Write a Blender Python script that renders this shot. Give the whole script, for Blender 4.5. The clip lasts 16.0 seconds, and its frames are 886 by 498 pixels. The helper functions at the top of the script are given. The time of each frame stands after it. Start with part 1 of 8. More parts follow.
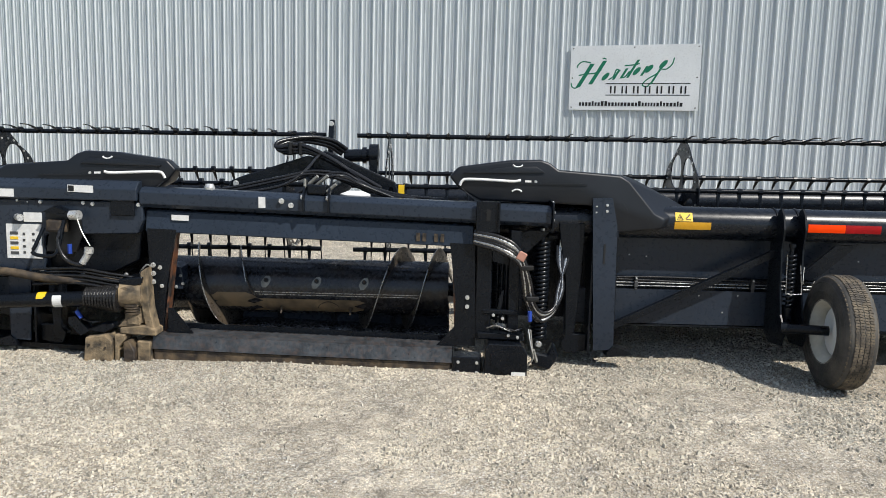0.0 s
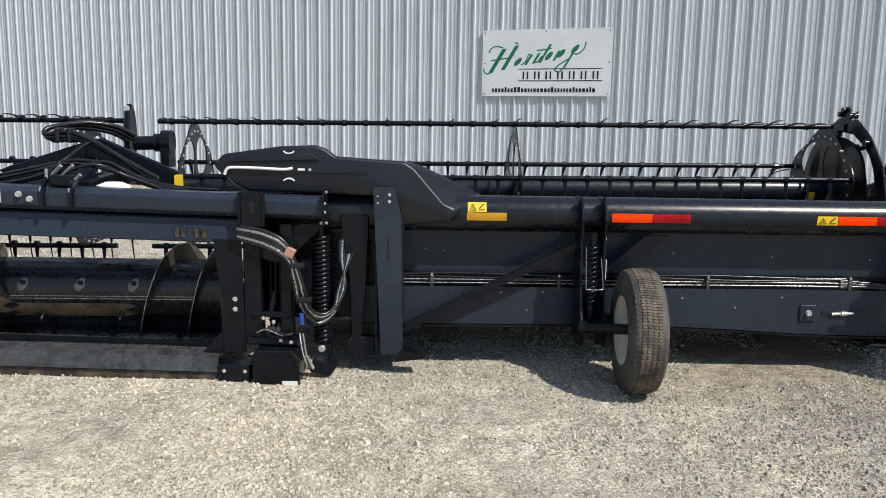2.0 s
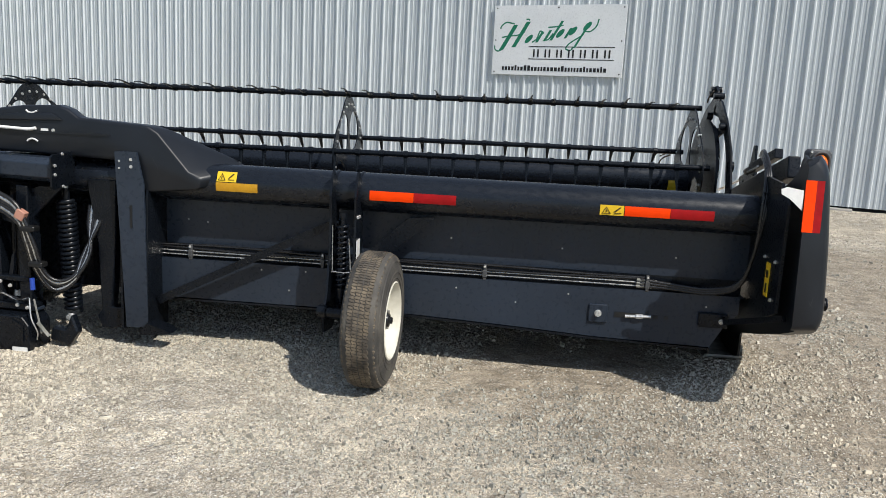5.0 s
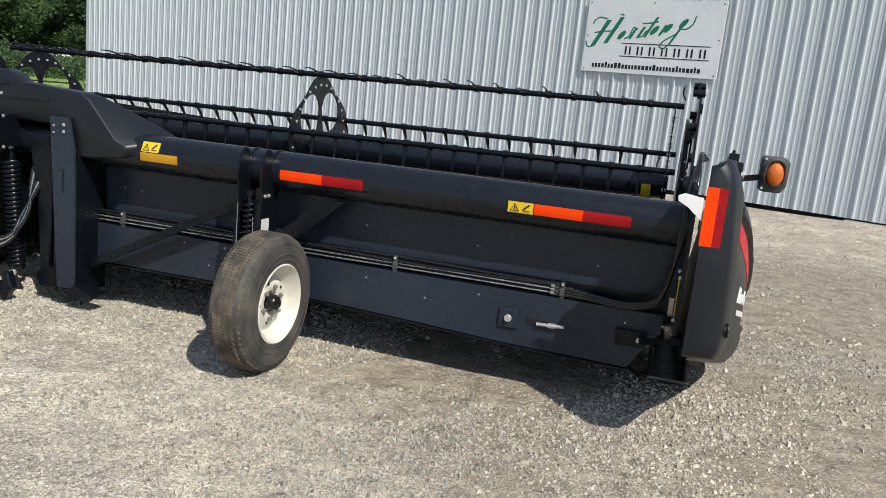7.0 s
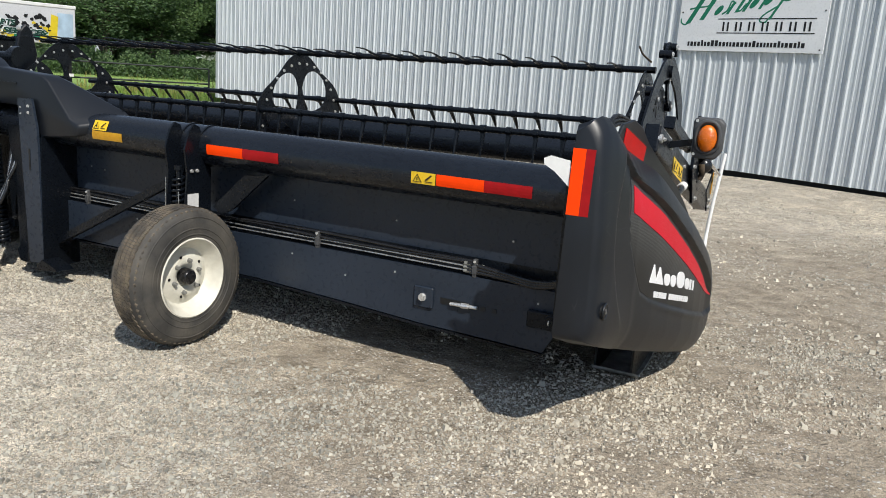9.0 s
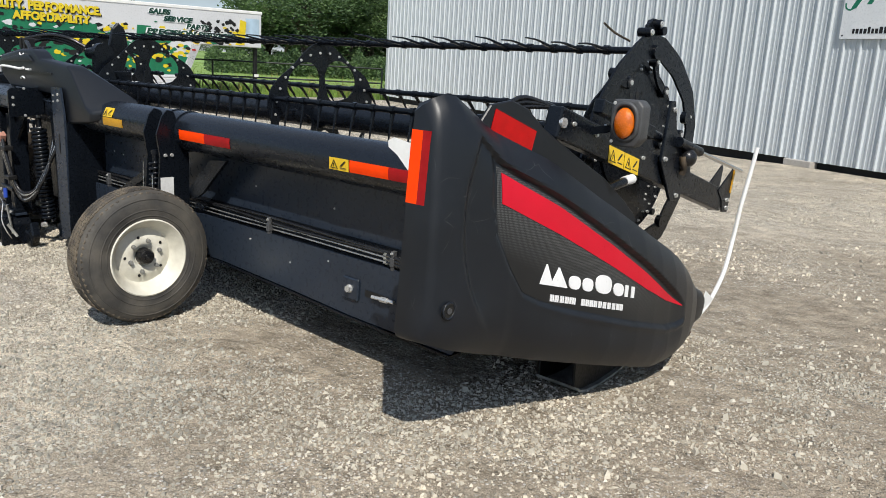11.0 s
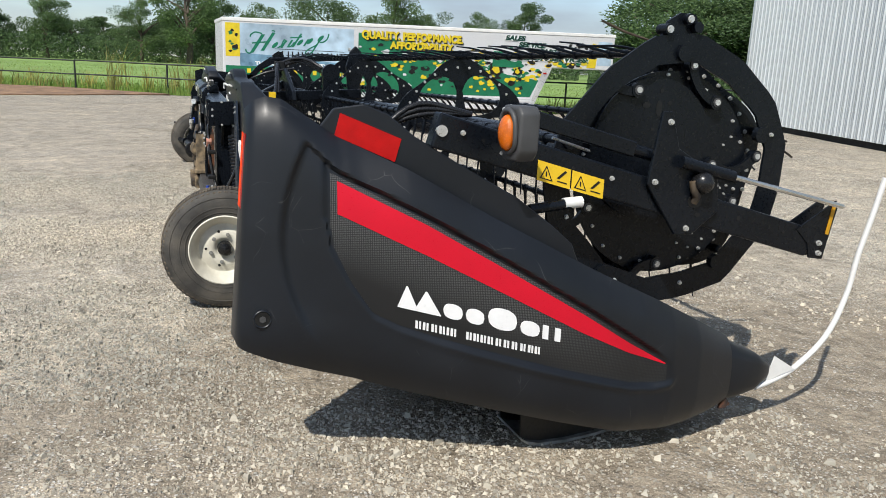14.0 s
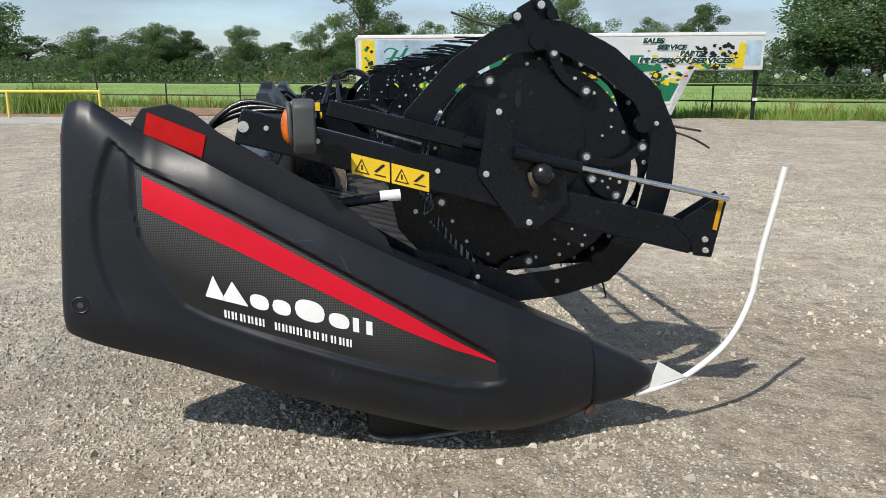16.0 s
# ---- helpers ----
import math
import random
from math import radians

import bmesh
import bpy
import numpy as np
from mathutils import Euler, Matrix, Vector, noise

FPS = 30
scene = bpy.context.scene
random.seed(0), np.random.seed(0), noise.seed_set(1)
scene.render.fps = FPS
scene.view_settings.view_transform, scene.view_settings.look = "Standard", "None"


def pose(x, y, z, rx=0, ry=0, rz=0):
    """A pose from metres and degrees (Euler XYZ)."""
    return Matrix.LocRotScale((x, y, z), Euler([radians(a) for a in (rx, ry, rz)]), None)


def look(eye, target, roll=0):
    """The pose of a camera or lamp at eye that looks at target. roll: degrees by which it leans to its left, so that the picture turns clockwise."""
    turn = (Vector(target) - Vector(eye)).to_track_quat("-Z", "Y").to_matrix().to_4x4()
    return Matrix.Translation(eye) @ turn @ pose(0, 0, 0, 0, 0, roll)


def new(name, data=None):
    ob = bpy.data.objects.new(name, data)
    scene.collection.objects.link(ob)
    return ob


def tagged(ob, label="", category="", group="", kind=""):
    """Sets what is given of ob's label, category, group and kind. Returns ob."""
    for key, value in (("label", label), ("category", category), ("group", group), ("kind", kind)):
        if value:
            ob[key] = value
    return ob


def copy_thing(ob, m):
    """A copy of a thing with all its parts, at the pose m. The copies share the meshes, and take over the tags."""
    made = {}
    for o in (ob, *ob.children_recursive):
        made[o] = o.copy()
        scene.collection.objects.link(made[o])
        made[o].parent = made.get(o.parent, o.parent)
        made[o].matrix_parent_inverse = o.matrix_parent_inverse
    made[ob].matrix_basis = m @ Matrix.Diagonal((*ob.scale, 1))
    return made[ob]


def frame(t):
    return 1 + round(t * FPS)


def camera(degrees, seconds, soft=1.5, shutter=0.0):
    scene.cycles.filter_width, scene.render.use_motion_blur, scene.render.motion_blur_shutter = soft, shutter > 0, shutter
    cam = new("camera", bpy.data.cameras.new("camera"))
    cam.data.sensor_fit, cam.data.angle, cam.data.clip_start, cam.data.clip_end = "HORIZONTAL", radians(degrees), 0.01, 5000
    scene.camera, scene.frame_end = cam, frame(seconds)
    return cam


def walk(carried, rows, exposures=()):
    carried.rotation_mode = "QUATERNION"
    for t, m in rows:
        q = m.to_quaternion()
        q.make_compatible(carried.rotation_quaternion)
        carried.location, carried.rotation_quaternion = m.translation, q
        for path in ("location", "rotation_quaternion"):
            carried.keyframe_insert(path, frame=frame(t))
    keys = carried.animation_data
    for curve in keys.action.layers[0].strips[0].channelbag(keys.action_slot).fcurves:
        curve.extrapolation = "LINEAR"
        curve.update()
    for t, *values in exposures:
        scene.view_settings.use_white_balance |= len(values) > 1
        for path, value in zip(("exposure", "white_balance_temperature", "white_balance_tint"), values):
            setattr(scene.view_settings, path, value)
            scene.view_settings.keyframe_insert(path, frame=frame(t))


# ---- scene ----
cam = camera(59.1, 16.0, soft=0.6)
METRES, EYE, TILT, LEAN, TURN = 10.417, 1.5, 0.0, 0.0, 0.0
ROWS = [
    (0.0, 0.0, 0.0, 0.0, 0.2, -7.86, -1.45),
    (0.5, 0.0286, 0.0152, -0.0023, -0.69, -8.28, -0.69),
    (1.0, 0.0571, 0.0289, 0.0004, -1.5, -8.34, -0.7),
    (1.5, 0.0891, 0.0367, -0.0001, -2.02, -8.47, -0.86),
    (2.0, 0.1167, 0.0453, -0.0012, -2.11, -8.53, -1.03),
    (2.5, 0.1508, 0.0586, -0.001, -1.79, -8.6, -1.01),
    (3.0, 0.1842, 0.0653, -0.0015, -1.33, -8.64, -1.08),
    (3.5, 0.2156, 0.0696, 0.0001, -0.36, -8.79, -1.38),
    (4.0, 0.246, 0.077, -0.0019, 1.21, -9.18, -1.97),
    (4.5, 0.279, 0.0806, -0.0026, 3.27, -9.6, -2.49),
    (5.0, 0.3124, 0.0838, -0.002, 5.57, -10.11, -2.9),
    (7.5, 0.4541, 0.1392, 0.0001, 18.83, -11.48, -6.12),
    (8.0, 0.4804, 0.1516, -0.0019, 21.37, -11.88, -6.04),
    (8.5, 0.505, 0.1679, -0.0015, 23.95, -12.25, -5.16),
    (9.0, 0.5286, 0.186, -0.0042, 26.75, -12.39, -3.96),
    (11.5, 0.6382, 0.2939, -0.0048, 45.41, -13.8, -3.19),
    (12.0, 0.6526, 0.319, -0.0062, 50.06, -14.25, -2.67),
    (12.5, 0.6669, 0.3483, -0.0032, 54.67, -14.06, -2.27),
    (13.0, 0.6863, 0.3757, -0.0025, 59.21, -13.46, -2.3),
    (13.5, 0.6983, 0.4001, -0.0044, 64.19, -13.08, -2.45),
    (14.0, 0.7065, 0.4279, -0.0027, 69.29, -13.03, -2.51),
    (14.5, 0.7213, 0.4554, -0.0045, 73.89, -13.08, -2.06),
    (15.0, 0.731, 0.4826, -0.0057, 77.42, -12.99, -1.2),
    (15.5, 0.7344, 0.5155, -0.0042, 79.76, -12.64, -0.4),
    (16.0, 0.7404, 0.5482, -0.0059, 81.55, -12.48, -0.04),
]
walk(cam, [(t, pose(0, 0, EYE, TILT, LEAN, TURN) @ pose(METRES * x, METRES * y, METRES * z, 90 + pitch, roll, yaw)) for t, x, y, z, yaw, pitch, roll in ROWS],
     [(0.0, 0.0), (5.0, 0.0), (9.0, -0.05), (13.0, -0.05), (16.0, -0.05)])

# ---- world, sun, exposure ----
scene.view_settings.exposure = 0.0
world = bpy.data.worlds.new("world")
scene.world = world
world.use_nodes = True
wn = world.node_tree.nodes
wl = world.node_tree.links
sky = wn.new("ShaderNodeTexSky")
sky.sky_type, sky.sun_disc = "NISHITA", False
SUN = Vector((0.667, -0.606, 1.0)).normalized()
sky.sun_elevation = math.asin(SUN.z)
sky.sun_rotation = math.atan2(SUN.x, SUN.y)
sky.air_density, sky.dust_density, sky.ozone_density = 1.0, 0.25, 4.0
# thin broken cloud over the blue
wtc = wn.new("ShaderNodeTexCoord")
wmap = wn.new("ShaderNodeMapping")
wmap.inputs["Scale"].default_value = (1.5, 1.5, 7.0)
wno = wn.new("ShaderNodeTexNoise")
wno.inputs["Scale"].default_value, wno.inputs["Detail"].default_value = 2.2, 6.0
wra = wn.new("ShaderNodeValToRGB")
wra.color_ramp.elements[0].position, wra.color_ramp.elements[1].position = 0.34, 0.66
wra.color_ramp.elements[0].color, wra.color_ramp.elements[1].color = (0.25, 0.25, 0.25, 1), (0.92, 0.92, 0.92, 1)
wmix = wn.new("ShaderNodeMix")
wmix.data_type = "RGBA"
wmix.inputs["B"].default_value = (2.7, 3.05, 3.6, 1)
wl.new(wtc.outputs["Generated"], wmap.inputs["Vector"])
wl.new(wmap.outputs["Vector"], wno.inputs["Vector"])
wl.new(wno.outputs["Fac"], wra.inputs["Fac"])
wl.new(wra.outputs["Color"], wmix.inputs["Factor"])
wl.new(sky.outputs["Color"], wmix.inputs["A"])
wtint = wn.new("ShaderNodeMix")
wtint.data_type, wtint.blend_type = "RGBA", "MULTIPLY"
wtint.inputs["Factor"].default_value = 1.0
wtint.inputs["B"].default_value = (0.99, 1.0, 1.01, 1)
wl.new(wmix.outputs["Result"], wtint.inputs["A"])
wl.new(wtint.outputs["Result"], wn["Background"].inputs["Color"])
wn["Background"].inputs["Strength"].default_value = 0.15

sun = new("sun", bpy.data.lights.new("sun", "SUN"))
sun.data.energy, sun.data.angle, sun.data.color = 5.0, radians(0.6), (1.0, 0.955, 0.88)
sun.matrix_world = look(SUN * 50, (0, 0, 0))


# ---- materials ----
def mat(name, col, rough=0.5, metal=0.0, var=0.25, scale=6.0, fine=60.0, bump=0.1, dirt=None, dirt_amount=0.0,
        dirt_scale=3.0, rough_var=0.15, spec=0.5, coat=0.0, stretch=(1, 1, 1), rand=0.0, transmit=0.0, scuff=None):
    """A surface with two scales of variation, fine relief and a film of dirt."""
    m = bpy.data.materials.new(name)
    m.use_nodes = True
    n, l = m.node_tree.nodes, m.node_tree.links
    b = n["Principled BSDF"]
    tc = n.new("ShaderNodeTexCoord")
    mp = n.new("ShaderNodeMapping")
    mp.inputs["Scale"].default_value = stretch
    l.new(tc.outputs["Object"], mp.inputs["Vector"])

    def noise_at(s, detail=5.0):
        q = n.new("ShaderNodeTexNoise")
        q.inputs["Scale"].default_value, q.inputs["Detail"].default_value = s, detail
        l.new(mp.outputs["Vector"], q.inputs["Vector"])
        return q

    def ramp(src, lo, hi, c0, c1):
        r = n.new("ShaderNodeValToRGB")
        e = r.color_ramp.elements
        e[0].position, e[1].position, e[0].color, e[1].color = lo, hi, (*c0, 1), (*c1, 1)
        l.new(src, r.inputs["Fac"])
        return r

    big, small = noise_at(scale), noise_at(fine)
    c0 = [v * (1 - var) for v in col]
    c1 = [min(1, v * (1 + var)) for v in col]
    base = ramp(big.outputs["Fac"], 0.3, 0.7, c0, c1)
    grain = ramp(small.outputs["Fac"], 0.3, 0.7, [1 - var * 0.7] * 3, [1 + var * 0.3] * 3)
    mx = n.new("ShaderNodeMix")
    mx.data_type, mx.blend_type = "RGBA", "MULTIPLY"
    mx.inputs["Factor"].default_value = 1.0
    l.new(base.outputs["Color"], mx.inputs["A"])
    l.new(grain.outputs["Color"], mx.inputs["B"])
    out = mx.outputs["Result"]
    if rand:
        oi = n.new("ShaderNodeObjectInfo")
        rr = ramp(oi.outputs["Random"], 0.0, 1.0, [1 - rand] * 3, [1 + rand] * 3)
        m2 = n.new("ShaderNodeMix")
        m2.data_type, m2.blend_type = "RGBA", "MULTIPLY"
        m2.inputs["Factor"].default_value = 1.0
        l.new(out, m2.inputs["A"])
        l.new(rr.outputs["Color"], m2.inputs["B"])
        out = m2.outputs["Result"]
    if dirt:
        dn = noise_at(dirt_scale, 8.0)
        dr = ramp(dn.outputs["Fac"], 0.5 - 0.25 * dirt_amount, 0.85 - 0.3 * dirt_amount, (0, 0, 0), [min(1, 1.5 * dirt_amount)] * 3)
        m3 = n.new("ShaderNodeMix")
        m3.data_type = "RGBA"
        l.new(dr.outputs["Color"], m3.inputs["Factor"])
        l.new(out, m3.inputs["A"])
        m3.inputs["B"].default_value = (*dirt, 1)
        out = m3.outputs["Result"]
    if scuff:
        # thin wandering scratches in broken stretches
        wob = noise_at(3.0, 2.0)
        add = n.new("ShaderNodeVectorMath")
        add.operation = "MULTIPLY_ADD"
        l.new(wob.outputs["Color"], add.inputs[0])
        add.inputs[1].default_value = (0.25, 0.25, 0.25)
        l.new(mp.outputs["Vector"], add.inputs[2])
        vo = n.new("ShaderNodeTexVoronoi")
        vo.feature = "DISTANCE_TO_EDGE"
        vo.inputs["Scale"].default_value = 5.5
        l.new(add.outputs["Vector"], vo.inputs["Vector"])
        line = ramp(vo.outputs["Distance"], 0.0, 0.009, (1, 1, 1), (0, 0, 0))
        brk = noise_at(7.0, 4.0)
        gate = ramp(brk.outputs["Fac"], 0.58, 0.70, (0, 0, 0), (0.5, 0.5, 0.5))
        mm = n.new("ShaderNodeMix")
        mm.data_type, mm.blend_type = "RGBA", "MULTIPLY"
        mm.inputs["Factor"].default_value = 1.0
        l.new(line.outputs["Color"], mm.inputs["A"])
        l.new(gate.outputs["Color"], mm.inputs["B"])
        m4 = n.new("ShaderNodeMix")
        m4.data_type = "RGBA"
        l.new(mm.outputs["Result"], m4.inputs["Factor"])
        l.new(out, m4.inputs["A"])
        m4.inputs["B"].default_value = (*scuff, 1)
        out = m4.outputs["Result"]
    l.new(out, b.inputs["Base Color"])
    rg = ramp(small.outputs["Fac"], 0.3, 0.7, [max(0.02, rough - rough_var)] * 3, [min(1, rough + rough_var)] * 3)
    l.new(rg.outputs["Color"], b.inputs["Roughness"])
    b.inputs["Metallic"].default_value = metal
    b.inputs["Specular IOR Level"].default_value = spec
    b.inputs["Coat Weight"].default_value = coat
    b.inputs["Transmission Weight"].default_value = transmit
    if bump:
        bp = n.new("ShaderNodeBump")
        bp.inputs["Strength"].default_value, bp.inputs["Distance"].default_value = bump, 0.01
        l.new(small.outputs["Fac"], bp.inputs["Height"])
        l.new(bp.outputs["Normal"], b.inputs["Normal"])
    return m


DUST = (0.16, 0.15, 0.135)
PAINT = mat("black_paint", (0.0042, 0.0058, 0.0088), 0.30, var=0.25, scale=3, fine=90, bump=0.025, dirt=(0.03, 0.033, 0.037), dirt_amount=0.02, dirt_scale=4.0, rough_var=0.07, spec=0.27)
PANEL = mat("black_panel_paint", (0.0195, 0.0275, 0.0415), 0.30, var=0.18, scale=1.5, fine=40, bump=0.02, dirt=(0.055, 0.060, 0.066), dirt_amount=0.03, dirt_scale=2.2, rough_var=0.06, spec=0.36)
TUBEP = mat("tube_paint", (0.0072, 0.0098, 0.0150), 0.28, var=0.2, scale=2.5, fine=50, bump=0.015, dirt=(0.06, 0.062, 0.065), dirt_amount=0.03, dirt_scale=3, rough_var=0.05, spec=0.42, stretch=(0.4, 1, 1), scuff=(0.05, 0.052, 0.055))
PLASTIC = mat("black_plastic", (0.0066, 0.0085, 0.0122), 0.40, var=0.25, scale=4, fine=250, bump=0.02, dirt=(0.045, 0.047, 0.05), dirt_amount=0.03, dirt_scale=5.0, rough_var=0.06, spec=0.44, scuff=(0.10, 0.10, 0.10))


def dotted_print():
    """Charcoal film printed with fine pale dots that thin out towards its lower edge."""
    m = bpy.data.materials.new("dotted_film")
    m.use_nodes = True
    n, l = m.node_tree.nodes, m.node_tree.links
    b = n["Principled BSDF"]
    tc = n.new("ShaderNodeTexCoord")
    sep = n.new("ShaderNodeSeparateXYZ")
    l.new(tc.outputs["Object"], sep.inputs["Vector"])
    run = n.new("ShaderNodeMath")
    run.operation = "MULTIPLY_ADD"
    l.new(sep.outputs["Y"], run.inputs[0])
    run.inputs[1].default_value = 0.484
    l.new(sep.outputs["Z"], run.inputs[2])
    fade = n.new("ShaderNodeMapRange")
    l.new(run.outputs["Value"], fade.inputs["Value"])
    fade.inputs["From Min"].default_value, fade.inputs["From Max"].default_value = 3.24, 3.40
    fade.inputs["To Min"].default_value, fade.inputs["To Max"].default_value = 0.0, 1.0
    vo = n.new("ShaderNodeTexVoronoi")
    vo.inputs["Scale"].default_value, vo.inputs["Randomness"].default_value = 165, 0.12
    flat = n.new("ShaderNodeCombineXYZ")
    l.new(sep.outputs["Y"], flat.inputs["X"])
    l.new(sep.outputs["Z"], flat.inputs["Y"])
    vo.voronoi_dimensions = "2D"
    l.new(flat.outputs["Vector"], vo.inputs["Vector"])
    dot = n.new("ShaderNodeValToRGB")
    dot.color_ramp.elements[0].position, dot.color_ramp.elements[1].position = 0.30, 0.42
    dot.color_ramp.elements[0].color, dot.color_ramp.elements[1].color = (1, 1, 1, 1), (0, 0, 0, 1)
    l.new(vo.outputs["Distance"], dot.inputs["Fac"])
    f = n.new("ShaderNodeMath")
    f.operation = "MULTIPLY"
    l.new(dot.outputs["Color"], f.inputs[0])
    nose = n.new("ShaderNodeMapRange")
    l.new(sep.outputs["Y"], nose.inputs["Value"])
    nose.inputs["From Min"].default_value, nose.inputs["From Max"].default_value = 5.75, 6.15
    nose.inputs["To Min"].default_value, nose.inputs["To Max"].default_value = 1.0, 0.15
    thin = n.new("ShaderNodeMath")
    thin.operation = "MULTIPLY"
    l.new(fade.outputs["Result"], thin.inputs[0])
    l.new(nose.outputs["Result"], thin.inputs[1])
    l.new(thin.outputs["Value"], f.inputs[1])
    mx = n.new("ShaderNodeMix")
    mx.data_type = "RGBA"
    l.new(f.outputs["Value"], mx.inputs["Factor"])
    mx.inputs["A"].default_value, mx.inputs["B"].default_value = (0.0085, 0.0088, 0.0095, 1), (0.085, 0.086, 0.085, 1)
    l.new(mx.outputs["Result"], b.inputs["Base Color"])
    b.inputs["Roughness"].default_value = 0.45
    return m


INLAY = dotted_print()
WORN = mat("worn_paint", (0.042, 0.047, 0.052), 0.42, var=0.5, scale=9, fine=45, bump=0.2, dirt=(0.20, 0.10, 0.05), dirt_amount=0.16, dirt_scale=28)
RUSTY = mat("dirty_rusted_steel", (0.030, 0.023, 0.018), 0.7, var=0.6, scale=12, fine=45, bump=0.5, dirt=(0.22, 0.155, 0.085), dirt_amount=0.36, dirt_scale=14)
MUD = mat("dried_mud", (0.055, 0.046, 0.034), 0.85, var=0.5, scale=9, fine=60, bump=0.6, dirt=(0.33, 0.245, 0.145), dirt_amount=0.62, dirt_scale=11)
RUSTSTREAK = mat("orange_rust_streaks", (0.030, 0.026, 0.025), 0.6, var=0.5, scale=10, fine=60, bump=0.3, dirt=(0.30, 0.105, 0.035), dirt_amount=0.42, dirt_scale=16)
DUSTED = mat("dusty_drum_paint", (0.020, 0.018, 0.016), 0.45, var=0.3, scale=6, fine=40, bump=0.1, dirt=(0.27, 0.185, 0.10), dirt_amount=0.62, dirt_scale=6)
FLIGHT = mat("worn_flight_steel", (0.055, 0.049, 0.043), 0.34, metal=0.3, var=0.5, scale=7, fine=50, bump=0.08, dirt=(0.24, 0.17, 0.10), dirt_amount=0.33, dirt_scale=5)
AUGER = mat("auger_paint", (0.014, 0.016, 0.020), 0.26, var=0.3, scale=6, fine=40, bump=0.05, dirt=(0.18, 0.12, 0.065), dirt_amount=0.12, dirt_scale=4.0)
RUBBER = mat("tyre_rubber", (0.042, 0.040, 0.037), 0.75, var=0.3, scale=8, fine=80, bump=0.25, dirt=(0.17, 0.152, 0.122), dirt_amount=0.36, dirt_scale=6)
TREAD = mat("tyre_tread", (0.060, 0.051, 0.041), 0.85, var=0.4, scale=12, fine=90, bump=0.3, dirt=(0.25, 0.20, 0.135), dirt_amount=0.48, dirt_scale=13)
HOSE = mat("hose_rubber", (0.010, 0.010, 0.011), 0.27, var=0.3, scale=20, fine=200, bump=0.06, dirt=DUST, dirt_amount=0.04, dirt_scale=9, rough_var=0.08)
RIM = mat("cream_rim_paint", (0.66, 0.64, 0.55), 0.45, var=0.08, scale=5, fine=40, bump=0.03, dirt=(0.25, 0.2, 0.13), dirt_amount=0.25, dirt_scale=9)
SCRAPED = mat("scraped_steel", (0.30, 0.30, 0.28), 0.6, metal=0.2, var=0.4, scale=14, fine=60, bump=0.2, dirt=(0.10, 0.10, 0.07), dirt_amount=0.4, dirt_scale=9)
ZINC = mat("zinc", (0.70, 0.70, 0.68), 0.36, metal=0.65, var=0.2, scale=15, fine=90, bump=0.03)
CHROME = mat("chrome_rod", (0.75, 0.75, 0.74), 0.15, metal=1.0, var=0.1, scale=8, fine=60, bump=0.01, rough_var=0.05)
STEELLINE = mat("steel_line", (0.42, 0.42, 0.41), 0.28, metal=0.8, var=0.3, scale=6, fine=60, bump=0.02)
WHITE = mat("white_paint", (0.78, 0.78, 0.76), 0.45, var=0.06, scale=4, fine=60, bump=0.02, dirt=(0.4, 0.36, 0.3), dirt_amount=0.12)
WHITEVINYL = mat("white_vinyl", (0.8, 0.8, 0.8), 0.4, var=0.04, scale=5, fine=80, bump=0.0)
PAPER = mat("label_paper", (0.68, 0.68, 0.66), 0.5, var=0.1, scale=25, fine=120, bump=0.0)
ORANGE = mat("orange_reflective_tape", (1.0, 0.055, 0.0), 0.5, spec=0.15, var=0.08, scale=20, fine=300, bump=0.02)
REDTAPE = mat("dark_red_reflective_tape", (0.33, 0.006, 0.008), 0.45, spec=0.2, var=0.15, scale=20, fine=300, bump=0.02)
REDREF = mat("red_reflector_tape", (0.42, 0.006, 0.006), 0.4, spec=0.2, var=0.12, scale=20, fine=300, bump=0.02)
REDVINYL = mat("crimson_vinyl", (0.55, 0.006, 0.022), 0.4, spec=0.25, var=0.06, scale=5, fine=200, bump=0.03)
YELLOW = mat("yellow_label", (0.80, 0.52, 0.02), 0.4, var=0.06, scale=20, fine=150, bump=0.0)
AMBERTAPE = mat("amber_tape", (0.55, 0.28, 0.01), 0.35, var=0.1, scale=20, fine=300, bump=0.02)
INK = mat("black_ink", (0.005, 0.005, 0.005), 0.5, var=0.1, bump=0.0)
AMBER = mat("amber_lens", (0.62, 0.13, 0.003), 0.18, var=0.2, scale=25, fine=160, bump=0.35, coat=0.5)
GREYPLASTIC = mat("dark_grey_moulding", (0.055, 0.056, 0.058), 0.5, var=0.2, scale=10, fine=250, bump=0.15)
BLUECAP = mat("blue_cap", (0.02, 0.06, 0.35), 0.4, var=0.1)
PINKTAG = mat("copper_tag", (0.45, 0.22, 0.16), 0.5, var=0.1)
CLOTH = mat("draper_canvas", (0.020, 0.020, 0.021), 0.7, var=0.25, scale=4, fine=120, bump=0.2, dirt=(0.2, 0.16, 0.1), dirt_amount=0.25)
CLAD = mat("pale_steel_cladding", (0.520, 0.562, 0.585), 0.33, metal=0.0, var=0.05, scale=0.8, fine=7, bump=0.05, dirt=(0.5, 0.51, 0.52), dirt_amount=0.10, dirt_scale=0.9, stretch=(3, 3, 0.25))
SHADEGAP = mat("dark_foundation", (0.02, 0.02, 0.02), 0.9, var=0.4, scale=3, fine=30, bump=0.3)
CONCRETE = mat("concrete", (0.42, 0.40, 0.37), 0.85, var=0.2, scale=1.5, fine=25, bump=0.2, dirt=(0.3, 0.26, 0.2), dirt_amount=0.3)
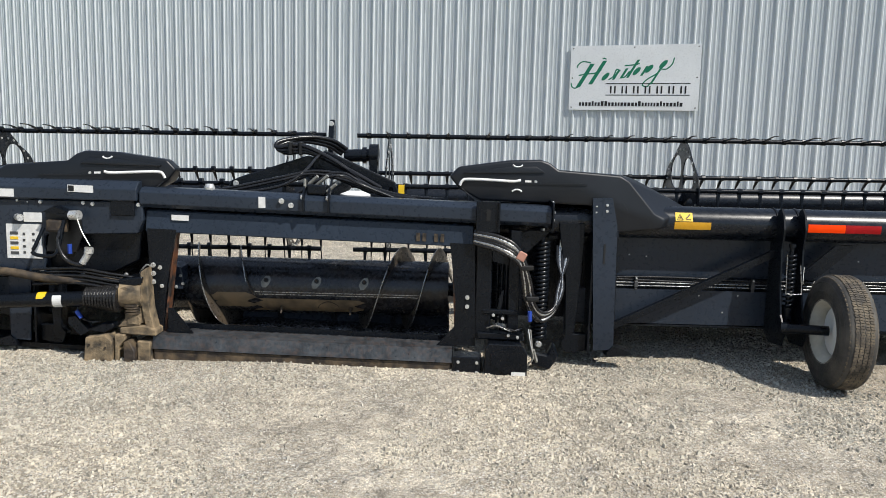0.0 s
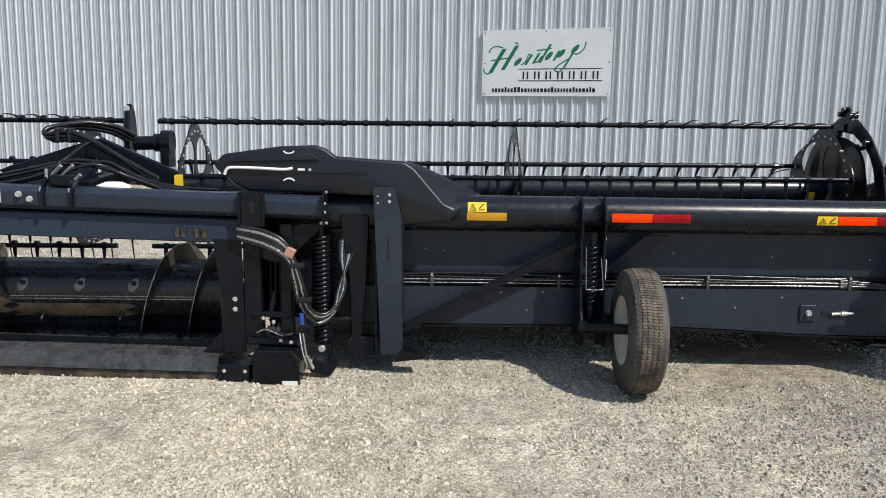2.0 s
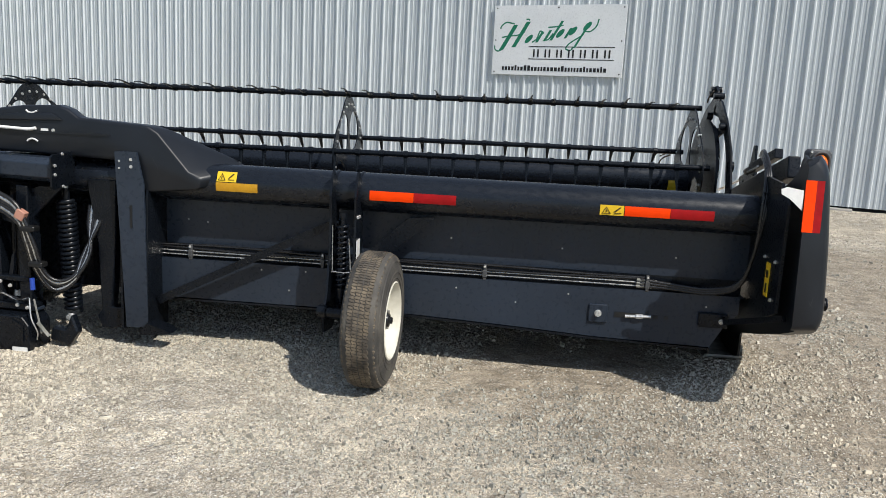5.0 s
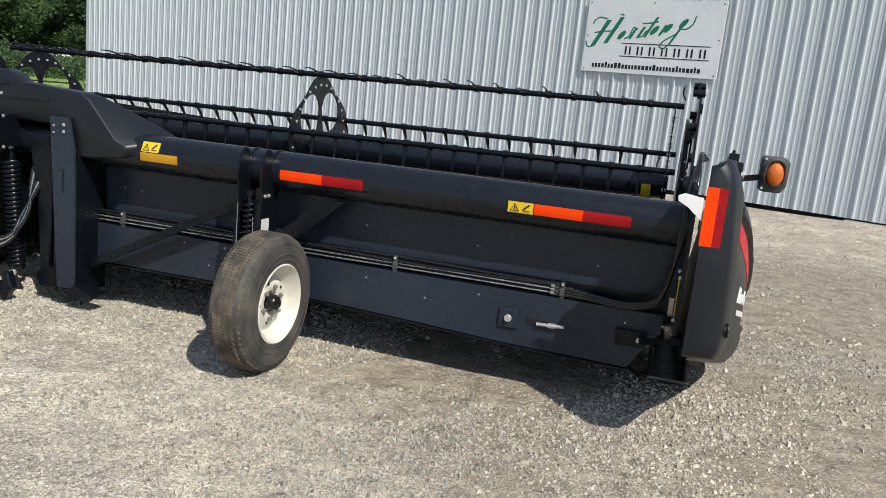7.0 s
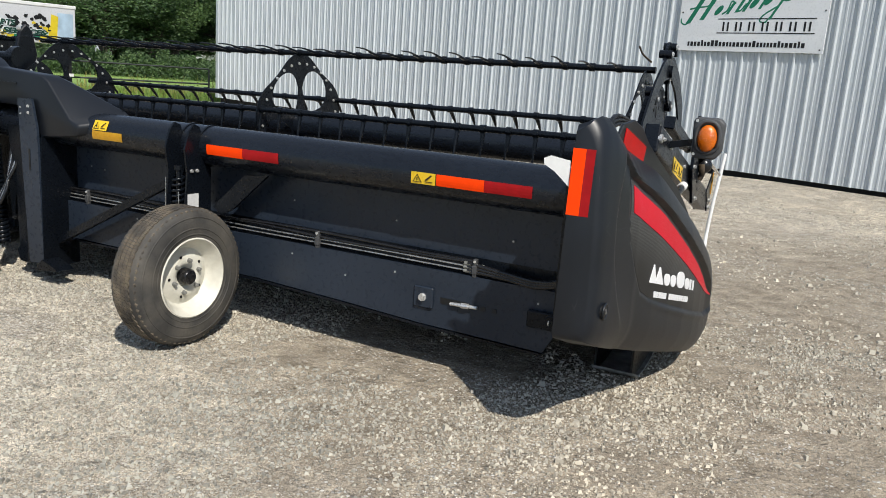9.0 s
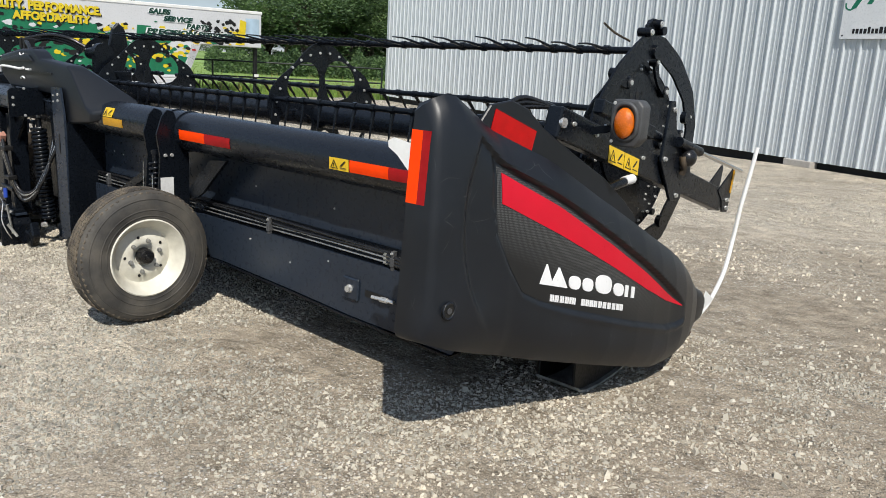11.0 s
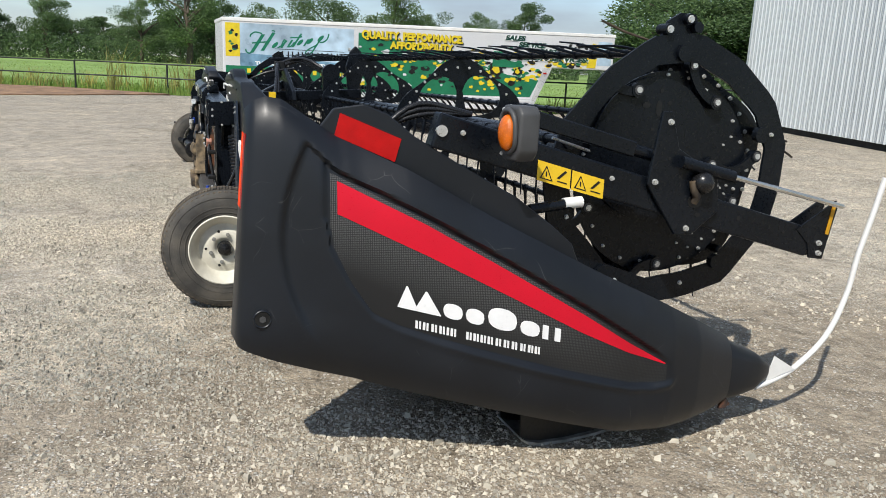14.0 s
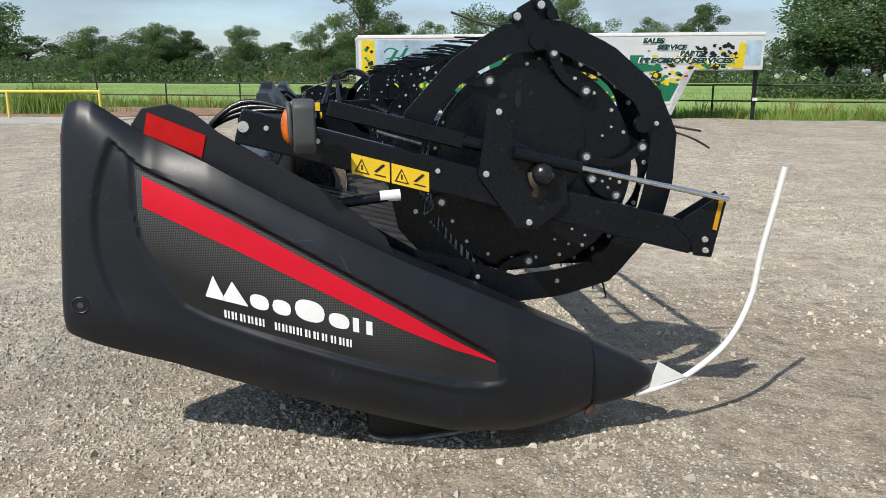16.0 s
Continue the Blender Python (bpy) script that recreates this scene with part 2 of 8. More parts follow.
EARTH = mat("red_brown_earth", (0.27, 0.165, 0.095), 0.95, var=0.4, scale=1.5, fine=12, bump=0.6)
GREEN = mat("sign_green", (0.004, 0.16, 0.085), 0.45, var=0.05, bump=0.0)
BARSTEEL = mat("dark_fence_paint", (0.014, 0.018, 0.017), 0.5, var=0.3, scale=4, fine=40, bump=0.1)
BARYELLOW = mat("yellow_barrier_paint", (0.75, 0.55, 0.09), 0.5, var=0.15, scale=3, fine=30, bump=0.1)
BARK = mat("bark", (0.10, 0.08, 0.06), 0.9, var=0.4, scale=6, fine=30, bump=0.5)


def leaf_mat(name, col, spread=0.45, through_light=0.0, warm=1.1, cool=0.4):
    m = bpy.data.materials.new(name)
    m.use_nodes = True
    n, l = m.node_tree.nodes, m.node_tree.links
    b = n["Principled BSDF"]
    g = n.new("ShaderNodeNewGeometry")
    r = n.new("ShaderNodeValToRGB")
    e = r.color_ramp.elements
    e[0].color = (*[v * (1 - spread) for v in col], 1)
    e[1].color = (col[0] * (1 + spread) * warm, col[1] * (1 + spread), col[2] * (1 + spread * cool), 1)
    l.new(g.outputs["Random Per Island"], r.inputs["Fac"])
    tc = n.new("ShaderNodeTexCoord")
    q = n.new("ShaderNodeTexNoise")
    q.inputs["Scale"].default_value = 0.35
    l.new(tc.outputs["Object"], q.inputs["Vector"])
    r2 = n.new("ShaderNodeValToRGB")
    r2.color_ramp.elements[0].color, r2.color_ramp.elements[1].color = (0.75, 0.78, 0.78, 1), (1.18, 1.14, 1.06, 1)
    r2.color_ramp.elements[0].position, r2.color_ramp.elements[1].position = 0.35, 0.65
    l.new(q.outputs["Fac"], r2.inputs["Fac"])
    mx = n.new("ShaderNodeMix")
    mx.data_type, mx.blend_type = "RGBA", "MULTIPLY"
    mx.inputs["Factor"].default_value = 1.0
    l.new(r.outputs["Color"], mx.inputs["A"])
    l.new(r2.outputs["Color"], mx.inputs["B"])
    l.new(mx.outputs["Result"], b.inputs["Base Color"])
    b.inputs["Roughness"].default_value = 0.6
    if through_light:
        tr = n.new("ShaderNodeBsdfTranslucent")
        l.new(mx.outputs["Result"], tr.inputs["Color"])
        ms = n.new("ShaderNodeMixShader")
        ms.inputs["Fac"].default_value = through_light
        l.new(b.outputs["BSDF"], ms.inputs[1])
        l.new(tr.outputs["BSDF"], ms.inputs[2])
        l.new(ms.outputs["Shader"], n["Material Output"].inputs["Surface"])
    return m


LEAF = leaf_mat("oak_leaf", (0.098, 0.172, 0.082), 0.40, 0.45)
LEAF2 = leaf_mat("elm_leaf", (0.120, 0.205, 0.090), 0.40, 0.45)
GRASSB = leaf_mat("grass_blade", (0.185, 0.30, 0.07), 0.32, 0.35)
WEED = leaf_mat("weed_blade", (0.27, 0.27, 0.09), 0.4, 0.3)
PEBBLE = leaf_mat("limestone_chips", (0.475, 0.437, 0.372), 0.44, warm=1.0, cool=1.0)
PALESTONE = leaf_mat("pale_limestone", (0.53, 0.49, 0.42), 0.28, warm=1.0, cool=1.0)


def gravel_mat():
    """Crushed limestone: chips of many greys in fine tan dust, with dusty and darker drifts."""
    m = bpy.data.materials.new("gravel")
    m.use_nodes = True
    n, l = m.node_tree.nodes, m.node_tree.links
    b = n["Principled BSDF"]
    tc = n.new("ShaderNodeTexCoord")

    def vor(s):
        v = n.new("ShaderNodeTexVoronoi")
        v.inputs["Scale"].default_value = s
        l.new(tc.outputs["Object"], v.inputs["Vector"])
        return v

    def noi(s, d=6.0):
        v = n.new("ShaderNodeTexNoise")
        v.inputs["Scale"].default_value, v.inputs["Detail"].default_value = s, d
        l.new(tc.outputs["Object"], v.inputs["Vector"])
        return v

    def ramp(src, stops):
        r = n.new("ShaderNodeValToRGB")
        e = r.color_ramp.elements
        while len(e) < len(stops):
            e.new(0.5)
        for k, (p, c) in zip(e, stops):
            k.position, k.color = p, (*c, 1)
        l.new(src, r.inputs["Fac"])
        return r.outputs["Color"]

    def mix(a, c, f, kind="MIX"):
        x = n.new("ShaderNodeMix")
        x.data_type, x.blend_type = "RGBA", kind
        l.new(a, x.inputs["A"])
        l.new(c, x.inputs["B"])
        if isinstance(f, float):
            x.inputs["Factor"].default_value = f
        else:
            l.new(f, x.inputs["Factor"])
        return x.outputs["Result"]

    def split(v):
        q = n.new("ShaderNodeSeparateColor")
        l.new(v.outputs["Color"], q.inputs["Color"])
        return q

    def times(p, q):
        x = n.new("ShaderNodeMath")
        x.operation = "MULTIPLY"
        l.new(p, x.inputs[0])
        l.new(q, x.inputs[1])
        return x.outputs["Value"]

    wide = noi(0.5, 5).outputs["Fac"]
    v0, v1, v2 = vor(300), vor(118), vor(52)
    s0, s1, s2 = split(v0), split(v1), split(v2)
    # packed fines: tan dust with a sandy grain
    ground_col = ramp(s0.outputs["Green"], [(0.0, (0.16, 0.140, 0.110)), (0.5, (0.42, 0.372, 0.298)), (1.0, (0.76, 0.69, 0.578))])
    drift = ramp(noi(1.9, 7).outputs["Fac"], [(0.36, (0.88, 0.865, 0.84)), (0.50, (1.04, 1.02, 0.99)), (0.64, (1.26, 1.235, 1.19))])
    ground_col = mix(ground_col, drift, 1.0, "MULTIPLY")
    # shading of heaps and scrapes a hand or two wide, put into the colour
    heap_shading = ramp(noi(7.5, 9).outputs["Fac"], [(0.34, (0.77, 0.76, 0.74)), (0.50, (1.02, 1.02, 1.02)), (0.66, (1.25, 1.25, 1.24))])
    ground_col = mix(ground_col, heap_shading, 1.0, "MULTIPLY")
    # small chips, thick in some stretches and thin in others
    lots = ramp(noi(0.8, 6).outputs["Fac"], [(0.36, (0.30, 0.30, 0.30)), (0.56, (1, 1, 1))])
    chip_in = times(times(ramp(v1.outputs["Distance"], [(0.42, (1, 1, 1)), (0.49, (0, 0, 0))]), ramp(s1.outputs["Red"], [(0.24, (0, 0, 0)), (0.28, (1, 1, 1))])), lots)
    chips = ramp(s1.outputs["Green"], [(0.0, (0.17, 0.155, 0.131)), (0.30, (0.33, 0.303, 0.258)), (0.60, (0.58, 0.54, 0.47)), (1.0, (0.86, 0.82, 0.745))])
    ground_col = mix(ground_col, chips, chip_in)
    stone_in = times(times(ramp(v2.outputs["Distance"], [(0.36, (1, 1, 1)), (0.43, (0, 0, 0))]), ramp(s2.outputs["Red"], [(0.66, (0, 0, 0)), (0.70, (1, 1, 1))])), lots)
    stones = ramp(s2.outputs["Green"], [(0.0, (0.23, 0.214, 0.184)), (0.45, (0.50, 0.468, 0.408)), (1.0, (0.80, 0.765, 0.70))])
    ground_col = mix(ground_col, stones, stone_in)
    far = ramp(wide, [(0.36, (1.02, 1.02, 1.02)), (0.64, (1.18, 1.18, 1.18))])
    ground_col = mix(ground_col, far, 1.0, "MULTIPLY")
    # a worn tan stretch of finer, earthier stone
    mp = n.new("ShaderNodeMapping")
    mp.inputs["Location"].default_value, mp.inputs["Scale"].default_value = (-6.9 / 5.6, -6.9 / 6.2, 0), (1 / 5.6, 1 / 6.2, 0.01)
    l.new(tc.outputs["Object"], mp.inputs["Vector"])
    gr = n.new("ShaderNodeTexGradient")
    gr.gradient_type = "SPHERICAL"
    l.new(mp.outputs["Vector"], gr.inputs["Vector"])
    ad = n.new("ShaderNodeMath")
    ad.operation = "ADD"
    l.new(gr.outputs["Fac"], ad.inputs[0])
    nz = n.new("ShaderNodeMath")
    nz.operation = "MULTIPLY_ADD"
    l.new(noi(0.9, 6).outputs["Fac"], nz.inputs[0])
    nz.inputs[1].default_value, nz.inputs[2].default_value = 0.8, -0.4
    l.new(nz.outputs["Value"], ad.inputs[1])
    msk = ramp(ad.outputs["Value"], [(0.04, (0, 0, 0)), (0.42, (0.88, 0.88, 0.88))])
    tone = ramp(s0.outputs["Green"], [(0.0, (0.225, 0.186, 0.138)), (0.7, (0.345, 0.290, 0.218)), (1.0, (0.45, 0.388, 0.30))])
    tone = mix(tone, heap_shading, 1.0, "MULTIPLY")
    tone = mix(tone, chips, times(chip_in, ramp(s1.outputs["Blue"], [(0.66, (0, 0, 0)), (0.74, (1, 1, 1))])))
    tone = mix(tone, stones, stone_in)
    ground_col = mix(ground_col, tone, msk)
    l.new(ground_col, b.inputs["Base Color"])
    b.inputs["Roughness"].default_value = 0.95
    b.inputs["Specular IOR Level"].default_value = 0.2
    last = None
    for src, dist, k in ((noi(6, 6).outputs["Fac"], 0.09, 0.8), (noi(30, 9).outputs["Fac"], 0.030, 0.8), (chip_in, 0.018, 1.0), (stone_in, 0.015, 1.0), (s1.outputs["Blue"], 0.0035, 0.8)):
        bp = n.new("ShaderNodeBump")
        bp.inputs["Strength"].default_value, bp.inputs["Distance"].default_value = k, dist
        l.new(src, bp.inputs["Height"])
        if last is not None:
            l.new(last, bp.inputs["Normal"])
        last = bp.outputs["Normal"]
    l.new(last, b.inputs["Normal"])
    return m


GRAVEL = gravel_mat()
FIELD = mat("meadow", (0.205, 0.325, 0.075), 0.9, var=0.25, scale=0.12, fine=3, bump=0.4, dirt=(0.25, 0.31, 0.095), dirt_amount=0.35, dirt_scale=0.3)


# ---- mesh helpers ----
XC = -0.87          # middle of the header
FLIP = False        # builds the mirrored wing when set
DROOP = 0.0         # the mirrored wing hangs a little lower outwards
TRAIL = 0.0         # and lies a little further back outwards


def part(name, bm, material, parent=None, label="", smooth=None):
    """Links a bmesh as one mesh object under a thing or a part."""
    if FLIP:
        for v in bm.verts:
            v.co.z -= DROOP * max(0.0, v.co.x)
            v.co.y += TRAIL * max(0.0, v.co.x - 1.0)
            v.co.x = 2 * XC - v.co.x
        bmesh.ops.reverse_faces(bm, faces=bm.faces)
    me = bpy.data.meshes.new(name)
    bm.to_mesh(me)
    bm.free()
    if smooth is not None:
        me.shade_smooth()
        if smooth > 0:
            me.set_sharp_from_angle(angle=radians(smooth))
    me.materials.append(material)
    ob = new(name, me)
    if parent is not None:
        ob.parent = parent
        ob.matrix_parent_inverse = Matrix.Translation(-parent.location)
    if label:
        tagged(ob, label)
    return ob


def pieces(name, bm, material, parent):
    """Links each loose piece of a bmesh as a part of its own."""
    bm.verts.index_update()
    left = set(range(len(bm.verts)))
    bm.verts.ensure_lookup_table()
    while left:
        todo, got = [left.pop()], set()
        while todo:
            i = todo.pop()
            got.add(i)
            for ed in bm.verts[i].link_edges:
                j = ed.other_vert(bm.verts[i]).index
                if j in left:
                    left.discard(j)
                    todo.append(j)
        nb = bm.copy()
        nb.verts.ensure_lookup_table()
        bmesh.ops.delete(nb, geom=[v for k, v in enumerate(nb.verts) if k not in got], context="VERTS")
        part(name, nb, material, parent)
    bm.free()


def thing(name, at, label, category, group="", kind=""):
    ob = new(name)
    ob.location = at
    ob.empty_display_size = 0.2
    return tagged(ob, label, category, group, kind)


def B():
    return bmesh.new()


def bevel(bm, w, seg=2, angle=30):
    ed = [e for e in bm.edges if len(e.link_faces) == 2 and e.calc_face_angle(0) > radians(angle)]
    bmesh.ops.bevel(bm, geom=ed, offset=w, segments=seg, affect="EDGES", profile=0.5, clamp_overlap=True)
    return bm


def box(bm, x0, x1, y0, y1, z0, z1, m=None):
    c = Matrix.Translation(((x0 + x1) / 2, (y0 + y1) / 2, (z0 + z1) / 2)) @ Matrix.Diagonal((abs(x1 - x0), abs(y1 - y0), abs(z1 - z0), 1))
    bmesh.ops.create_cube(bm, size=1, matrix=(m @ c) if m else c)
    return bm


def beam(bm, p, q, w, h, up=(0, 0, 1)):
    """A rectangular bar from p to q."""
    p, q = Vector(p), Vector(q)
    d = (q - p)
    x = d.normalized()
    z = Vector(up)
    y = z.cross(x).normalized()
    z = x.cross(y)
    m = Matrix.Translation((p + q) / 2) @ Matrix((x, y, z)).transposed().to_4x4() @ Matrix.Diagonal((d.length, w, h, 1))
    bmesh.ops.create_cube(bm, size=1, matrix=m)
    return bm


def cyl(bm, p, q, r, r2=None, n=16, caps=True):
    p, q = Vector(p), Vector(q)
    d = q - p
    m = Matrix.Translation((p + q) / 2) @ d.to_track_quat("Z", "Y").to_matrix().to_4x4()
    bmesh.ops.create_cone(bm, cap_ends=caps, segments=n, radius1=r, radius2=r if r2 is None else r2, depth=d.length, matrix=m)
    return bm


def prism(bm, poly, axis, a, b):
    """A polygon in the plane across an axis, extruded along it from a to b."""
    def at(u, v, w):
        return {"x": (w, u, v), "y": (u, w, v), "z": (u, v, w)}[axis]
    lo = [bm.verts.new(at(u, v, a)) for u, v in poly]
    hi = [bm.verts.new(at(u, v, b)) for u, v in poly]
    n = len(poly)
    fs = [bm.faces.new(lo[::-1]), bm.faces.new(hi)]
    for i in range(n):
        fs.append(bm.faces.new((lo[i], lo[(i + 1) % n], hi[(i + 1) % n], hi[i])))
    bmesh.ops.recalc_face_normals(bm, faces=fs)
    return bm


def spline(pts, k=6):
    """A smooth run of points through the given ones."""
    p = [Vector(q) for q in pts]
    p = [2 * p[0] - p[1]] + p + [2 * p[-1] - p[-2]]
    out = []
    for i in range(1, len(p) - 2):
        for j in range(k):
            t = j / k
            a, b, c, d = p[i - 1], p[i], p[i + 1], p[i + 2]
            out.append(0.5 * ((2 * b) + (c - a) * t + (2 * a - 5 * b + 4 * c - d) * t * t + (3 * b - a - 3 * c + d) * t ** 3))
    out.append(p[-2])
    return out


def sweep(bm, pts, r, n=8, smooth=6):
    """A round hose or rod along points; r is one radius or a function of 0..1."""
    q = spline(pts, smooth) if smooth else [Vector(v) for v in pts]
    rings = []
    up = Vector((0.13, 0.21, 0.97))
    for i, c in enumerate(q):
        d = (q[min(i + 1, len(q) - 1)] - q[max(i - 1, 0)]).normalized()
        s = d.cross(up)
        s = s.normalized() if s.length > 1e-3 else Vector((1, 0, 0))
        t = s.cross(d)
        rr = r(i / (len(q) - 1)) if callable(r) else r
        rings.append([bm.verts.new(c + rr * (math.cos(a) * s + math.sin(a) * t)) for a in [2 * math.pi * k / n for k in range(n)]])
    for a, b in zip(rings, rings[1:]):
        for k in range(n):
            bm.faces.new((a[k], a[(k + 1) % n], b[(k + 1) % n], b[k]))
    bm.faces.new(rings[0])
    bm.faces.new(rings[-1][::-1])
    bmesh.ops.recalc_face_normals(bm, faces=bm.faces)
    return bm


def coil(bm, p, q, r, wire, turns, n=6):
    """A helical spring."""
    p, q = Vector(p), Vector(q)
    d = (q - p).normalized()
    s = d.cross(Vector((0, 1, 0.01))).normalized()
    t = d.cross(s)
    k = int(turns * 10)
    pts = [p + (q - p) * i / k + r * (math.cos(2 * math.pi * i / 10) * s + math.sin(2 * math.pi * i / 10) * t) for i in range(k + 1)]
    return sweep(bm, pts, wire, n, 0)


SHARED = {}
MIRROR = Matrix.Translation((XC, 0, 0)) @ Matrix.Diagonal((-1, 1, 1, 1)) @ Matrix.Translation((-XC, 0, 0))


def inst(name, me, m, parent, label=""):
    """An object of its own on a shared mesh, under a thing or a part."""
    ob = new(name, me)
    ob.parent = parent
    ob.matrix_parent_inverse = Matrix.Translation(-parent.location)
    if FLIP:
        m = MIRROR @ Matrix.Translation((0, TRAIL * max(0.0, m.translation.x - 1.0), -DROOP * max(0.0, m.translation.x))) @ m @ Matrix.Diagonal((-1, 1, 1, 1))
    ob.matrix_basis = m
    if label:
        tagged(ob, label)
    return ob


def shared(key, build, material):
    """A mesh made once for alike pieces; symmetrical across its own x."""
    if key not in SHARED:
        bm = B()
        build(bm)
        me = bpy.data.meshes.new(key)
        bm.to_mesh(me)
        bm.free()
        me.materials.append(material)
        SHARED[key] = me
    return SHARED[key]


def bolt(parent, p, axis, r=0.012, h=0.01, material=None):
    """A hexagon head with a washer, standing out along axis."""
    def build(bm):
        cyl(bm, (0, 0, -0.002), (0, 0, h * 0.3), r * 1.22, n=10)
        cyl(bm, (0, 0, 0), (0, 0, h), r, n=6)
    material = material or ZINC
    me = shared("bolt_%d_%d_%s" % (r * 10000, h * 10000, material.name), build, material)
    m = Matrix.Translation(p) @ Vector(axis).to_track_quat("Z", "Y").to_matrix().to_4x4()
    return inst("bolt", me, m, parent)

# ---- ground ----
FA, FB = Vector((-31.0, -1.8)), Vector((-17.6, 23.3))     # the fence line on the plan
FD = (FB - FA).normalized()
FN = Vector((FD.y, -FD.x))                                  # from the fence towards the yard


def fence_at(s, off=0.0):
    p = FA + FD * s + FN * off
    return p.x, p.y


LUGS = [(0.75 + 0.21 * i + 0.07 * j, 3.45 + 0.27 * j + 0.07 * (i % 2)) for i in range(7) for j in range(4)]


def yard_z(x, y):
    """The yard's gentle unevenness."""
    z = -0.006 * max(-3, min(8, x)) + 0.004
    z += 0.022 * noise.noise(Vector((x * 0.35, y * 0.35, 0.3))) + 0.010 * noise.noise(Vector((x * 1.4, y * 1.4, 4.0)))
    # a run of tyre lug prints pressed into the dust
    for k, (px, py) in enumerate(LUGS):
        u, v = x - px, y - py
        q = (u * 0.8 + v * 0.6) ** 2 / 0.012 + (v * 0.8 - u * 0.6) ** 2 / 0.0035
        if q < 6:
            z += 0.016 * math.exp(-q)
    return z


def grid_sheet(xs, ys, zf):
    xs, ys = list(xs), list(ys)
    v = [(x, y, zf(x, y)) for y in ys for x in xs]
    w = len(xs)
    f = [(j * w + i, j * w + i + 1, (j + 1) * w + i + 1, (j + 1) * w + i) for j in range(len(ys) - 1) for i in range(w - 1)]
    return v, f


def mesh_ob(name, v, f, material, smooth=True):
    me = bpy.data.meshes.new(name)
    me.from_pydata(v, [], f)
    if smooth:
        me.shade_smooth()
    me.materials.append(material)
    return new(name, me)


bm = B()
bmesh.ops.create_grid(bm, x_segments=24, y_segments=24, size=2500)
for v in bm.verts:
    v.co.z = -0.13
tagged(part("ground", bm, FIELD), "green meadow running out to the far trees", "ground", kind="structure")

# the gravel pad: fine near the machine, coarse further off, cut along the fence
fine_x = [-40, -36, -33, -30, -28, -26, -24, -22, -20, -18, -16, -14, -12, -10, -8.5, -7] + [-6 + 0.2 * i for i in range(31)] + [0.2 + 0.05 * i for i in range(44)] + [2.4 + 0.2 * i for i in range(39)] + [11, 12.5, 14, 16, 19, 23, 28, 34, 42]
fine_y = [-45, -36, -28, -22, -17, -13, -10, -7.5, -5.5, -4, -3, -2.2] + [-1.6 + 0.2 * i for i in range(23)] + [3.0 + 0.05 * i for i in range(32)] + [4.6 + 0.2 * i for i in range(40)] + [13, 14, 15, 16, 17, 18, 19, 20, 21, 22, 23, 24, 25, 26, 27, 28]
v, f = grid_sheet(fine_x, fine_y, yard_z)
vv = []
for x, y, z in v:
    p = Vector((x, y))
    d = (p - FA).dot(FN)
    s = (p - FA).dot(FD)
    edge = 1.3 + 0.5 * noise.noise(Vector((s * 0.35, 0, 7))) + (1.8 if s < 8 else 0)
    if d < edge:
        p = p + FN * (edge - d)
        z = -0.03 if edge - d < 3 else -0.25
        if edge - d > 0.8:
            z = -0.25
    vv.append((p.x, p.y, z))
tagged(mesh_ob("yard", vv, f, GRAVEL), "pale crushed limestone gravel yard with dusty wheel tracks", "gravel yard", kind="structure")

# loose chips on the yard, denser where the camera passes
rng = np.random.default_rng(5)


def scatter_stones(name, n, region, lo, hi, label, power=2.2, bare=0.85, stone=None):
    x0, x1, y0, y1 = region
    px, py = rng.uniform(x0, x1, n), rng.uniform(y0, y1, n)
    keep = np.array([0.68 + 1.5 * noise.noise(Vector((x * 0.8, y * 0.8, 9.0))) + 0.8 * noise.noise(Vector((x * 2.6, y * 2.6, 2.0))) - bare * max(0.0, 1 - math.hypot(x - 7.2, (y - 7.4) * 0.8) / 4.4) for x, y in zip(px, py)]) > rng.random(n) * 0.9
    px, py = px[keep], py[keep]
    n = len(px)
    size = lo + (hi - lo) * rng.random(n) ** power
    # broken wedges: an uneven three-sided foot and a smaller, tilted top
    turn = np.array([0.0, 2.09, 4.19])[None] + rng.uniform(-0.5, 0.5, (n, 3)) + rng.uniform(0, 6.283, (n, 1))
    foot_r, top_r = rng.uniform(0.75, 1.35, (n, 3)), rng.uniform(0.25, 0.95, (n, 3))
    tall = rng.uniform(0.35, 0.95, (n, 1)) + rng.uniform(-0.28, 0.28, (n, 3))
    wide, a = rng.uniform(0.65, 1.0, (n, 1)), rng.uniform(0, 6.283, n)
    co = np.empty((n, 6, 3))
    for k, rad in ((0, foot_r), (3, top_r)):
        u, w = rad * np.cos(turn), rad * np.sin(turn) * wide
        co[:, k:k + 3, 0] = (u * np.cos(a)[:, None] - w * np.sin(a)[:, None]) * size[:, None] + px[:, None]
        co[:, k:k + 3, 1] = (u * np.sin(a)[:, None] + w * np.cos(a)[:, None]) * size[:, None] + py[:, None]
    pz = np.array([yard_z(float(x), float(y)) for x, y in zip(px, py)])
    co[:, :3, 2] = (pz - 0.3 * size)[:, None]
    co[:, 3:, 2] = pz[:, None] + tall * size[:, None]
    i = (np.arange(n) * 6)[:, None]
    fc = [(i + np.array(q)).tolist() for q in ((0, 1, 4, 3), (1, 2, 5, 4), (2, 0, 3, 5), (3, 4, 5))]
    fc = fc[0] + fc[1] + fc[2] + fc[3]
    me = bpy.data.meshes.new(name)
    me.from_pydata(co.reshape(-1, 3).tolist(), [], fc)
    me.materials.append(stone or PEBBLE)
    return tagged(new(name, me), label, "gravel", kind="stuff")


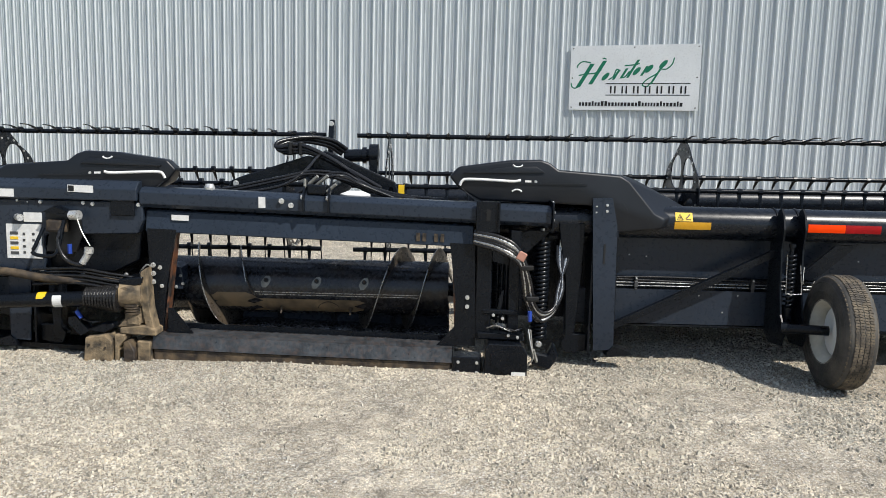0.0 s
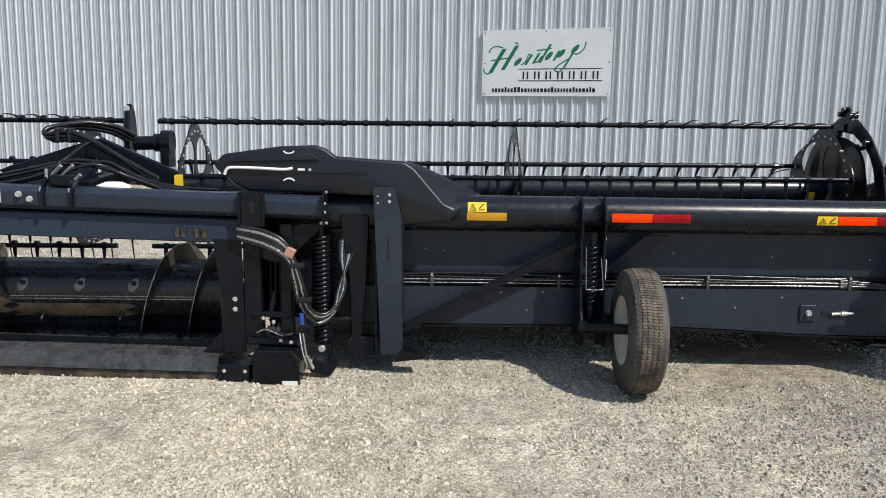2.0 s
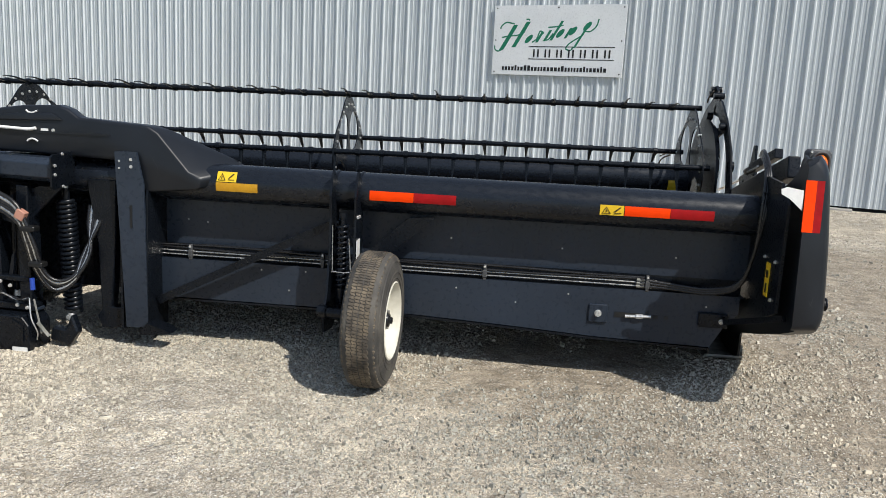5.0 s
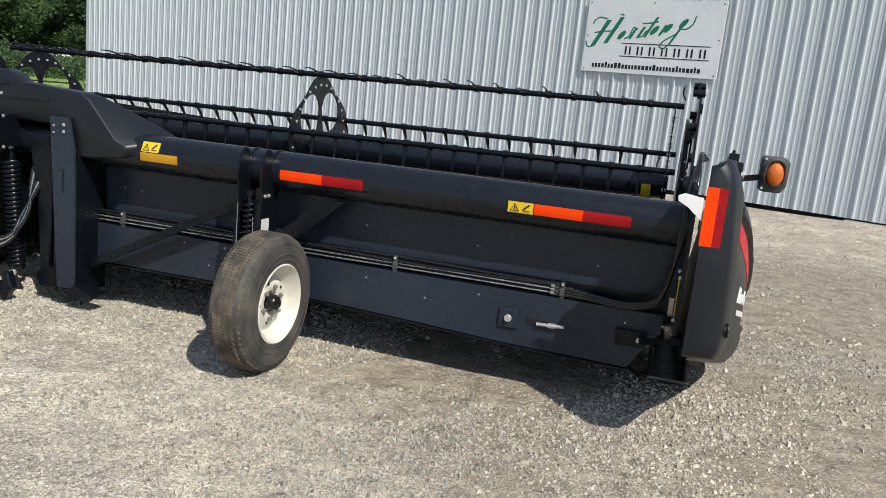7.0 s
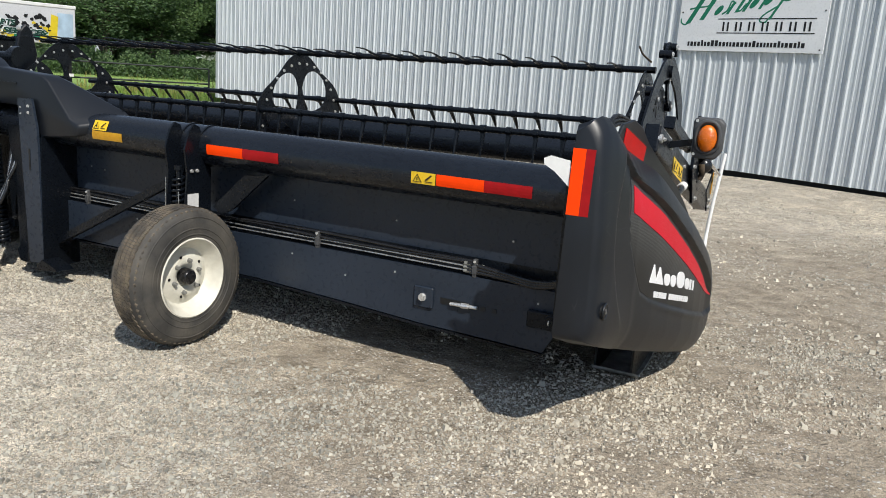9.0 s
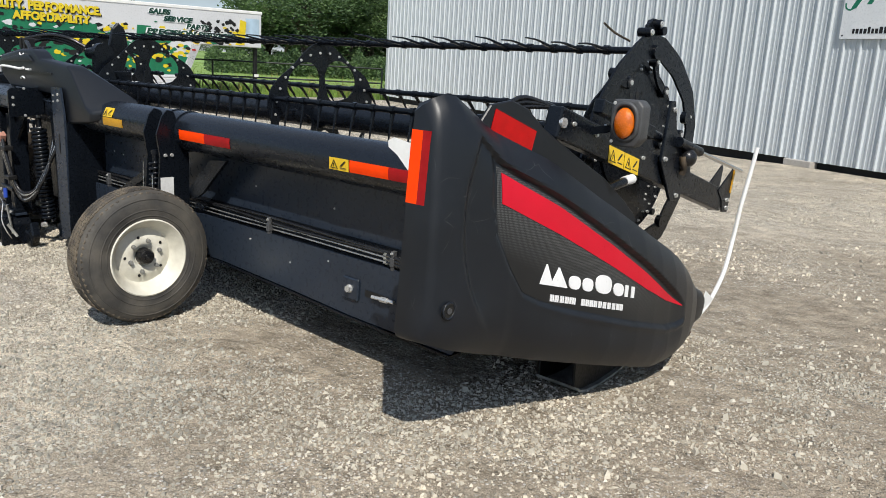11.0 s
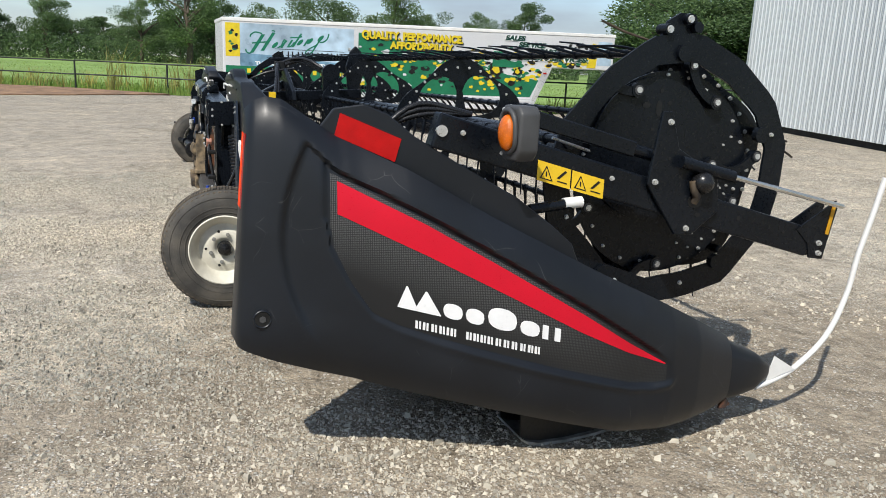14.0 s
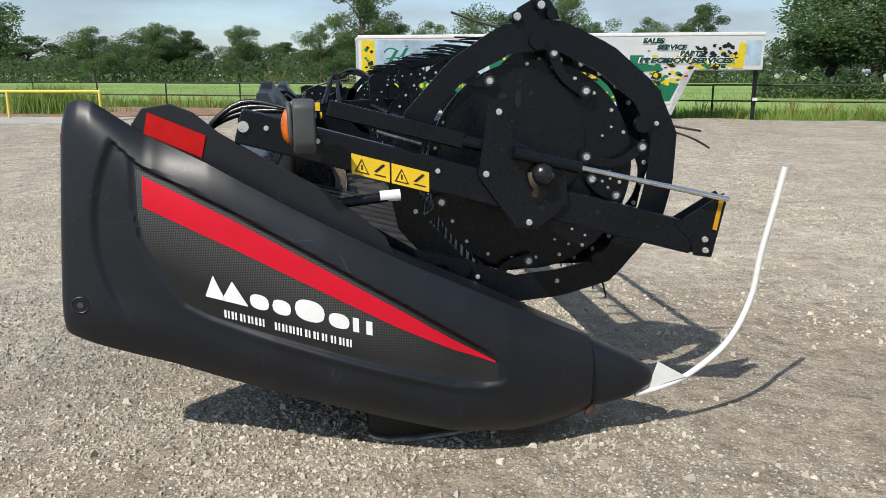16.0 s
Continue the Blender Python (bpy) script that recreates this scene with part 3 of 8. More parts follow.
scatter_stones("gravel_chips", 250000, (-3.2, 7.6, 2.0, 7.2), 0.0040, 0.0145, "small loose grey limestone chips on the yard", 2.6)
scatter_stones("gravel_chips", 45000, (-9, 9, 7.0, 17.5), 0.0045, 0.020, "small loose grey limestone chips on the yard", 3.5)
scatter_stones("gravel_chips", 36000, (-15, 5, -6, 2.0), 0.006, 0.024, "small loose grey limestone chips on the yard", 3.0)
scatter_stones("gravel_stones", 12000, (-4, 8, 2.2, 14), 0.008, 0.024, "larger pale stones lying loose on the gravel", 3.6)
scatter_stones("gravel_stones", 8000, (3.6, 9.5, 5.0, 9.5), 0.005, 0.026, "pale stones strewn over tan dust", 5.0, 0.15, PALESTONE)

# ---- metal building ----
WD = Vector((1, -0.388, 0)).normalized()         # along the long wall
WN = Vector((WD.y, -WD.x, 0))                    # out of the wall, towards the yard
WL, WR = Vector((-14.4, 23.73, 0)), Vector((9.95, 14.3, 0))
WLEN = (WR - WL).length
PITCH, RIB = 0.3005, 0.036
WZ0, WZ1 = 0.20, 6.6


def clad_wall(name, a, d, nrm, length, z0, z1, label):
    """Ribbed sheet: a trapezoid rib every pitch and two low ribs between."""
    prof, s = [], 0.0
    while s < length - 0.02:
        for u, h in ((0.0, 0.0), (0.026, RIB), (0.050, RIB), (0.066, 0.0), (0.122, 0.0), (0.128, 0.008), (0.152, 0.008), (0.158, 0.0), (0.212, 0.0), (0.218, 0.008), (0.242, 0.008), (0.248, 0.0)):
            if s + u <= length:
                prof.append((s + u, h))
        s += PITCH
    prof.append((length, 0.0))
    v, f = [], []
    for u, h in prof:
        p = a + d * u + nrm * h
        v += [(p.x, p.y, z0), (p.x, p.y, z1)]
    k = len(prof)
    for i in range(k - 1):
        f.append((2 * i, 2 * i + 2, 2 * i + 3, 2 * i + 1))
    # the sheet's back, 20 mm behind
    o = len(v)
    for p in (a - nrm * 0.03, a + d * length - nrm * 0.03):
        v += [(p.x, p.y, z0), (p.x, p.y, z1)]
    f.append((o + 2, o, o + 1, o + 3))
    ob = mesh_ob(name, v, f, CLAD, False)
    return tagged(ob, label, "wall", kind="structure")


clad_wall("wall_south", WL, WD, WN, WLEN, WZ0, WZ1, "pale grey ribbed steel cladding wall of a long shed")
back = -WN * 12.0
clad_wall("wall_west", WL + back, WN, -WD, 12.0, WZ0, WZ1, "pale grey ribbed steel cladding end wall of the shed")
clad_wall("wall_east", WR, -WN, WD, 12.0, WZ0, WZ1, "pale grey ribbed steel cladding end wall of the shed")
bm = B()
corners = [WL - WN * 0.02, WR - WN * 0.02, WR + back, WL + back]
prism(bm, [(c.x, c.y) for c in corners], "z", WZ1 + 0.004, WZ1 + 0.16)
tagged(part("roof", bm, CLAD), "flat pale steel roof edge of the shed", "roof", kind="structure")
# footing coloured near-black to carry the shade below the sheets
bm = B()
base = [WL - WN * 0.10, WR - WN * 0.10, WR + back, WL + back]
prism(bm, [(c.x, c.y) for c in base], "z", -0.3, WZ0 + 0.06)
tagged(part("foundation", bm, SHADEGAP), "footing under the cladding, near-black with the shade put into its colour", "foundation", kind="structure")
# corner flashing of the shed
for nm, c in (("trim", WL), ("trim", WR)):
    bm = B()
    m = Matrix.Translation((c.x, c.y, 0)) @ Matrix.Rotation(math.atan2(WD.y, WD.x), 4, "Z")
    box(bm, -0.09, 0.09, -0.055, -0.034, WZ0, WZ1, m)
    tagged(part(nm, bm, CLAD), "folded steel corner flashing", "trim", kind="structure")

# ---- draper header ----
header = thing("draper_header", (XC, 5.4, 0), "long black draper harvesting header parked on gravel", "harvester header")
SH_IN = 4.645


def smooth_step(a, b, t):
    t = max(0.0, min(1.0, (t - a) / (b - a)))
    return t * t * (3 - 2 * t)


def interp(rows, t):
    if t <= rows[0][0]:
        return rows[0][1]
    for (a, p), (b, q) in zip(rows, rows[1:]):
        if t <= b:
            return p + (q - p) * (t - a) / (b - a)
    return rows[-1][1]


SH_TOP = [(4.78, 1.315), (4.80, 1.342), (4.84, 1.357), (4.89, 1.350), (4.97, 1.298), (5.07, 1.232), (5.29, 1.135), (5.6, 0.968), (6.0, 0.77), (6.3, 0.635), (6.72, 0.43)]
SH_BOT = [(4.78, 0.535), (4.79, 0.512), (4.81, 0.500), (4.9, 0.460), (5.02, 0.415), (5.16, 0.370), (5.31, 0.327), (5.83, 0.192), (6.15, 0.110), (6.4, 0.086), (6.62, 0.092), (6.72, 0.115)]
SH_OUT = [(4.78, 4.735), (4.788, 4.752), (4.80, 4.764), (4.82, 4.775), (4.88, 4.799), (5.1, 4.876), (5.3, 4.922), (5.5, 4.962), (5.7, 4.997), (5.9, 5.022), (6.05, 5.033), (6.2, 5.036), (6.35, 5.026), (6.5, 5.000), (6.72, 4.935)]


def panel_lo(y):
    """Lower bound of the sunk panel on the shield's side."""
    return interp([(5.03, 0.96), (5.045, 0.86), (5.105, 0.735), (5.18, 0.625), (5.27, 0.58), (5.40, 0.535), (5.53, 0.495), (5.84, 0.405), (6.16, 0.322), (6.27, 0.312), (6.34, 0.322), (6.38, 0.35)], y)


def panel_hi(y):
    """Upper bound of the sunk panel."""
    return interp([(5.04, 1.115), (5.36, 0.96), (5.66, 0.793), (5.95, 0.627), (6.15, 0.505), (6.27, 0.43), (6.34, 0.375)], y)


def shield_x(y, z, lift=0.0):
    """The shield's outer face at height z."""
    zb, zt, xo = interp(SH_BOT, y), interp(SH_TOP, y), interp(SH_OUT, y)
    v = (z - zb) / max(0.01, zt - zb)
    e = abs(2 * v - 1)
    top = 0.10 - 0.045 * smooth_step(5.0, 5.4, y) if v > 0.5 else 0.07
    fade = smooth_step(4.78, 5.15, y)
    xo += 0.034 * (1.30 - z) / 0.75 * (1 - fade)
    # the side's field sits back behind its border; a bead runs along its lower lip
    lo, hi = panel_lo(y), 1.225 - 0.95 * (y - 4.95) if y < 5.06 else panel_hi(y) + 0.014
    back = 4.885 + 0.75 * (z - 0.92) ** 2
    sunk = smooth_step(back, back + 0.028, y) * smooth_step(hi + 0.012, hi - 0.006, z) * smooth_step(zb + 0.06, zb + 0.25, z) * (1 - smooth_step(6.2, 6.37, y))
    inner = smooth_step(5.015, 5.032, y) * smooth_step(lo - 0.010, lo + 0.010, z) * (1 - smooth_step(6.31, 6.35, y))
    bead = math.exp(-((z - lo + 0.014) / 0.016) ** 2) * smooth_step(5.15, 5.7, y) * (1 - smooth_step(6.33, 6.38, y))
    return xo - top * (0.45 + 0.55 * fade) * e ** (9 - 5 * fade) - 0.03 * max(0.0, v - 0.5) * (1 - 0.6 * smooth_step(5.0, 5.4, y)) - 0.020 * sunk - 0.009 * inner * sunk + 0.009 * bead + lift


def rake(y, z):
    """The rear edge leans back towards the ground."""
    return 0.055 * (1.36 - z) / 0.8 * max(0.0, 1 - (y - 4.78) / 0.35)


def on_shield(bm, ys, lo, hi, lift, nz=4):
    """A thin inlay lying on the shield between two curves z = lo(y) and z = hi(y)."""
    rows = []
    for y in ys:
        a, b = lo(y), hi(y)
        rows.append([bm.verts.new((shield_x(y, a + (b - a) * k / nz, lift), y, a + (b - a) * k / nz)) for k in range(nz + 1)])
    for p, q in zip(rows, rows[1:]):
        for k in range(nz):
            bm.faces.new((p[k], q[k], q[k + 1], p[k + 1]))
    r = bmesh.ops.extrude_face_region(bm, geom=list(bm.faces))
    for e in r["geom"]:
        if isinstance(e, bmesh.types.BMVert):
            e.co.x -= lift * 0.9
    bmesh.ops.recalc_face_normals(bm, faces=bm.faces)
    return bm


def frange(a, b, n):
    return [a + (b - a) * i / (n - 1) for i in range(n)]


def end_shield(lettered):
    bm = B()
    rings = []
    for y in [4.78, 4.784, 4.788, 4.793, 4.8, 4.808, 4.818] + frange(4.83, 6.72, 230):
        zb, zt = interp(SH_BOT, y), interp(SH_TOP, y)
        ring = []
        for v in [0, 0.012, 0.03] + frange(0.05, 0.95, 86) + [0.97, 0.988, 1]:
            z = zb + (zt - zb) * v
            ring.append(bm.verts.new((shield_x(y, z), y - rake(y, z), z)))
        inner = SH_IN + (0.03 if y > 4.8 else 0.0)
        for v in (1.0, 0.5, 0.0):
            zz = zb + (zt - zb) * v + (0.0 if v == 0.5 else -0.02 if v else -0.008)
            ring.append(bm.verts.new((inner, y - rake(y, zz), zz)))
        rings.append(ring)
    n = len(rings[0])
    for a, b in zip(rings, rings[1:]):
        for k in range(n):
            bm.faces.new((a[k], b[k], b[(k + 1) % n], a[(k + 1) % n]))
    bm.faces.new(rings[0])
    bm.faces.new(rings[-1][::-1])
    bmesh.ops.recalc_face_normals(bm, faces=bm.faces)
    shield = part("end_shield", bm, PLASTIC, header, "scuffed black moulded plastic end shield", smooth=38)
    # the nose cone, a separate moulding with a gap
    bm = B()
    secs = [(6.690, 0.118, 0.425, 4.69, 4.897), (6.722, 0.119, 0.416, 4.70, 4.903), (6.80, 0.128, 0.378, 4.72, 4.905), (6.90, 0.155, 0.335, 4.76, 4.90), (6.98, 0.195, 0.285, 4.79, 4.875), (7.0, 0.21, 0.27, 4.80, 4.86)]
    rg = []
    for y, zb, zt, xa, xb in secs:
        cx, cz, rx, rz = (xa + xb) / 2, (zb + zt) / 2, (xb - xa) / 2, (zt - zb) / 2
        rg.append([bm.verts.new((cx + rx * math.copysign(abs(math.cos(t)) ** 0.6, math.cos(t)), y, cz + rz * math.copysign(abs(math.sin(t)) ** 0.6, math.sin(t)))) for t in [2 * math.pi * k / 20 for k in range(20)]])
    for a, b in zip(rg, rg[1:]):
        for k in range(20):
            bm.faces.new((a[k], a[(k + 1) % 20], b[(k + 1) % 20], b[k]))
    bm.faces.new(rg[0])
    bm.faces.new(rg[-1][::-1])
    bmesh.ops.recalc_face_normals(bm, faces=bm.faces)
    part("nose_cone", bm, PLASTIC, header, "black plastic divider nose with a scraped edge", smooth=40)
    bm = B()
    prism(bm, [(6.705, 0.112), (6.735, 0.113), (6.76, 0.128), (6.735, 0.16), (6.72, 0.145), (6.708, 0.128)], "x", 4.896, 4.9075)
    part("scraped_patch", bm, RUSTSTREAK, shield, "rust-coloured scrape at the nose joint")
    # the sunk panel's dotted film and stripe
    lo_curve, hi_curve = panel_lo, panel_hi
    red_hi = lambda y: interp([(5.06, 1.09), (5.36, 0.945), (5.66, 0.778), (5.95, 0.612), (6.15, 0.49), (6.31, 0.402)], y)
    red_lo = lambda y: interp([(5.06, 0.98), (5.36, 0.84), (5.66, 0.69), (5.95, 0.542), (6.15, 0.452), (6.31, 0.397)], y)
    part("inlay", on_shield(B(), frange(5.036, 6.32, 120), lambda y: lo_curve(y) + 0.012, hi_curve, 0.002, 40), INLAY, shield, "stippled charcoal inlay", smooth=30)
    part("stripe", on_shield(B(), frange(5.058, 6.31, 80), red_lo, red_hi, 0.0045, 8), REDVINYL, shield, "crimson tapering stripe", smooth=30)
    # recessed screw
    bm = B()
    xs = shield_x(4.855, 0.625)
    cyl(bm, (xs - 0.02, 4.81, 0.625), (xs + 0.006, 4.81, 0.625), 0.027, n=24)
    part("screw_cup", bm, INK, shield)
    bm = B()
    sweep(bm, [(xs + 0.004, 4.81 + 0.029 * math.cos(k * math.pi / 12), 0.625 + 0.029 * math.sin(k * math.pi / 12)) for k in range(25)], 0.0045, 6, 1)
    part("screw_collar", bm, PLASTIC, shield, smooth=60)
    bm = B()
    cyl(bm, (xs, 4.81, 0.625), (xs + 0.010, 4.81, 0.625), 0.012, n=6)
    part("screw", bm, GREYPLASTIC, shield)
    # reflective tape on the rear edge
    for xa, xb, m, lab in ((4.641, 4.692, ORANGE, "bright orange reflective tape"), (4.693, 4.728, REDTAPE, "dark red reflective tape")):
        bm = B()
        prism(bm, [(4.7796 - rake(4.78, 0.985), 0.985), (4.786 - rake(4.78, 0.985), 0.985), (4.786 - rake(4.78, 1.235), 1.235), (4.7796 - rake(4.78, 1.235), 1.235)], "x", xa, xb)
        part("reflective_tape", bm, m, shield, lab)
    if lettered:
        # maker's mark as plain blocks, product line as bars
        base_y, slope = 5.262, 0.243
        y = base_y
        def block(y0, y1, zb, zt, m, lift, lab):
            part("mark", on_shield(B(), frange(y0, y1, 5), lambda q: zb - (q - base_y) * slope, lambda q: zt - (q - base_y) * slope, lift, 4), m, shield, lab)
        white = "white plain shape of the maker's mark"

        def oval(y0, y1, zb, zt):
            """A plain solid oval lying on the shield."""
            cy, ry, cz, rz = (y0 + y1) / 2, (y1 - y0) / 2, (zb + zt) / 2, (zt - zb) / 2
            half = lambda q: rz * max(0.0, 1 - abs((q - cy) / ry) ** 2.4) ** 0.42 + 0.0004
            part("mark", on_shield(B(), frange(y0, y1, 25), lambda q: cz - (q - base_y) * slope - half(q), lambda q: cz - (q - base_y) * slope + half(q), 0.0055, 2), WHITEVINYL, shield, white)

        def peak(y0, y1, zb, zt):
            """A plain three-cornered peak."""
            top = y0 + (y1 - y0) * 0.42
            part("mark", on_shield(B(), frange(y0, y1, 21), lambda q: zb - (q - base_y) * slope,
                                   lambda q: zb + 0.003 + (zt - zb) * (1 - abs(q - top) / ((top - y0) if q < top else (y1 - top))) - (q - base_y) * slope, 0.0055, 3), WHITEVINYL, shield, white)
        zb = 0.659
        peak(y, y + 0.070, zb, zb + 0.083)
        peak(y + 0.058, y + 0.150, zb, zb + 0.078)
        oval(y + 0.158, y + 0.226, zb, zb + 0.054)
        oval(y + 0.238, y + 0.304, zb, zb + 0.054)
        oval(y + 0.318, y + 0.424, zb, zb + 0.078)
        oval(y + 0.438, y + 0.512, zb, zb + 0.054)
        block(y + 0.524, y + 0.546, zb, zb + 0.052, WHITEVINYL, 0.0055, white)
        block(y + 0.572, y + 0.594, zb, zb + 0.050, WHITEVINYL, 0.0056, white)
        y = 5.325
        for k, w in enumerate((0.026, 0.030, 0.028, 0.026, 0.014, 0.026, 0.0, 0.026, 0.026, 0.026, 0.03, 0.03, 0.03, 0.032, 0.03, 0.026, 0.03)):
            if w:
                block(y, y + 0.008, 0.596, 0.624, WHITEVINYL, 0.0055, "white bar of the product line")
                if w > 0.02:
                    block(y + 0.013, y + 0.019, 0.596, 0.624, WHITEVINYL, 0.0055, "white bar of the product line")
            y += w or 0.03
    return shield


def tape(bm, x0, x1, z0, z1, yc=5.32, zc=0.99, r=0.113):
    """Tape lying on the back tube."""
    n = 5
    rows = []
    for x in (x0, x1):
        for lift in (0.0, 0.002):
            rows.append([bm.verts.new((x, yc - math.sqrt((r + lift) ** 2 - (z - zc) ** 2), z)) for z in frange(z0, z1, n)])
    a, b, c, d = rows
    for k in range(n - 1):
        bm.faces.new((b[k], d[k], d[k + 1], b[k + 1]))
        bm.faces.new((a[k], a[k + 1], c[k + 1], c[k]))
    bm.faces.new([*a, *b[::-1]])
    bm.faces.new([*c, *d[::-1]])
    bm.faces.new((a[0], c[0], d[0], b[0]))
    bm.faces.new((a[-1], b[-1], d[-1], c[-1]))
    bmesh.ops.recalc_face_normals(bm, faces=bm.faces)
    return bm


RY, RZ = 6.64, 1.05     # the reel's axis
BATS = (94, 166, 238, 310, 22)
FINGER_AIM = {94: 172, 166: 262, 238: 268, 310: 275, 22: 312}


BAT_R = {94: 0.508, 166: 0.465, 238: 0.50, 310: 0.48, 22: 0.475}


def bat_at(a):
    return RY + BAT_R[a] * math.cos(radians(a)), RZ + BAT_R[a] * math.sin(radians(a))


def reel_rise(x):
    """The reel climbs slightly outwards."""
    return 0.010 * (x - 2.2)


def finger_mesh(bm):
    """A plastic pickup finger with its clip; points along z, a little bent."""
    cyl(bm, (-0.016, 0, 0), (0.016, 0, 0), 0.025, n=10)
    prism(bm, [(-0.015, 0.015), (0.015, 0.015), (0.007, 0.12), (-0.007, 0.12)], "y", -0.006, 0.006)
    sweep(bm, [(0, 0, 0.012), (0, 0.004, 0.12), (0, 0.002, 0.2), (0, -0.012, 0.29)], lambda t: 0.0085 - 0.005 * t, 6, 2)


def reel(x0, x1, disc_x, solid_end):
    """One reel half: five bats with fingers, a centre tube, and spoked discs."""
    bm = B()
    cyl(bm, (x0 + 0.03, RY, RZ + reel_rise(x0)), (x1 - 0.03, RY, RZ + reel_rise(x1)), 0.10, n=24)
    rl = part("reel", bm, TUBEP, header, "five-bat pickup reel with black fingers", smooth=40)
    bm = B()
    cyl(bm, (x1 - 0.19, RY, RZ), (x1 - 0.13, RY, RZ), 0.102, n=24, caps=True)
    part("band", bm, YELLOW, rl, "yellow band")
    for a in BATS:
        by, bz = bat_at(a)
        bm = B()
        cyl(bm, (x0 - 0.02, by, bz + reel_rise(x0)), (x1, by, bz + reel_rise(x1)), 0.019, n=12)
        part("bat", bm, PAINT, rl, smooth=40)
        # fingers, clipped round the bat
        aim = radians(FINGER_AIM[a])
        k = int((x1 - x0) / 0.165)
        for i in range(k):
            x = x0 + 0.08 + i * 0.165
            m = Matrix.Translation((x, by, bz + reel_rise(x))) @ Matrix.Rotation(aim - math.pi / 2 + random.uniform(-0.06, 0.06), 4, "X") @ Matrix.Rotation(random.uniform(-0.04, 0.04), 4, "Y")
            inst("finger", shared("finger", finger_mesh, PAINT), m, rl)
    for x in disc_x:
        # spoked plate: rim through the bats, five arms, hub
        bm = B()
        n = 120
        cols = []
        for k in range(n):
            t = 2 * math.pi * k / n
            q = math.cos(5 * (t - radians(94)))
            # five rounded openings between the bats
            phi = ((math.degrees(t) - 94 - 36 + 36) % 72 - 36) / 30.5
            h = 0.150 * max(0.0, 1 - abs(phi) ** 2.2) ** 0.5 if abs(phi) < 1 else 0.0
            cols.append((t, 0.05, 0.268 - h, 0.2685 + h, 0.475 + 0.032 * q))
        vs = [[[bm.verts.new((xa, RY + r * math.cos(t), RZ + r * math.sin(t))) for r in rr] for t, *rr in cols] for xa in (x - 0.004, x + 0.004)]
        for k in range(n):
            j = (k + 1) % n
            for lo in (0, 2):
                bm.faces.new((vs[0][k][lo], vs[0][j][lo], vs[0][j][lo + 1], vs[0][k][lo + 1]))
                bm.faces.new((vs[1][k][lo], vs[1][k][lo + 1], vs[1][j][lo + 1], vs[1][j][lo]))
            for q in range(4):
                bm.faces.new((vs[0][k][q], vs[1][k][q], vs[1][j][q], vs[0][j][q]))
        bmesh.ops.recalc_face_normals(bm, faces=bm.faces)
        bm.transform(Matrix.Translation((0, 0, reel_rise(x))))
        part("disc", bm, PAINT, rl, "spoked black steel reel disc")
        for k in range(30):
            t = 2 * math.pi * k / 30
            for sgn in (-1, 1):
                bolt(rl, (x + sgn * 0.005, RY + 0.435 * math.cos(t), RZ + reel_rise(x) + 0.435 * math.sin(t)), (sgn, 0, 0), 0.008, 0.008)
    return rl


CY, CZ = 6.53, 1.075        # the cam disc at the reel's end


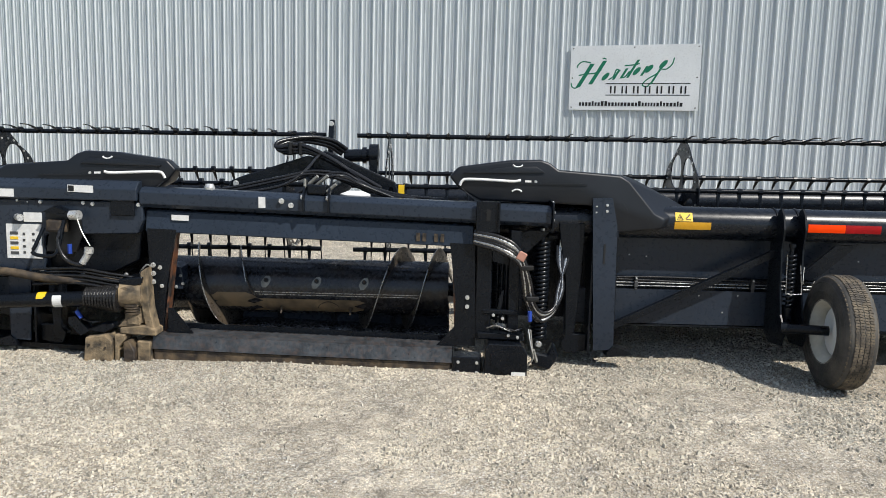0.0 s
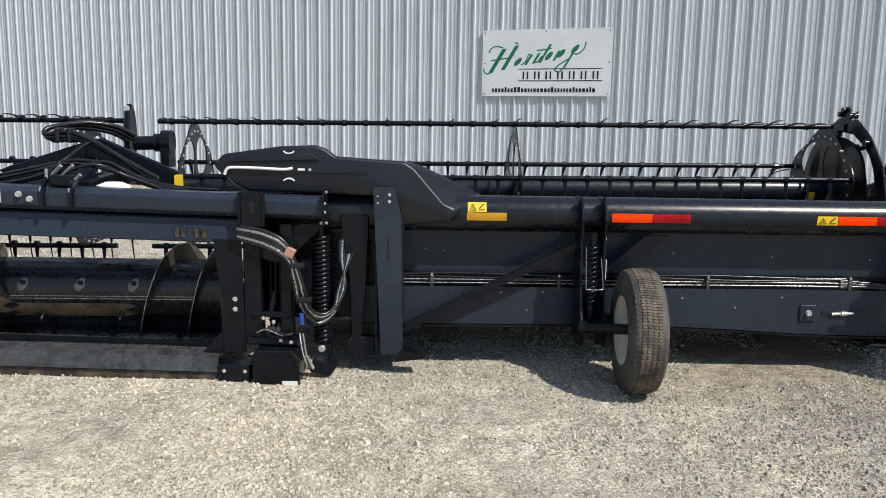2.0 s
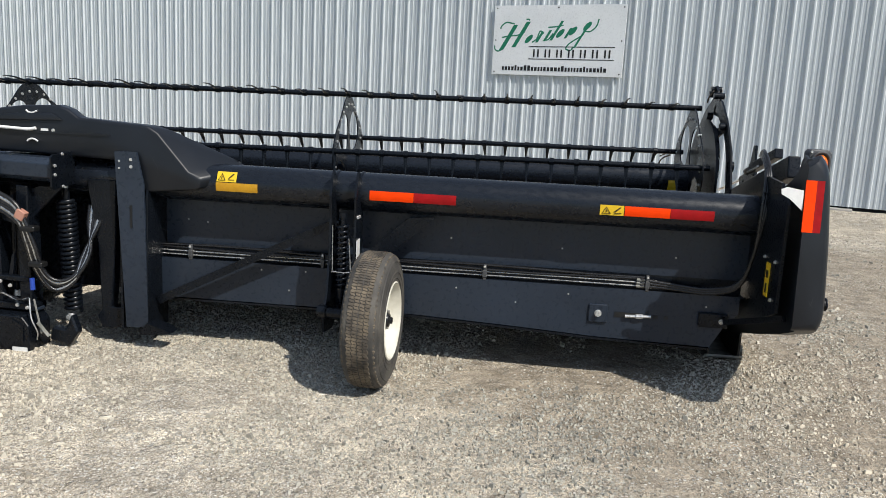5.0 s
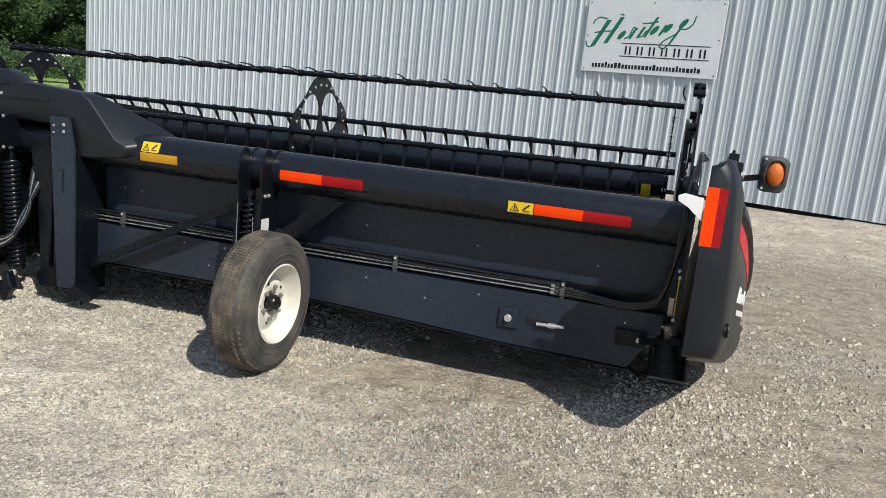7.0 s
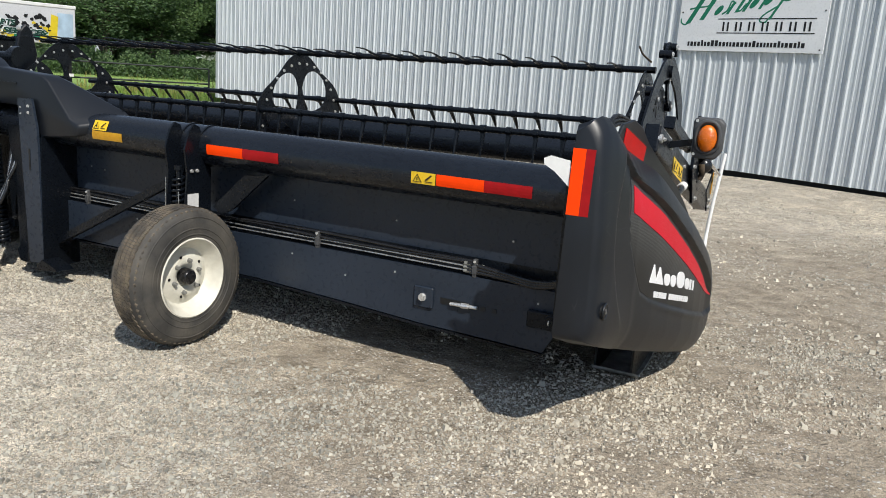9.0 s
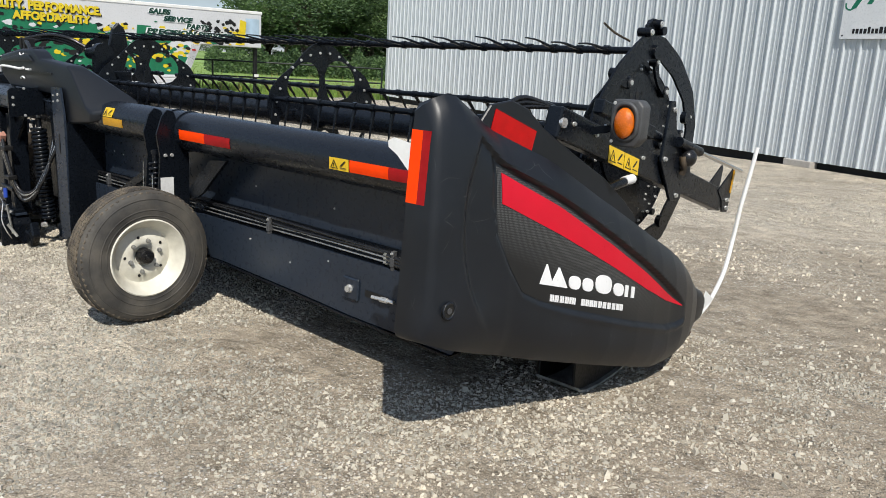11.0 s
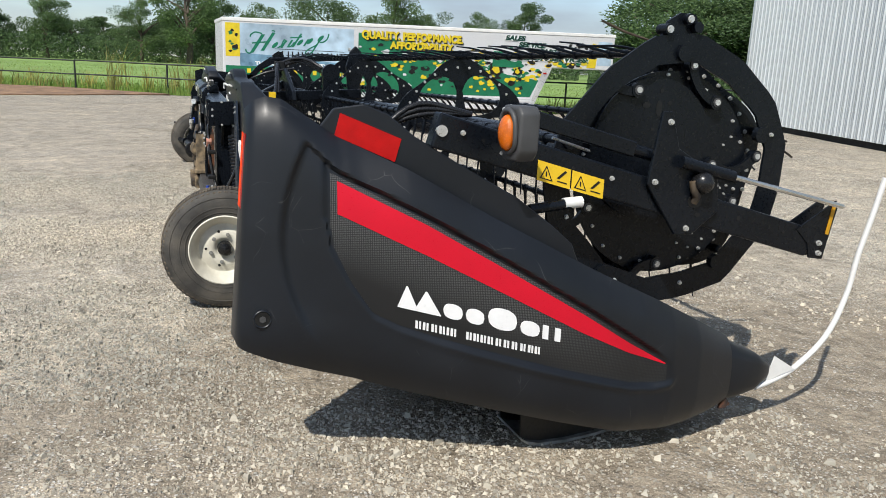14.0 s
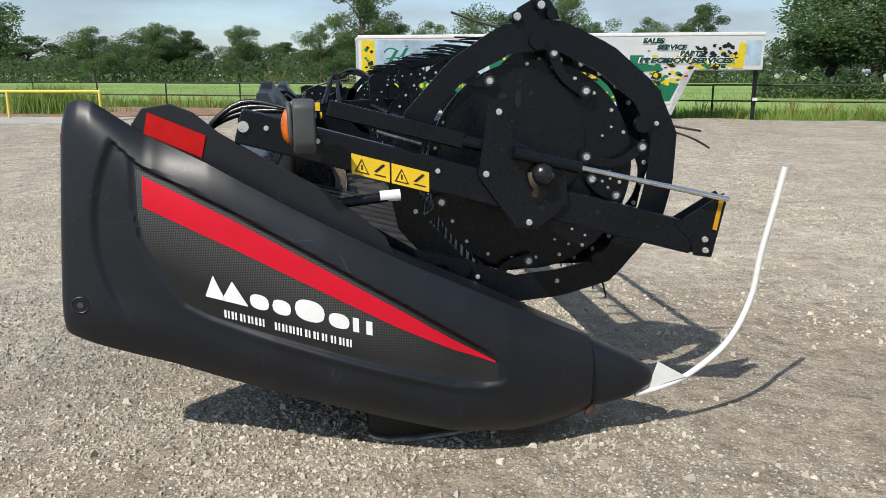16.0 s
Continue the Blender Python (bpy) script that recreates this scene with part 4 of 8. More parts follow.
def reel_end(full):
    """Cam disc, octagonal cam ring and their bolts at the outer end."""
    bm = B()
    cyl(bm, (4.545, CY + 0.02, CZ - 0.005), (4.56, CY + 0.02, CZ - 0.005), 0.434, n=64)
    cyl(bm, (4.56, CY - 0.06, CZ + 0.1), (4.575, CY - 0.06, CZ + 0.1), 0.30, n=40)
    cyl(bm, (4.57, CY, CZ), (4.64, CY, CZ), 0.075, n=24)
    cam = part("cam_disc", bm, PAINT, header, "round black reel cam plate", smooth=30)
    outer = [(6.40, 1.635), (6.63, 1.66), (6.86, 1.56), (7.06, 1.40), (7.155, 1.21), (7.15, 1.0), (7.11, 0.83), (6.90, 0.585), (6.68, 0.525), (6.46, 0.505), (6.2, 0.60), (5.99, 0.83), (5.94, 1.06), (6.02, 1.30), (6.2, 1.5)]
    bm = B()
    n = 60
    ring = []
    for k in range(n):
        t = 2 * math.pi * k / n
        d = Vector((math.cos(t), math.sin(t)))
        best = 0.6
        for (a, b) in zip(outer, outer[1:] + outer[:1]):
            a, b = Vector(a) - Vector((CY, CZ)), Vector(b) - Vector((CY, CZ))
            e = b - a
            den = d.x * e.y - d.y * e.x
            if abs(den) > 1e-6:
                s = (a.x * e.y - a.y * e.x) / den
                u = (a.x * d.y - a.y * d.x) / den
                if s > 0 and -1e-6 <= u <= 1 + 1e-6:
                    best = s
        ring.append((best, max(0.440, best - 0.115), t))
    vs = [[[bm.verts.new((xa, CY + r * math.cos(t), CZ + r * math.sin(t))) for r in (a, b)] for a, b, t in ring] for xa in (4.60, 4.612)]
    for k in range(n):
        j = (k + 1) % n
        bm.faces.new((vs[0][k][0], vs[0][j][0], vs[0][j][1], vs[0][k][1]))
        bm.faces.new((vs[1][k][0], vs[1][k][1], vs[1][j][1], vs[1][j][0]))
        for q in (0, 1):
            bm.faces.new((vs[0][k][q], vs[1][k][q], vs[1][j][q], vs[0][j][q]))
    bmesh.ops.recalc_face_normals(bm, faces=bm.faces)
    ring_ob = part("cam_ring", bm, PAINT, header, "eight-sided black steel cam ring")
    for k in range(24):
        t = 2 * math.pi * k / 24 + 0.07
        r = 0.402 + 0.012 * math.sin(5 * t)
        bolt(cam, (4.561, CY + 0.02 + r * math.cos(t), CZ + r * math.sin(t)), (1, 0, 0), 0.0062, 0.010)
    for k in range(18):
        t = random.uniform(-1.2, 1.1)
        r = random.uniform(0.30, 0.40)
        bolt(cam, (4.561, CY + r * math.cos(t), CZ + r * math.sin(t)), (1, 0, 0), 0.0045, 0.008)
    for a, r in ((90, 0.50), (18, 0.56), (-30, 0.56), (-75, 0.50), (-115, 0.5), (200, 0.5)):
        bolt(ring_ob, (4.613, CY + r * math.cos(radians(a)), CZ + r * math.sin(radians(a))), (1, 0, 0), 0.008, 0.010)
    for a in (88, 20, -52, 236, 164):
        r = 0.50
        bm = B()
        p = Vector((4.60, CY + r * math.cos(radians(a)), CZ + r * math.sin(radians(a))))
        cyl(bm, p, p + Vector((0.03, 0, 0)), 0.034, n=20)
        part("roller", bm, PAINT, ring_ob, smooth=40)
    # curved bat links with a bearing at each end
    for (y0, z0), (y1, z1), bow in (((6.772, 1.113), (7.012, 1.15), -0.045), ((6.759, 1.38), (6.62, 1.53), 0.03), ((6.908, 0.949), (6.80, 1.02), 0.02), ((6.537, 0.68), (6.40, 0.60), -0.03), ((6.167, 0.937), (6.06, 0.86), 0.02), ((6.36, 1.42), (6.22, 1.46), 0.02)):
        bm = B()
        p, q = Vector((4.582, y0, z0)), Vector((4.582, y1, z1))
        d = (q - p).normalized()
        s = Vector((0, -d.z, d.y))
        rows = []
        for t in frange(0, 1, 13):
            c0 = p + (q - p) * t + s * bow * math.sin(math.pi * t)
            w = 0.017 + 0.010 * abs(2 * t - 1) ** 2
            rows.append([bm.verts.new(c0 + s * w * k + Vector((h, 0, 0))) for k, h in ((-1, 0), (-1, 0.014), (1, 0.014), (1, 0))])
        for u, v in zip(rows, rows[1:]):
            for k in range(4):
                bm.faces.new((u[k], u[(k + 1) % 4], v[(k + 1) % 4], v[k]))
        bm.faces.new(rows[0])
        bm.faces.new(rows[-1][::-1])
        bmesh.ops.recalc_face_normals(bm, faces=bm.faces)
        for r0, e in ((0.031, p), (0.026, q)):
            cyl(bm, e + Vector((-0.02, 0, 0)), e + Vector((0.018, 0, 0)), r0, n=22)
        link = part("link", bm, PAINT, cam, "curved black bat link", smooth=40)
        for e in (p, q):
            bm = B()
            cyl(bm, e + Vector((0.018, 0, 0)), e + Vector((0.0215, 0, 0)), 0.020, n=20)
            part("bearing_ring", bm, GREYPLASTIC, link, smooth=40)
            bm = B()
            cyl(bm, e + Vector((0.018, 0, 0)), e + Vector((0.026, 0, 0)), 0.0125, n=16)
            part("bearing_cap", bm, ZINC, link, smooth=40)
    # slots and scattered small fixings in the cam plate
    for y, z, w, h in ((6.483, 1.347, 0.014, 0.034), (6.42, 1.36, 0.02, 0.012), (6.535, 1.37, 0.009, 0.009), (6.49, 1.42, 0.009, 0.009), (6.46, 1.26, 0.007, 0.007), (6.56, 1.22, 0.006, 0.006)):
        bm = B()
        cyl(bm, (0, 0, 0), (0.0022, 0, 0), 1.0, n=16)
        bm.transform(Matrix.Translation((4.5752, y, z)) @ Matrix.Diagonal((1, w, h, 1)))
        part("slot", bm, INK, cam)
    # knuckle standing above the ring
    bm = B()
    prism(bm, [(6.44, 1.63), (6.47, 1.70), (6.53, 1.735), (6.60, 1.73), (6.64, 1.66)], "x", 4.585, 4.60)
    part("knuckle", bm, PAINT, ring_ob)
    for y, z in ((6.46, 1.665), (6.555, 1.71), (6.60, 1.68)):
        bm = B()
        cyl(bm, (4.56, y, z), (4.63, y, z), 0.022, n=14)
        part("pin", bm, PAINT, ring_ob, smooth=40)
    for y, z in ((6.46, 1.665), (6.555, 1.71)):
        bolt(ring_ob, (4.63, y, z), (1, 0, 0), 0.013, 0.008)
    return cam


def warn_label(bm_back, bm_ink, u0, u1, v0, v1, place):
    """A yellow pictogram label: plate, triangle and a plain mark; place(u, v, lift) gives the point."""
    def quad(bm, pts, lift):
        a = [bm.verts.new(place(u, v, lift)) for u, v in pts]
        b = [bm.verts.new(place(u, v, lift - 0.0015)) for u, v in pts]
        bm.faces.new(a)
        bm.faces.new(b[::-1])
        for i in range(len(pts)):
            j = (i + 1) % len(pts)
            bm.faces.new((a[i], b[i], b[j], a[j]))
    quad(bm_back, [(u0, v0), (u1, v0), (u1, v1), (u0, v1)], 0.0025)
    w, h = u1 - u0, v1 - v0
    def q(a, b):
        return (u0 + a * w, v0 + b * h)
    # triangle outline
    quad(bm_ink, [q(0.08, 0.14), q(0.46, 0.14), q(0.46, 0.19), q(0.08, 0.19)], 0.004)
    quad(bm_ink, [q(0.08, 0.14), q(0.11, 0.14), q(0.28, 0.82), q(0.255, 0.82)], 0.0041)
    quad(bm_ink, [q(0.43, 0.14), q(0.46, 0.14), q(0.275, 0.82), q(0.25, 0.82)], 0.0042)
    quad(bm_ink, [q(0.25, 0.30), q(0.285, 0.30), q(0.285, 0.55), q(0.25, 0.55)], 0.0043)
    quad(bm_ink, [q(0.60, 0.2), q(0.90, 0.2), q(0.90, 0.26), q(0.60, 0.26)], 0.004)
    quad(bm_ink, [q(0.58, 0.36), q(0.66, 0.36), q(0.88, 0.8), q(0.82, 0.84)], 0.0041)
    for b in (bm_back, bm_ink):
        bmesh.ops.recalc_face_normals(b, faces=b.faces)


def reel_arm(full):
    bm = B()
    y0, z0, y1, z1 = 5.40, 1.265, 7.16, 0.80
    beam(bm, (4.79, y0, z0), (4.79, y1, z1), 0.07, 0.125)
    bevel(bm, 0.008)
    arm = part("reel_arm", bm, PAINT, header, "black box-section reel lift arm")
    bm = B()
    prism(bm, [(6.31, 1.35), (6.355, 1.35), (6.40, 1.21), (6.60, 1.10), (6.625, 0.96), (6.50, 0.862), (6.42, 0.868), (6.27, 1.07)], "x", 4.832, 4.848)
    bevel(bm, 0.003, 1)
    plate = part("pivot_plate", bm, PAINT, arm)
    for y, z in ((6.345, 1.31), (6.47, 0.892), (6.30, 1.08)):
        bolt(arm, (4.849, y, z), (1, 0, 0), 0.010, 0.012)
    bm = B()
    bmesh.ops.create_uvsphere(bm, u_segments=24, v_segments=14, radius=0.046, matrix=Matrix.Translation((4.868, 6.512, 1.078)))
    part("hub", bm, HOSE, arm, "worn round pivot knob", smooth=60)
    bm = B()
    cyl(bm, (0, 0, 0), (0.002, 0, 0), 1.0, n=20)
    bm.transform(Matrix.Translation((4.848, 6.50, 1.0)) @ Matrix.Diagonal((1, 0.034, 0.026, 1)))
    part("slot", bm, INK, arm)
    bm = B()
    sweep(bm, [(4.862, 6.475, 1.085), (4.868, 6.478, 1.05), (4.866, 6.492, 1.02), (4.858, 6.49, 0.995)], lambda t: 0.020 - 0.006 * t, 8, 4)
    part("grease", bm, RUSTY, arm, "greasy rusted lever", smooth=60)
    for y, z, w, h in ((6.52, 0.945, 0.014, 0.008), (6.36, 1.17, 0.006, 0.006), (6.415, 1.10, 0.005, 0.005), (6.31, 1.22, 0.005, 0.005)):
        bm = B()
        cyl(bm, (0, 0, 0), (0.0015, 0, 0), 1.0, n=14)
        bm.transform(Matrix.Translation((4.848, y, z)) @ Matrix.Diagonal((1, w, h, 1)))
        part("slot", bm, INK, arm)
    for y, w in ((6.75, 0.010), (6.62, 0.007), (6.92, 0.006), (7.0, 0.006), (5.95, 0.006), (5.58, 0.006)):
        bm = B()
        cyl(bm, (0, 0, 0), (0.0015, 0, 0), 1.0, n=14)
        bm.transform(Matrix.Translation((4.8253, y, 1.265 - (y - 5.40) * 0.264 + 0.012)) @ Matrix.Diagonal((1, w, w, 1)))
        part("slot", bm, INK, arm)
    bm = B()
    beam(bm, (4.80, 5.72, 1.325), (4.80, 6.22, 1.20), 0.05, 0.06)
    bevel(bm, 0.005, 1)
    part("strut", bm, PAINT, arm)
    bm = B()
    cyl(bm, (4.80, 6.2, 1.205), (4.80, 6.33, 1.172), 0.024, n=14)
    part("strut_end", bm, PAINT, arm, smooth=40)
    bm = B()
    cyl(bm, (4.865, 6.40, 1.16), (4.865, 6.66, 1.10), 0.024, n=14)
    part("ram_barrel", bm, PAINT, arm, smooth=40)
    bm = B()
    cyl(bm, (4.865, 6.66, 1.10), (4.865, 7.27, 0.965), 0.011, n=12)
    part("ram_rod", bm, CHROME, arm, "chromed ram rod", smooth=40)
    for xa in (4.75, 4.822):
        bm = B()
        prism(bm, [(7.07, 0.865), (7.27, 0.985), (7.285, 0.965), (7.235, 0.725), (7.16, 0.735), (7.14, 0.80)], "x", xa, xa + 0.008)
        part("bracket", bm, PAINT, arm)
    for y, z in ((7.20, 0.80), (7.205, 0.755), (7.272, 0.968)):
        bolt(arm, (4.831, y, z), (1, 0, 0), 0.010, 0.014)
    bm = B()
    prism(bm, [(7.252, 0.978), (7.270, 0.972), (7.247, 0.835), (7.230, 0.84)], "x", 4.831, 4.835)
    part("strap", bm, AMBERTAPE, arm, "yellow strap")
    bm = B()
    cyl(bm, (4.80, 5.42, 1.262), (4.835, 5.42, 1.262), 0.02, n=12)
    part("pin", bm, ZINC, arm, smooth=40)
    for y, d in ((5.5, 0), (5.68, 0.0), (6.12, 0.0)):
        bolt(arm, (4.826, y, 1.262 - (y - 5.4) * 0.264 + 0.02), (1, 0, 0), 0.008, 0.010)
    # pictogram labels along the arm
    dy, dz = 0.9667, -0.2556
    def place(u, v, lift):
        return (4.825 + lift, 5.80 + u * dy - v * dz * 0, 1.155 + u * dz + v)
    for u0 in (0.0, 0.152):
        b1, b2 = B(), B()
        warn_label(b1, b2, u0, u0 + 0.145, -0.066, 0.008, place)
        part("label", b1, YELLOW, arm, "yellow warning pictogram label")
        pieces("pictogram", b2, INK, arm)
    bm = B()
    cyl(bm, (4.86, 5.76, 0.985), (4.86, 5.97, 1.01), 0.02, n=12)
    part("lift_ram", bm, PAINT, arm, smooth=40)
    bm = B()
    cyl(bm, (4.86, 5.90, 1.005), (4.86, 5.975, 1.0105), 0.0215, n=12)
    part("sleeve", bm, WHITE, arm, "white sleeve", smooth=40)
    return arm


def marker_lamp():
    """Amber side lamp in its moulded housing on the reel arm."""
    bm = B()
    prism(bm, [(-0.062, -0.085), (-0.045, -0.095), (0.040, -0.095), (0.066, -0.06), (0.068, 0.065), (0.045, 0.088), (-0.055, 0.088), (-0.068, 0.07)], "y", 0.0, 0.075)
    bevel(bm, 0.02, 3)
    m = Matrix.Translation((4.995, 5.60, 1.275)) @ Matrix.Rotation(radians(3), 4, "Z")
    bm.transform(m)
    lamp = part("marker_lamp", bm, GREYPLASTIC, header, "amber side marker lamp in dark grey housing", smooth=45)
    bm = B()
    bmesh.ops.create_uvsphere(bm, u_segments=24, v_segments=14, radius=1.0, matrix=Matrix.Translation((0.0, -0.012, -0.002)) @ Matrix.Diagonal((0.042, 0.028, 0.060, 1)))
    bm.transform(m)
    part("lens", bm, AMBER, lamp, "amber lens", smooth=60)
    bm = B()
    sweep(bm, [(-0.050, -0.012, -0.01), (-0.046, -0.014, 0.040), (-0.026, -0.016, 0.066), (0.0, -0.016, 0.072), (0.026, -0.016, 0.066), (0.046, -0.014, 0.040), (0.050, -0.012, -0.01), (0.040, -0.008, -0.048), (0.0, -0.006, -0.068), (-0.040, -0.008, -0.048), (-0.050, -0.012, -0.01)], 0.009, 8, 4)
    for v in bm.verts:
        v.co.y = v.co.y * 1.0 + 0.004
    bm.transform(m)
    part("visor", bm, GREYPLASTIC, lamp, smooth=60)
    bm = B()
    beam(bm, (4.80, 5.66, 1.22), (4.985, 5.665, 1.26), 0.03, 0.03)
    part("bracket", bm, PAINT, lamp)
    bm = B()
    for z in (-0.095, 0.0, 0.09):
        bolt(lamp, m @ Vector((-0.052, 0.001, z * 0.8)), m.to_3x3() @ Vector((0, -1, 0)), 0.006, 0.006)


def gauge_wheel():
    """Transport wheel with treaded tyre, dished steel rim and hub."""
    hub = Matrix.Translation((2.545, 4.90 + (0.30 if FLIP else 0.0), 0.352)) @ Matrix.Rotation(radians(-3), 4, "Z")
    prof = [(-0.098, 0.20), (-0.107, 0.245), (-0.106, 0.29), (-0.096, 0.325), (-0.084, 0.350), (-0.070, 0.360), (0.0, 0.364), (0.070, 0.360), (0.084, 0.350), (0.096, 0.325), (0.106, 0.29), (0.107, 0.245), (0.098, 0.20)]

    def lathe(bm, pr, n=56, close=False):
        rows = [[bm.verts.new((x, r * math.cos(2 * math.pi * k / n), r * math.sin(2 * math.pi * k / n))) for x, r in pr] for k in range(n)]
        for k in range(n):
            a, b = rows[k], rows[(k + 1) % n]
            for i in range(len(pr) - 1):
                bm.faces.new((a[i], a[i + 1], b[i + 1], b[i]))
        bmesh.ops.recalc_face_normals(bm, faces=bm.faces)
        return bm
    bm = lathe(B(), prof)
    bm.transform(hub)
    wheel = part("gauge_wheel", bm, RUBBER, header, "road wheel with worn black tyre and cream rim", smooth=50)
    # tread ribs cut by grooves
    bm = B()
    n = 132
    for x0, x1 in ((-0.084, -0.060), (-0.055, -0.032), (-0.027, -0.003), (0.003, 0.027), (0.032, 0.055), (0.060, 0.084)):
        for k in range(n):
            a0, a1 = 2 * math.pi * (k + 0.05) / n, 2 * math.pi * (k + 0.84) / n
            sk = 0.25 * (x0 > 0) * 2 * math.pi / n
            r0 = 0.355 if abs(x0 + x1) < 0.1 else 0.348
            vs = []
            for r in (r0, r0 + 0.0115):
                for a in (a0, a1):
                    for x in (x0, x1):
                        aa = a + sk + (0.3 * 2 * math.pi / n if x == x1 else 0)
                        rr = r - (0.008 if abs(x) > 0.08 else 0)
                        xz = x + (0.0032 if (a == a0) == (k % 2 == 0) else -0.0032)
                        vs.append(bm.verts.new((xz, rr * math.cos(aa), rr * math.sin(aa))))
            for f in ((0, 1, 3, 2), (4, 6, 7, 5), (0, 4, 5, 1), (2, 3, 7, 6), (0, 2, 6, 4), (1, 5, 7, 3)):
                bm.faces.new([vs[i] for i in f])
    bmesh.ops.recalc_face_normals(bm, faces=bm.faces)
    bm.transform(hub)
    tagged(part("tread", bm, TREAD, wheel, "ribbed tyre tread"), kind="stuff")
    for r in (0.232, 0.262, 0.318):
        bm = B()
        for x in (-1, 1):
            xr = interp([(0.20, 0.098), (0.245, 0.107), (0.29, 0.106), (0.325, 0.096)], r)
            rows = [[bm.verts.new((x * (xr + dx), rr * math.cos(2 * math.pi * k / 64), rr * math.sin(2 * math.pi * k / 64))) for rr, dx in ((r - 0.004, -0.001), (r - 0.002, 0.0028), (r + 0.002, 0.0028), (r + 0.004, -0.001))] for k in range(64)]
            for k in range(64):
                for q in range(3):
                    bm.faces.new((rows[k][q], rows[k][q + 1], rows[(k + 1) % 64][q + 1], rows[(k + 1) % 64][q]))
        bmesh.ops.recalc_face_normals(bm, faces=bm.faces)
        bm.transform(hub)
        part("sidewall_rib", bm, RUBBER, wheel, smooth=60)
    bm = lathe(B(), [(-0.095, 0.215), (-0.10, 0.205), (-0.085, 0.195), (-0.06, 0.175), (0.05, 0.172), (0.075, 0.195), (0.092, 0.205), (0.104, 0.213), (0.108, 0.206), (0.098, 0.196), (0.085, 0.19), (0.065, 0.172), (0.035, 0.16), (0.028, 0.15), (0.034, 0.13), (0.048, 0.11), (0.05, 0.075), (0.04, 0.055), (0.03, 0.05), (0.03, 0.0)])
    bm.transform(hub)
    rim = part("rim", bm, RIM, wheel, "cream painted steel rim", smooth=45)
    bm = lathe(B(), [(0.03, 0.045), (0.075, 0.043), (0.085, 0.035), (0.088, 0.02), (0.10, 0.018), (0.104, 0.0)], 24)
    bm.transform(hub)
    part("hub", bm, HOSE, wheel, "dark greasy hub cap", smooth=40)
    for k in range(6):
        a = 2 * math.pi * k / 6 + 0.3
        bolt(wheel, hub @ Vector((0.05, 0.085 * math.cos(a), 0.085 * math.sin(a))), (1, 0, 0), 0.010, 0.018, SCRAPED)
    for k in range(5):
        a = 2 * math.pi * (2 * k + 1) / 10
        inst("hole", shared("hole", lambda b: cyl(b, (-0.001, 0, 0), (0.001, 0, 0), 0.008, n=12), INK), hub @ Matrix.Translation((0.0495, 0.11 * math.cos(a), 0.11 * math.sin(a))), wheel)
    # inner dish and axle stub
    bm = lathe(B(), [(-0.02, 0.16), (-0.015, 0.08), (-0.03, 0.0)], 24)
    bm.transform(hub)
    part("rim", bm, WHITE, wheel, "pale inner rim dish", smooth=45)
    bm = B()
    cyl(bm, (2.24, 5.0, 0.345), (2.50, 4.93, 0.35), 0.032, n=16)
    cyl(bm, (2.22, 5.005, 0.345), (2.27, 4.99, 0.345), 0.038, n=16)
    part("axle", bm, PAINT, wheel, smooth=40)
    # suspension: two cheek plates, coil and link
    for xa in (2.235, 2.375):
        bm = B()
        prism(bm, [(5.17, 1.115), (5.21, 1.10), (5.30, 0.86), (5.30, 0.26), (5.20, 0.20), (5.02, 0.22), (4.98, 0.32), (5.06, 0.42), (5.10, 0.60), (5.12, 0.85), (5.10, 0.98), (5.135, 1.08)], "x", xa, xa + 0.012)
        part("cheek_plate", bm, PAINT, wheel)
    bm = B()
    coil(bm, (2.31, 5.13, 0.44), (2.31, 5.13, 0.83), 0.03, 0.0075, 13)
    part("spring", bm, PAINT, wheel, "black coil spring", smooth=60)
    bm = B()
    cyl(bm, (2.31, 5.13, 0.34), (2.31, 5.13, 0.86), 0.014, n=10)
    cyl(bm, (2.31, 5.13, 0.86), (2.31, 5.13, 0.885), 0.022, n=10)
    cyl(bm, (2.31, 5.13, 0.36), (2.31, 5.13, 0.46), 0.036, n=14)
    part("spring_rod", bm, PAINT, wheel, smooth=40)
    bm = B()
    sweep(bm, [(2.262, 5.085, 0.82), (2.268, 5.075, 0.58), (2.275, 5.07, 0.56), (2.36, 5.07, 0.56), (2.37, 5.075, 0.58), (2.355, 5.085, 0.75)], 0.003, 6, 3)
    part("clip", bm, STEELLINE, wheel)
    bolt(wheel, (2.387, 5.15, 0.86), (1, 0, 0), 0.009, 0.01)
    bolt(wheel, (2.387, 5.19, 0.86), (1, 0, 0), 0.009, 0.01)
    bm = B()
    prism(bm, [(2.44, 0.66), (2.66, 0.86), (2.82, 0.875), (2.58, 0.66), (2.50, 0.62)], "y", 5.26, 5.28)
    part("gusset", bm, PAINT, wheel)
    bm = B()
    box(bm, 2.392, 2.396, 5.115, 5.195, 0.615, 0.735)
    part("label", bm, PAPER, wheel, "white instruction label")
    return wheel


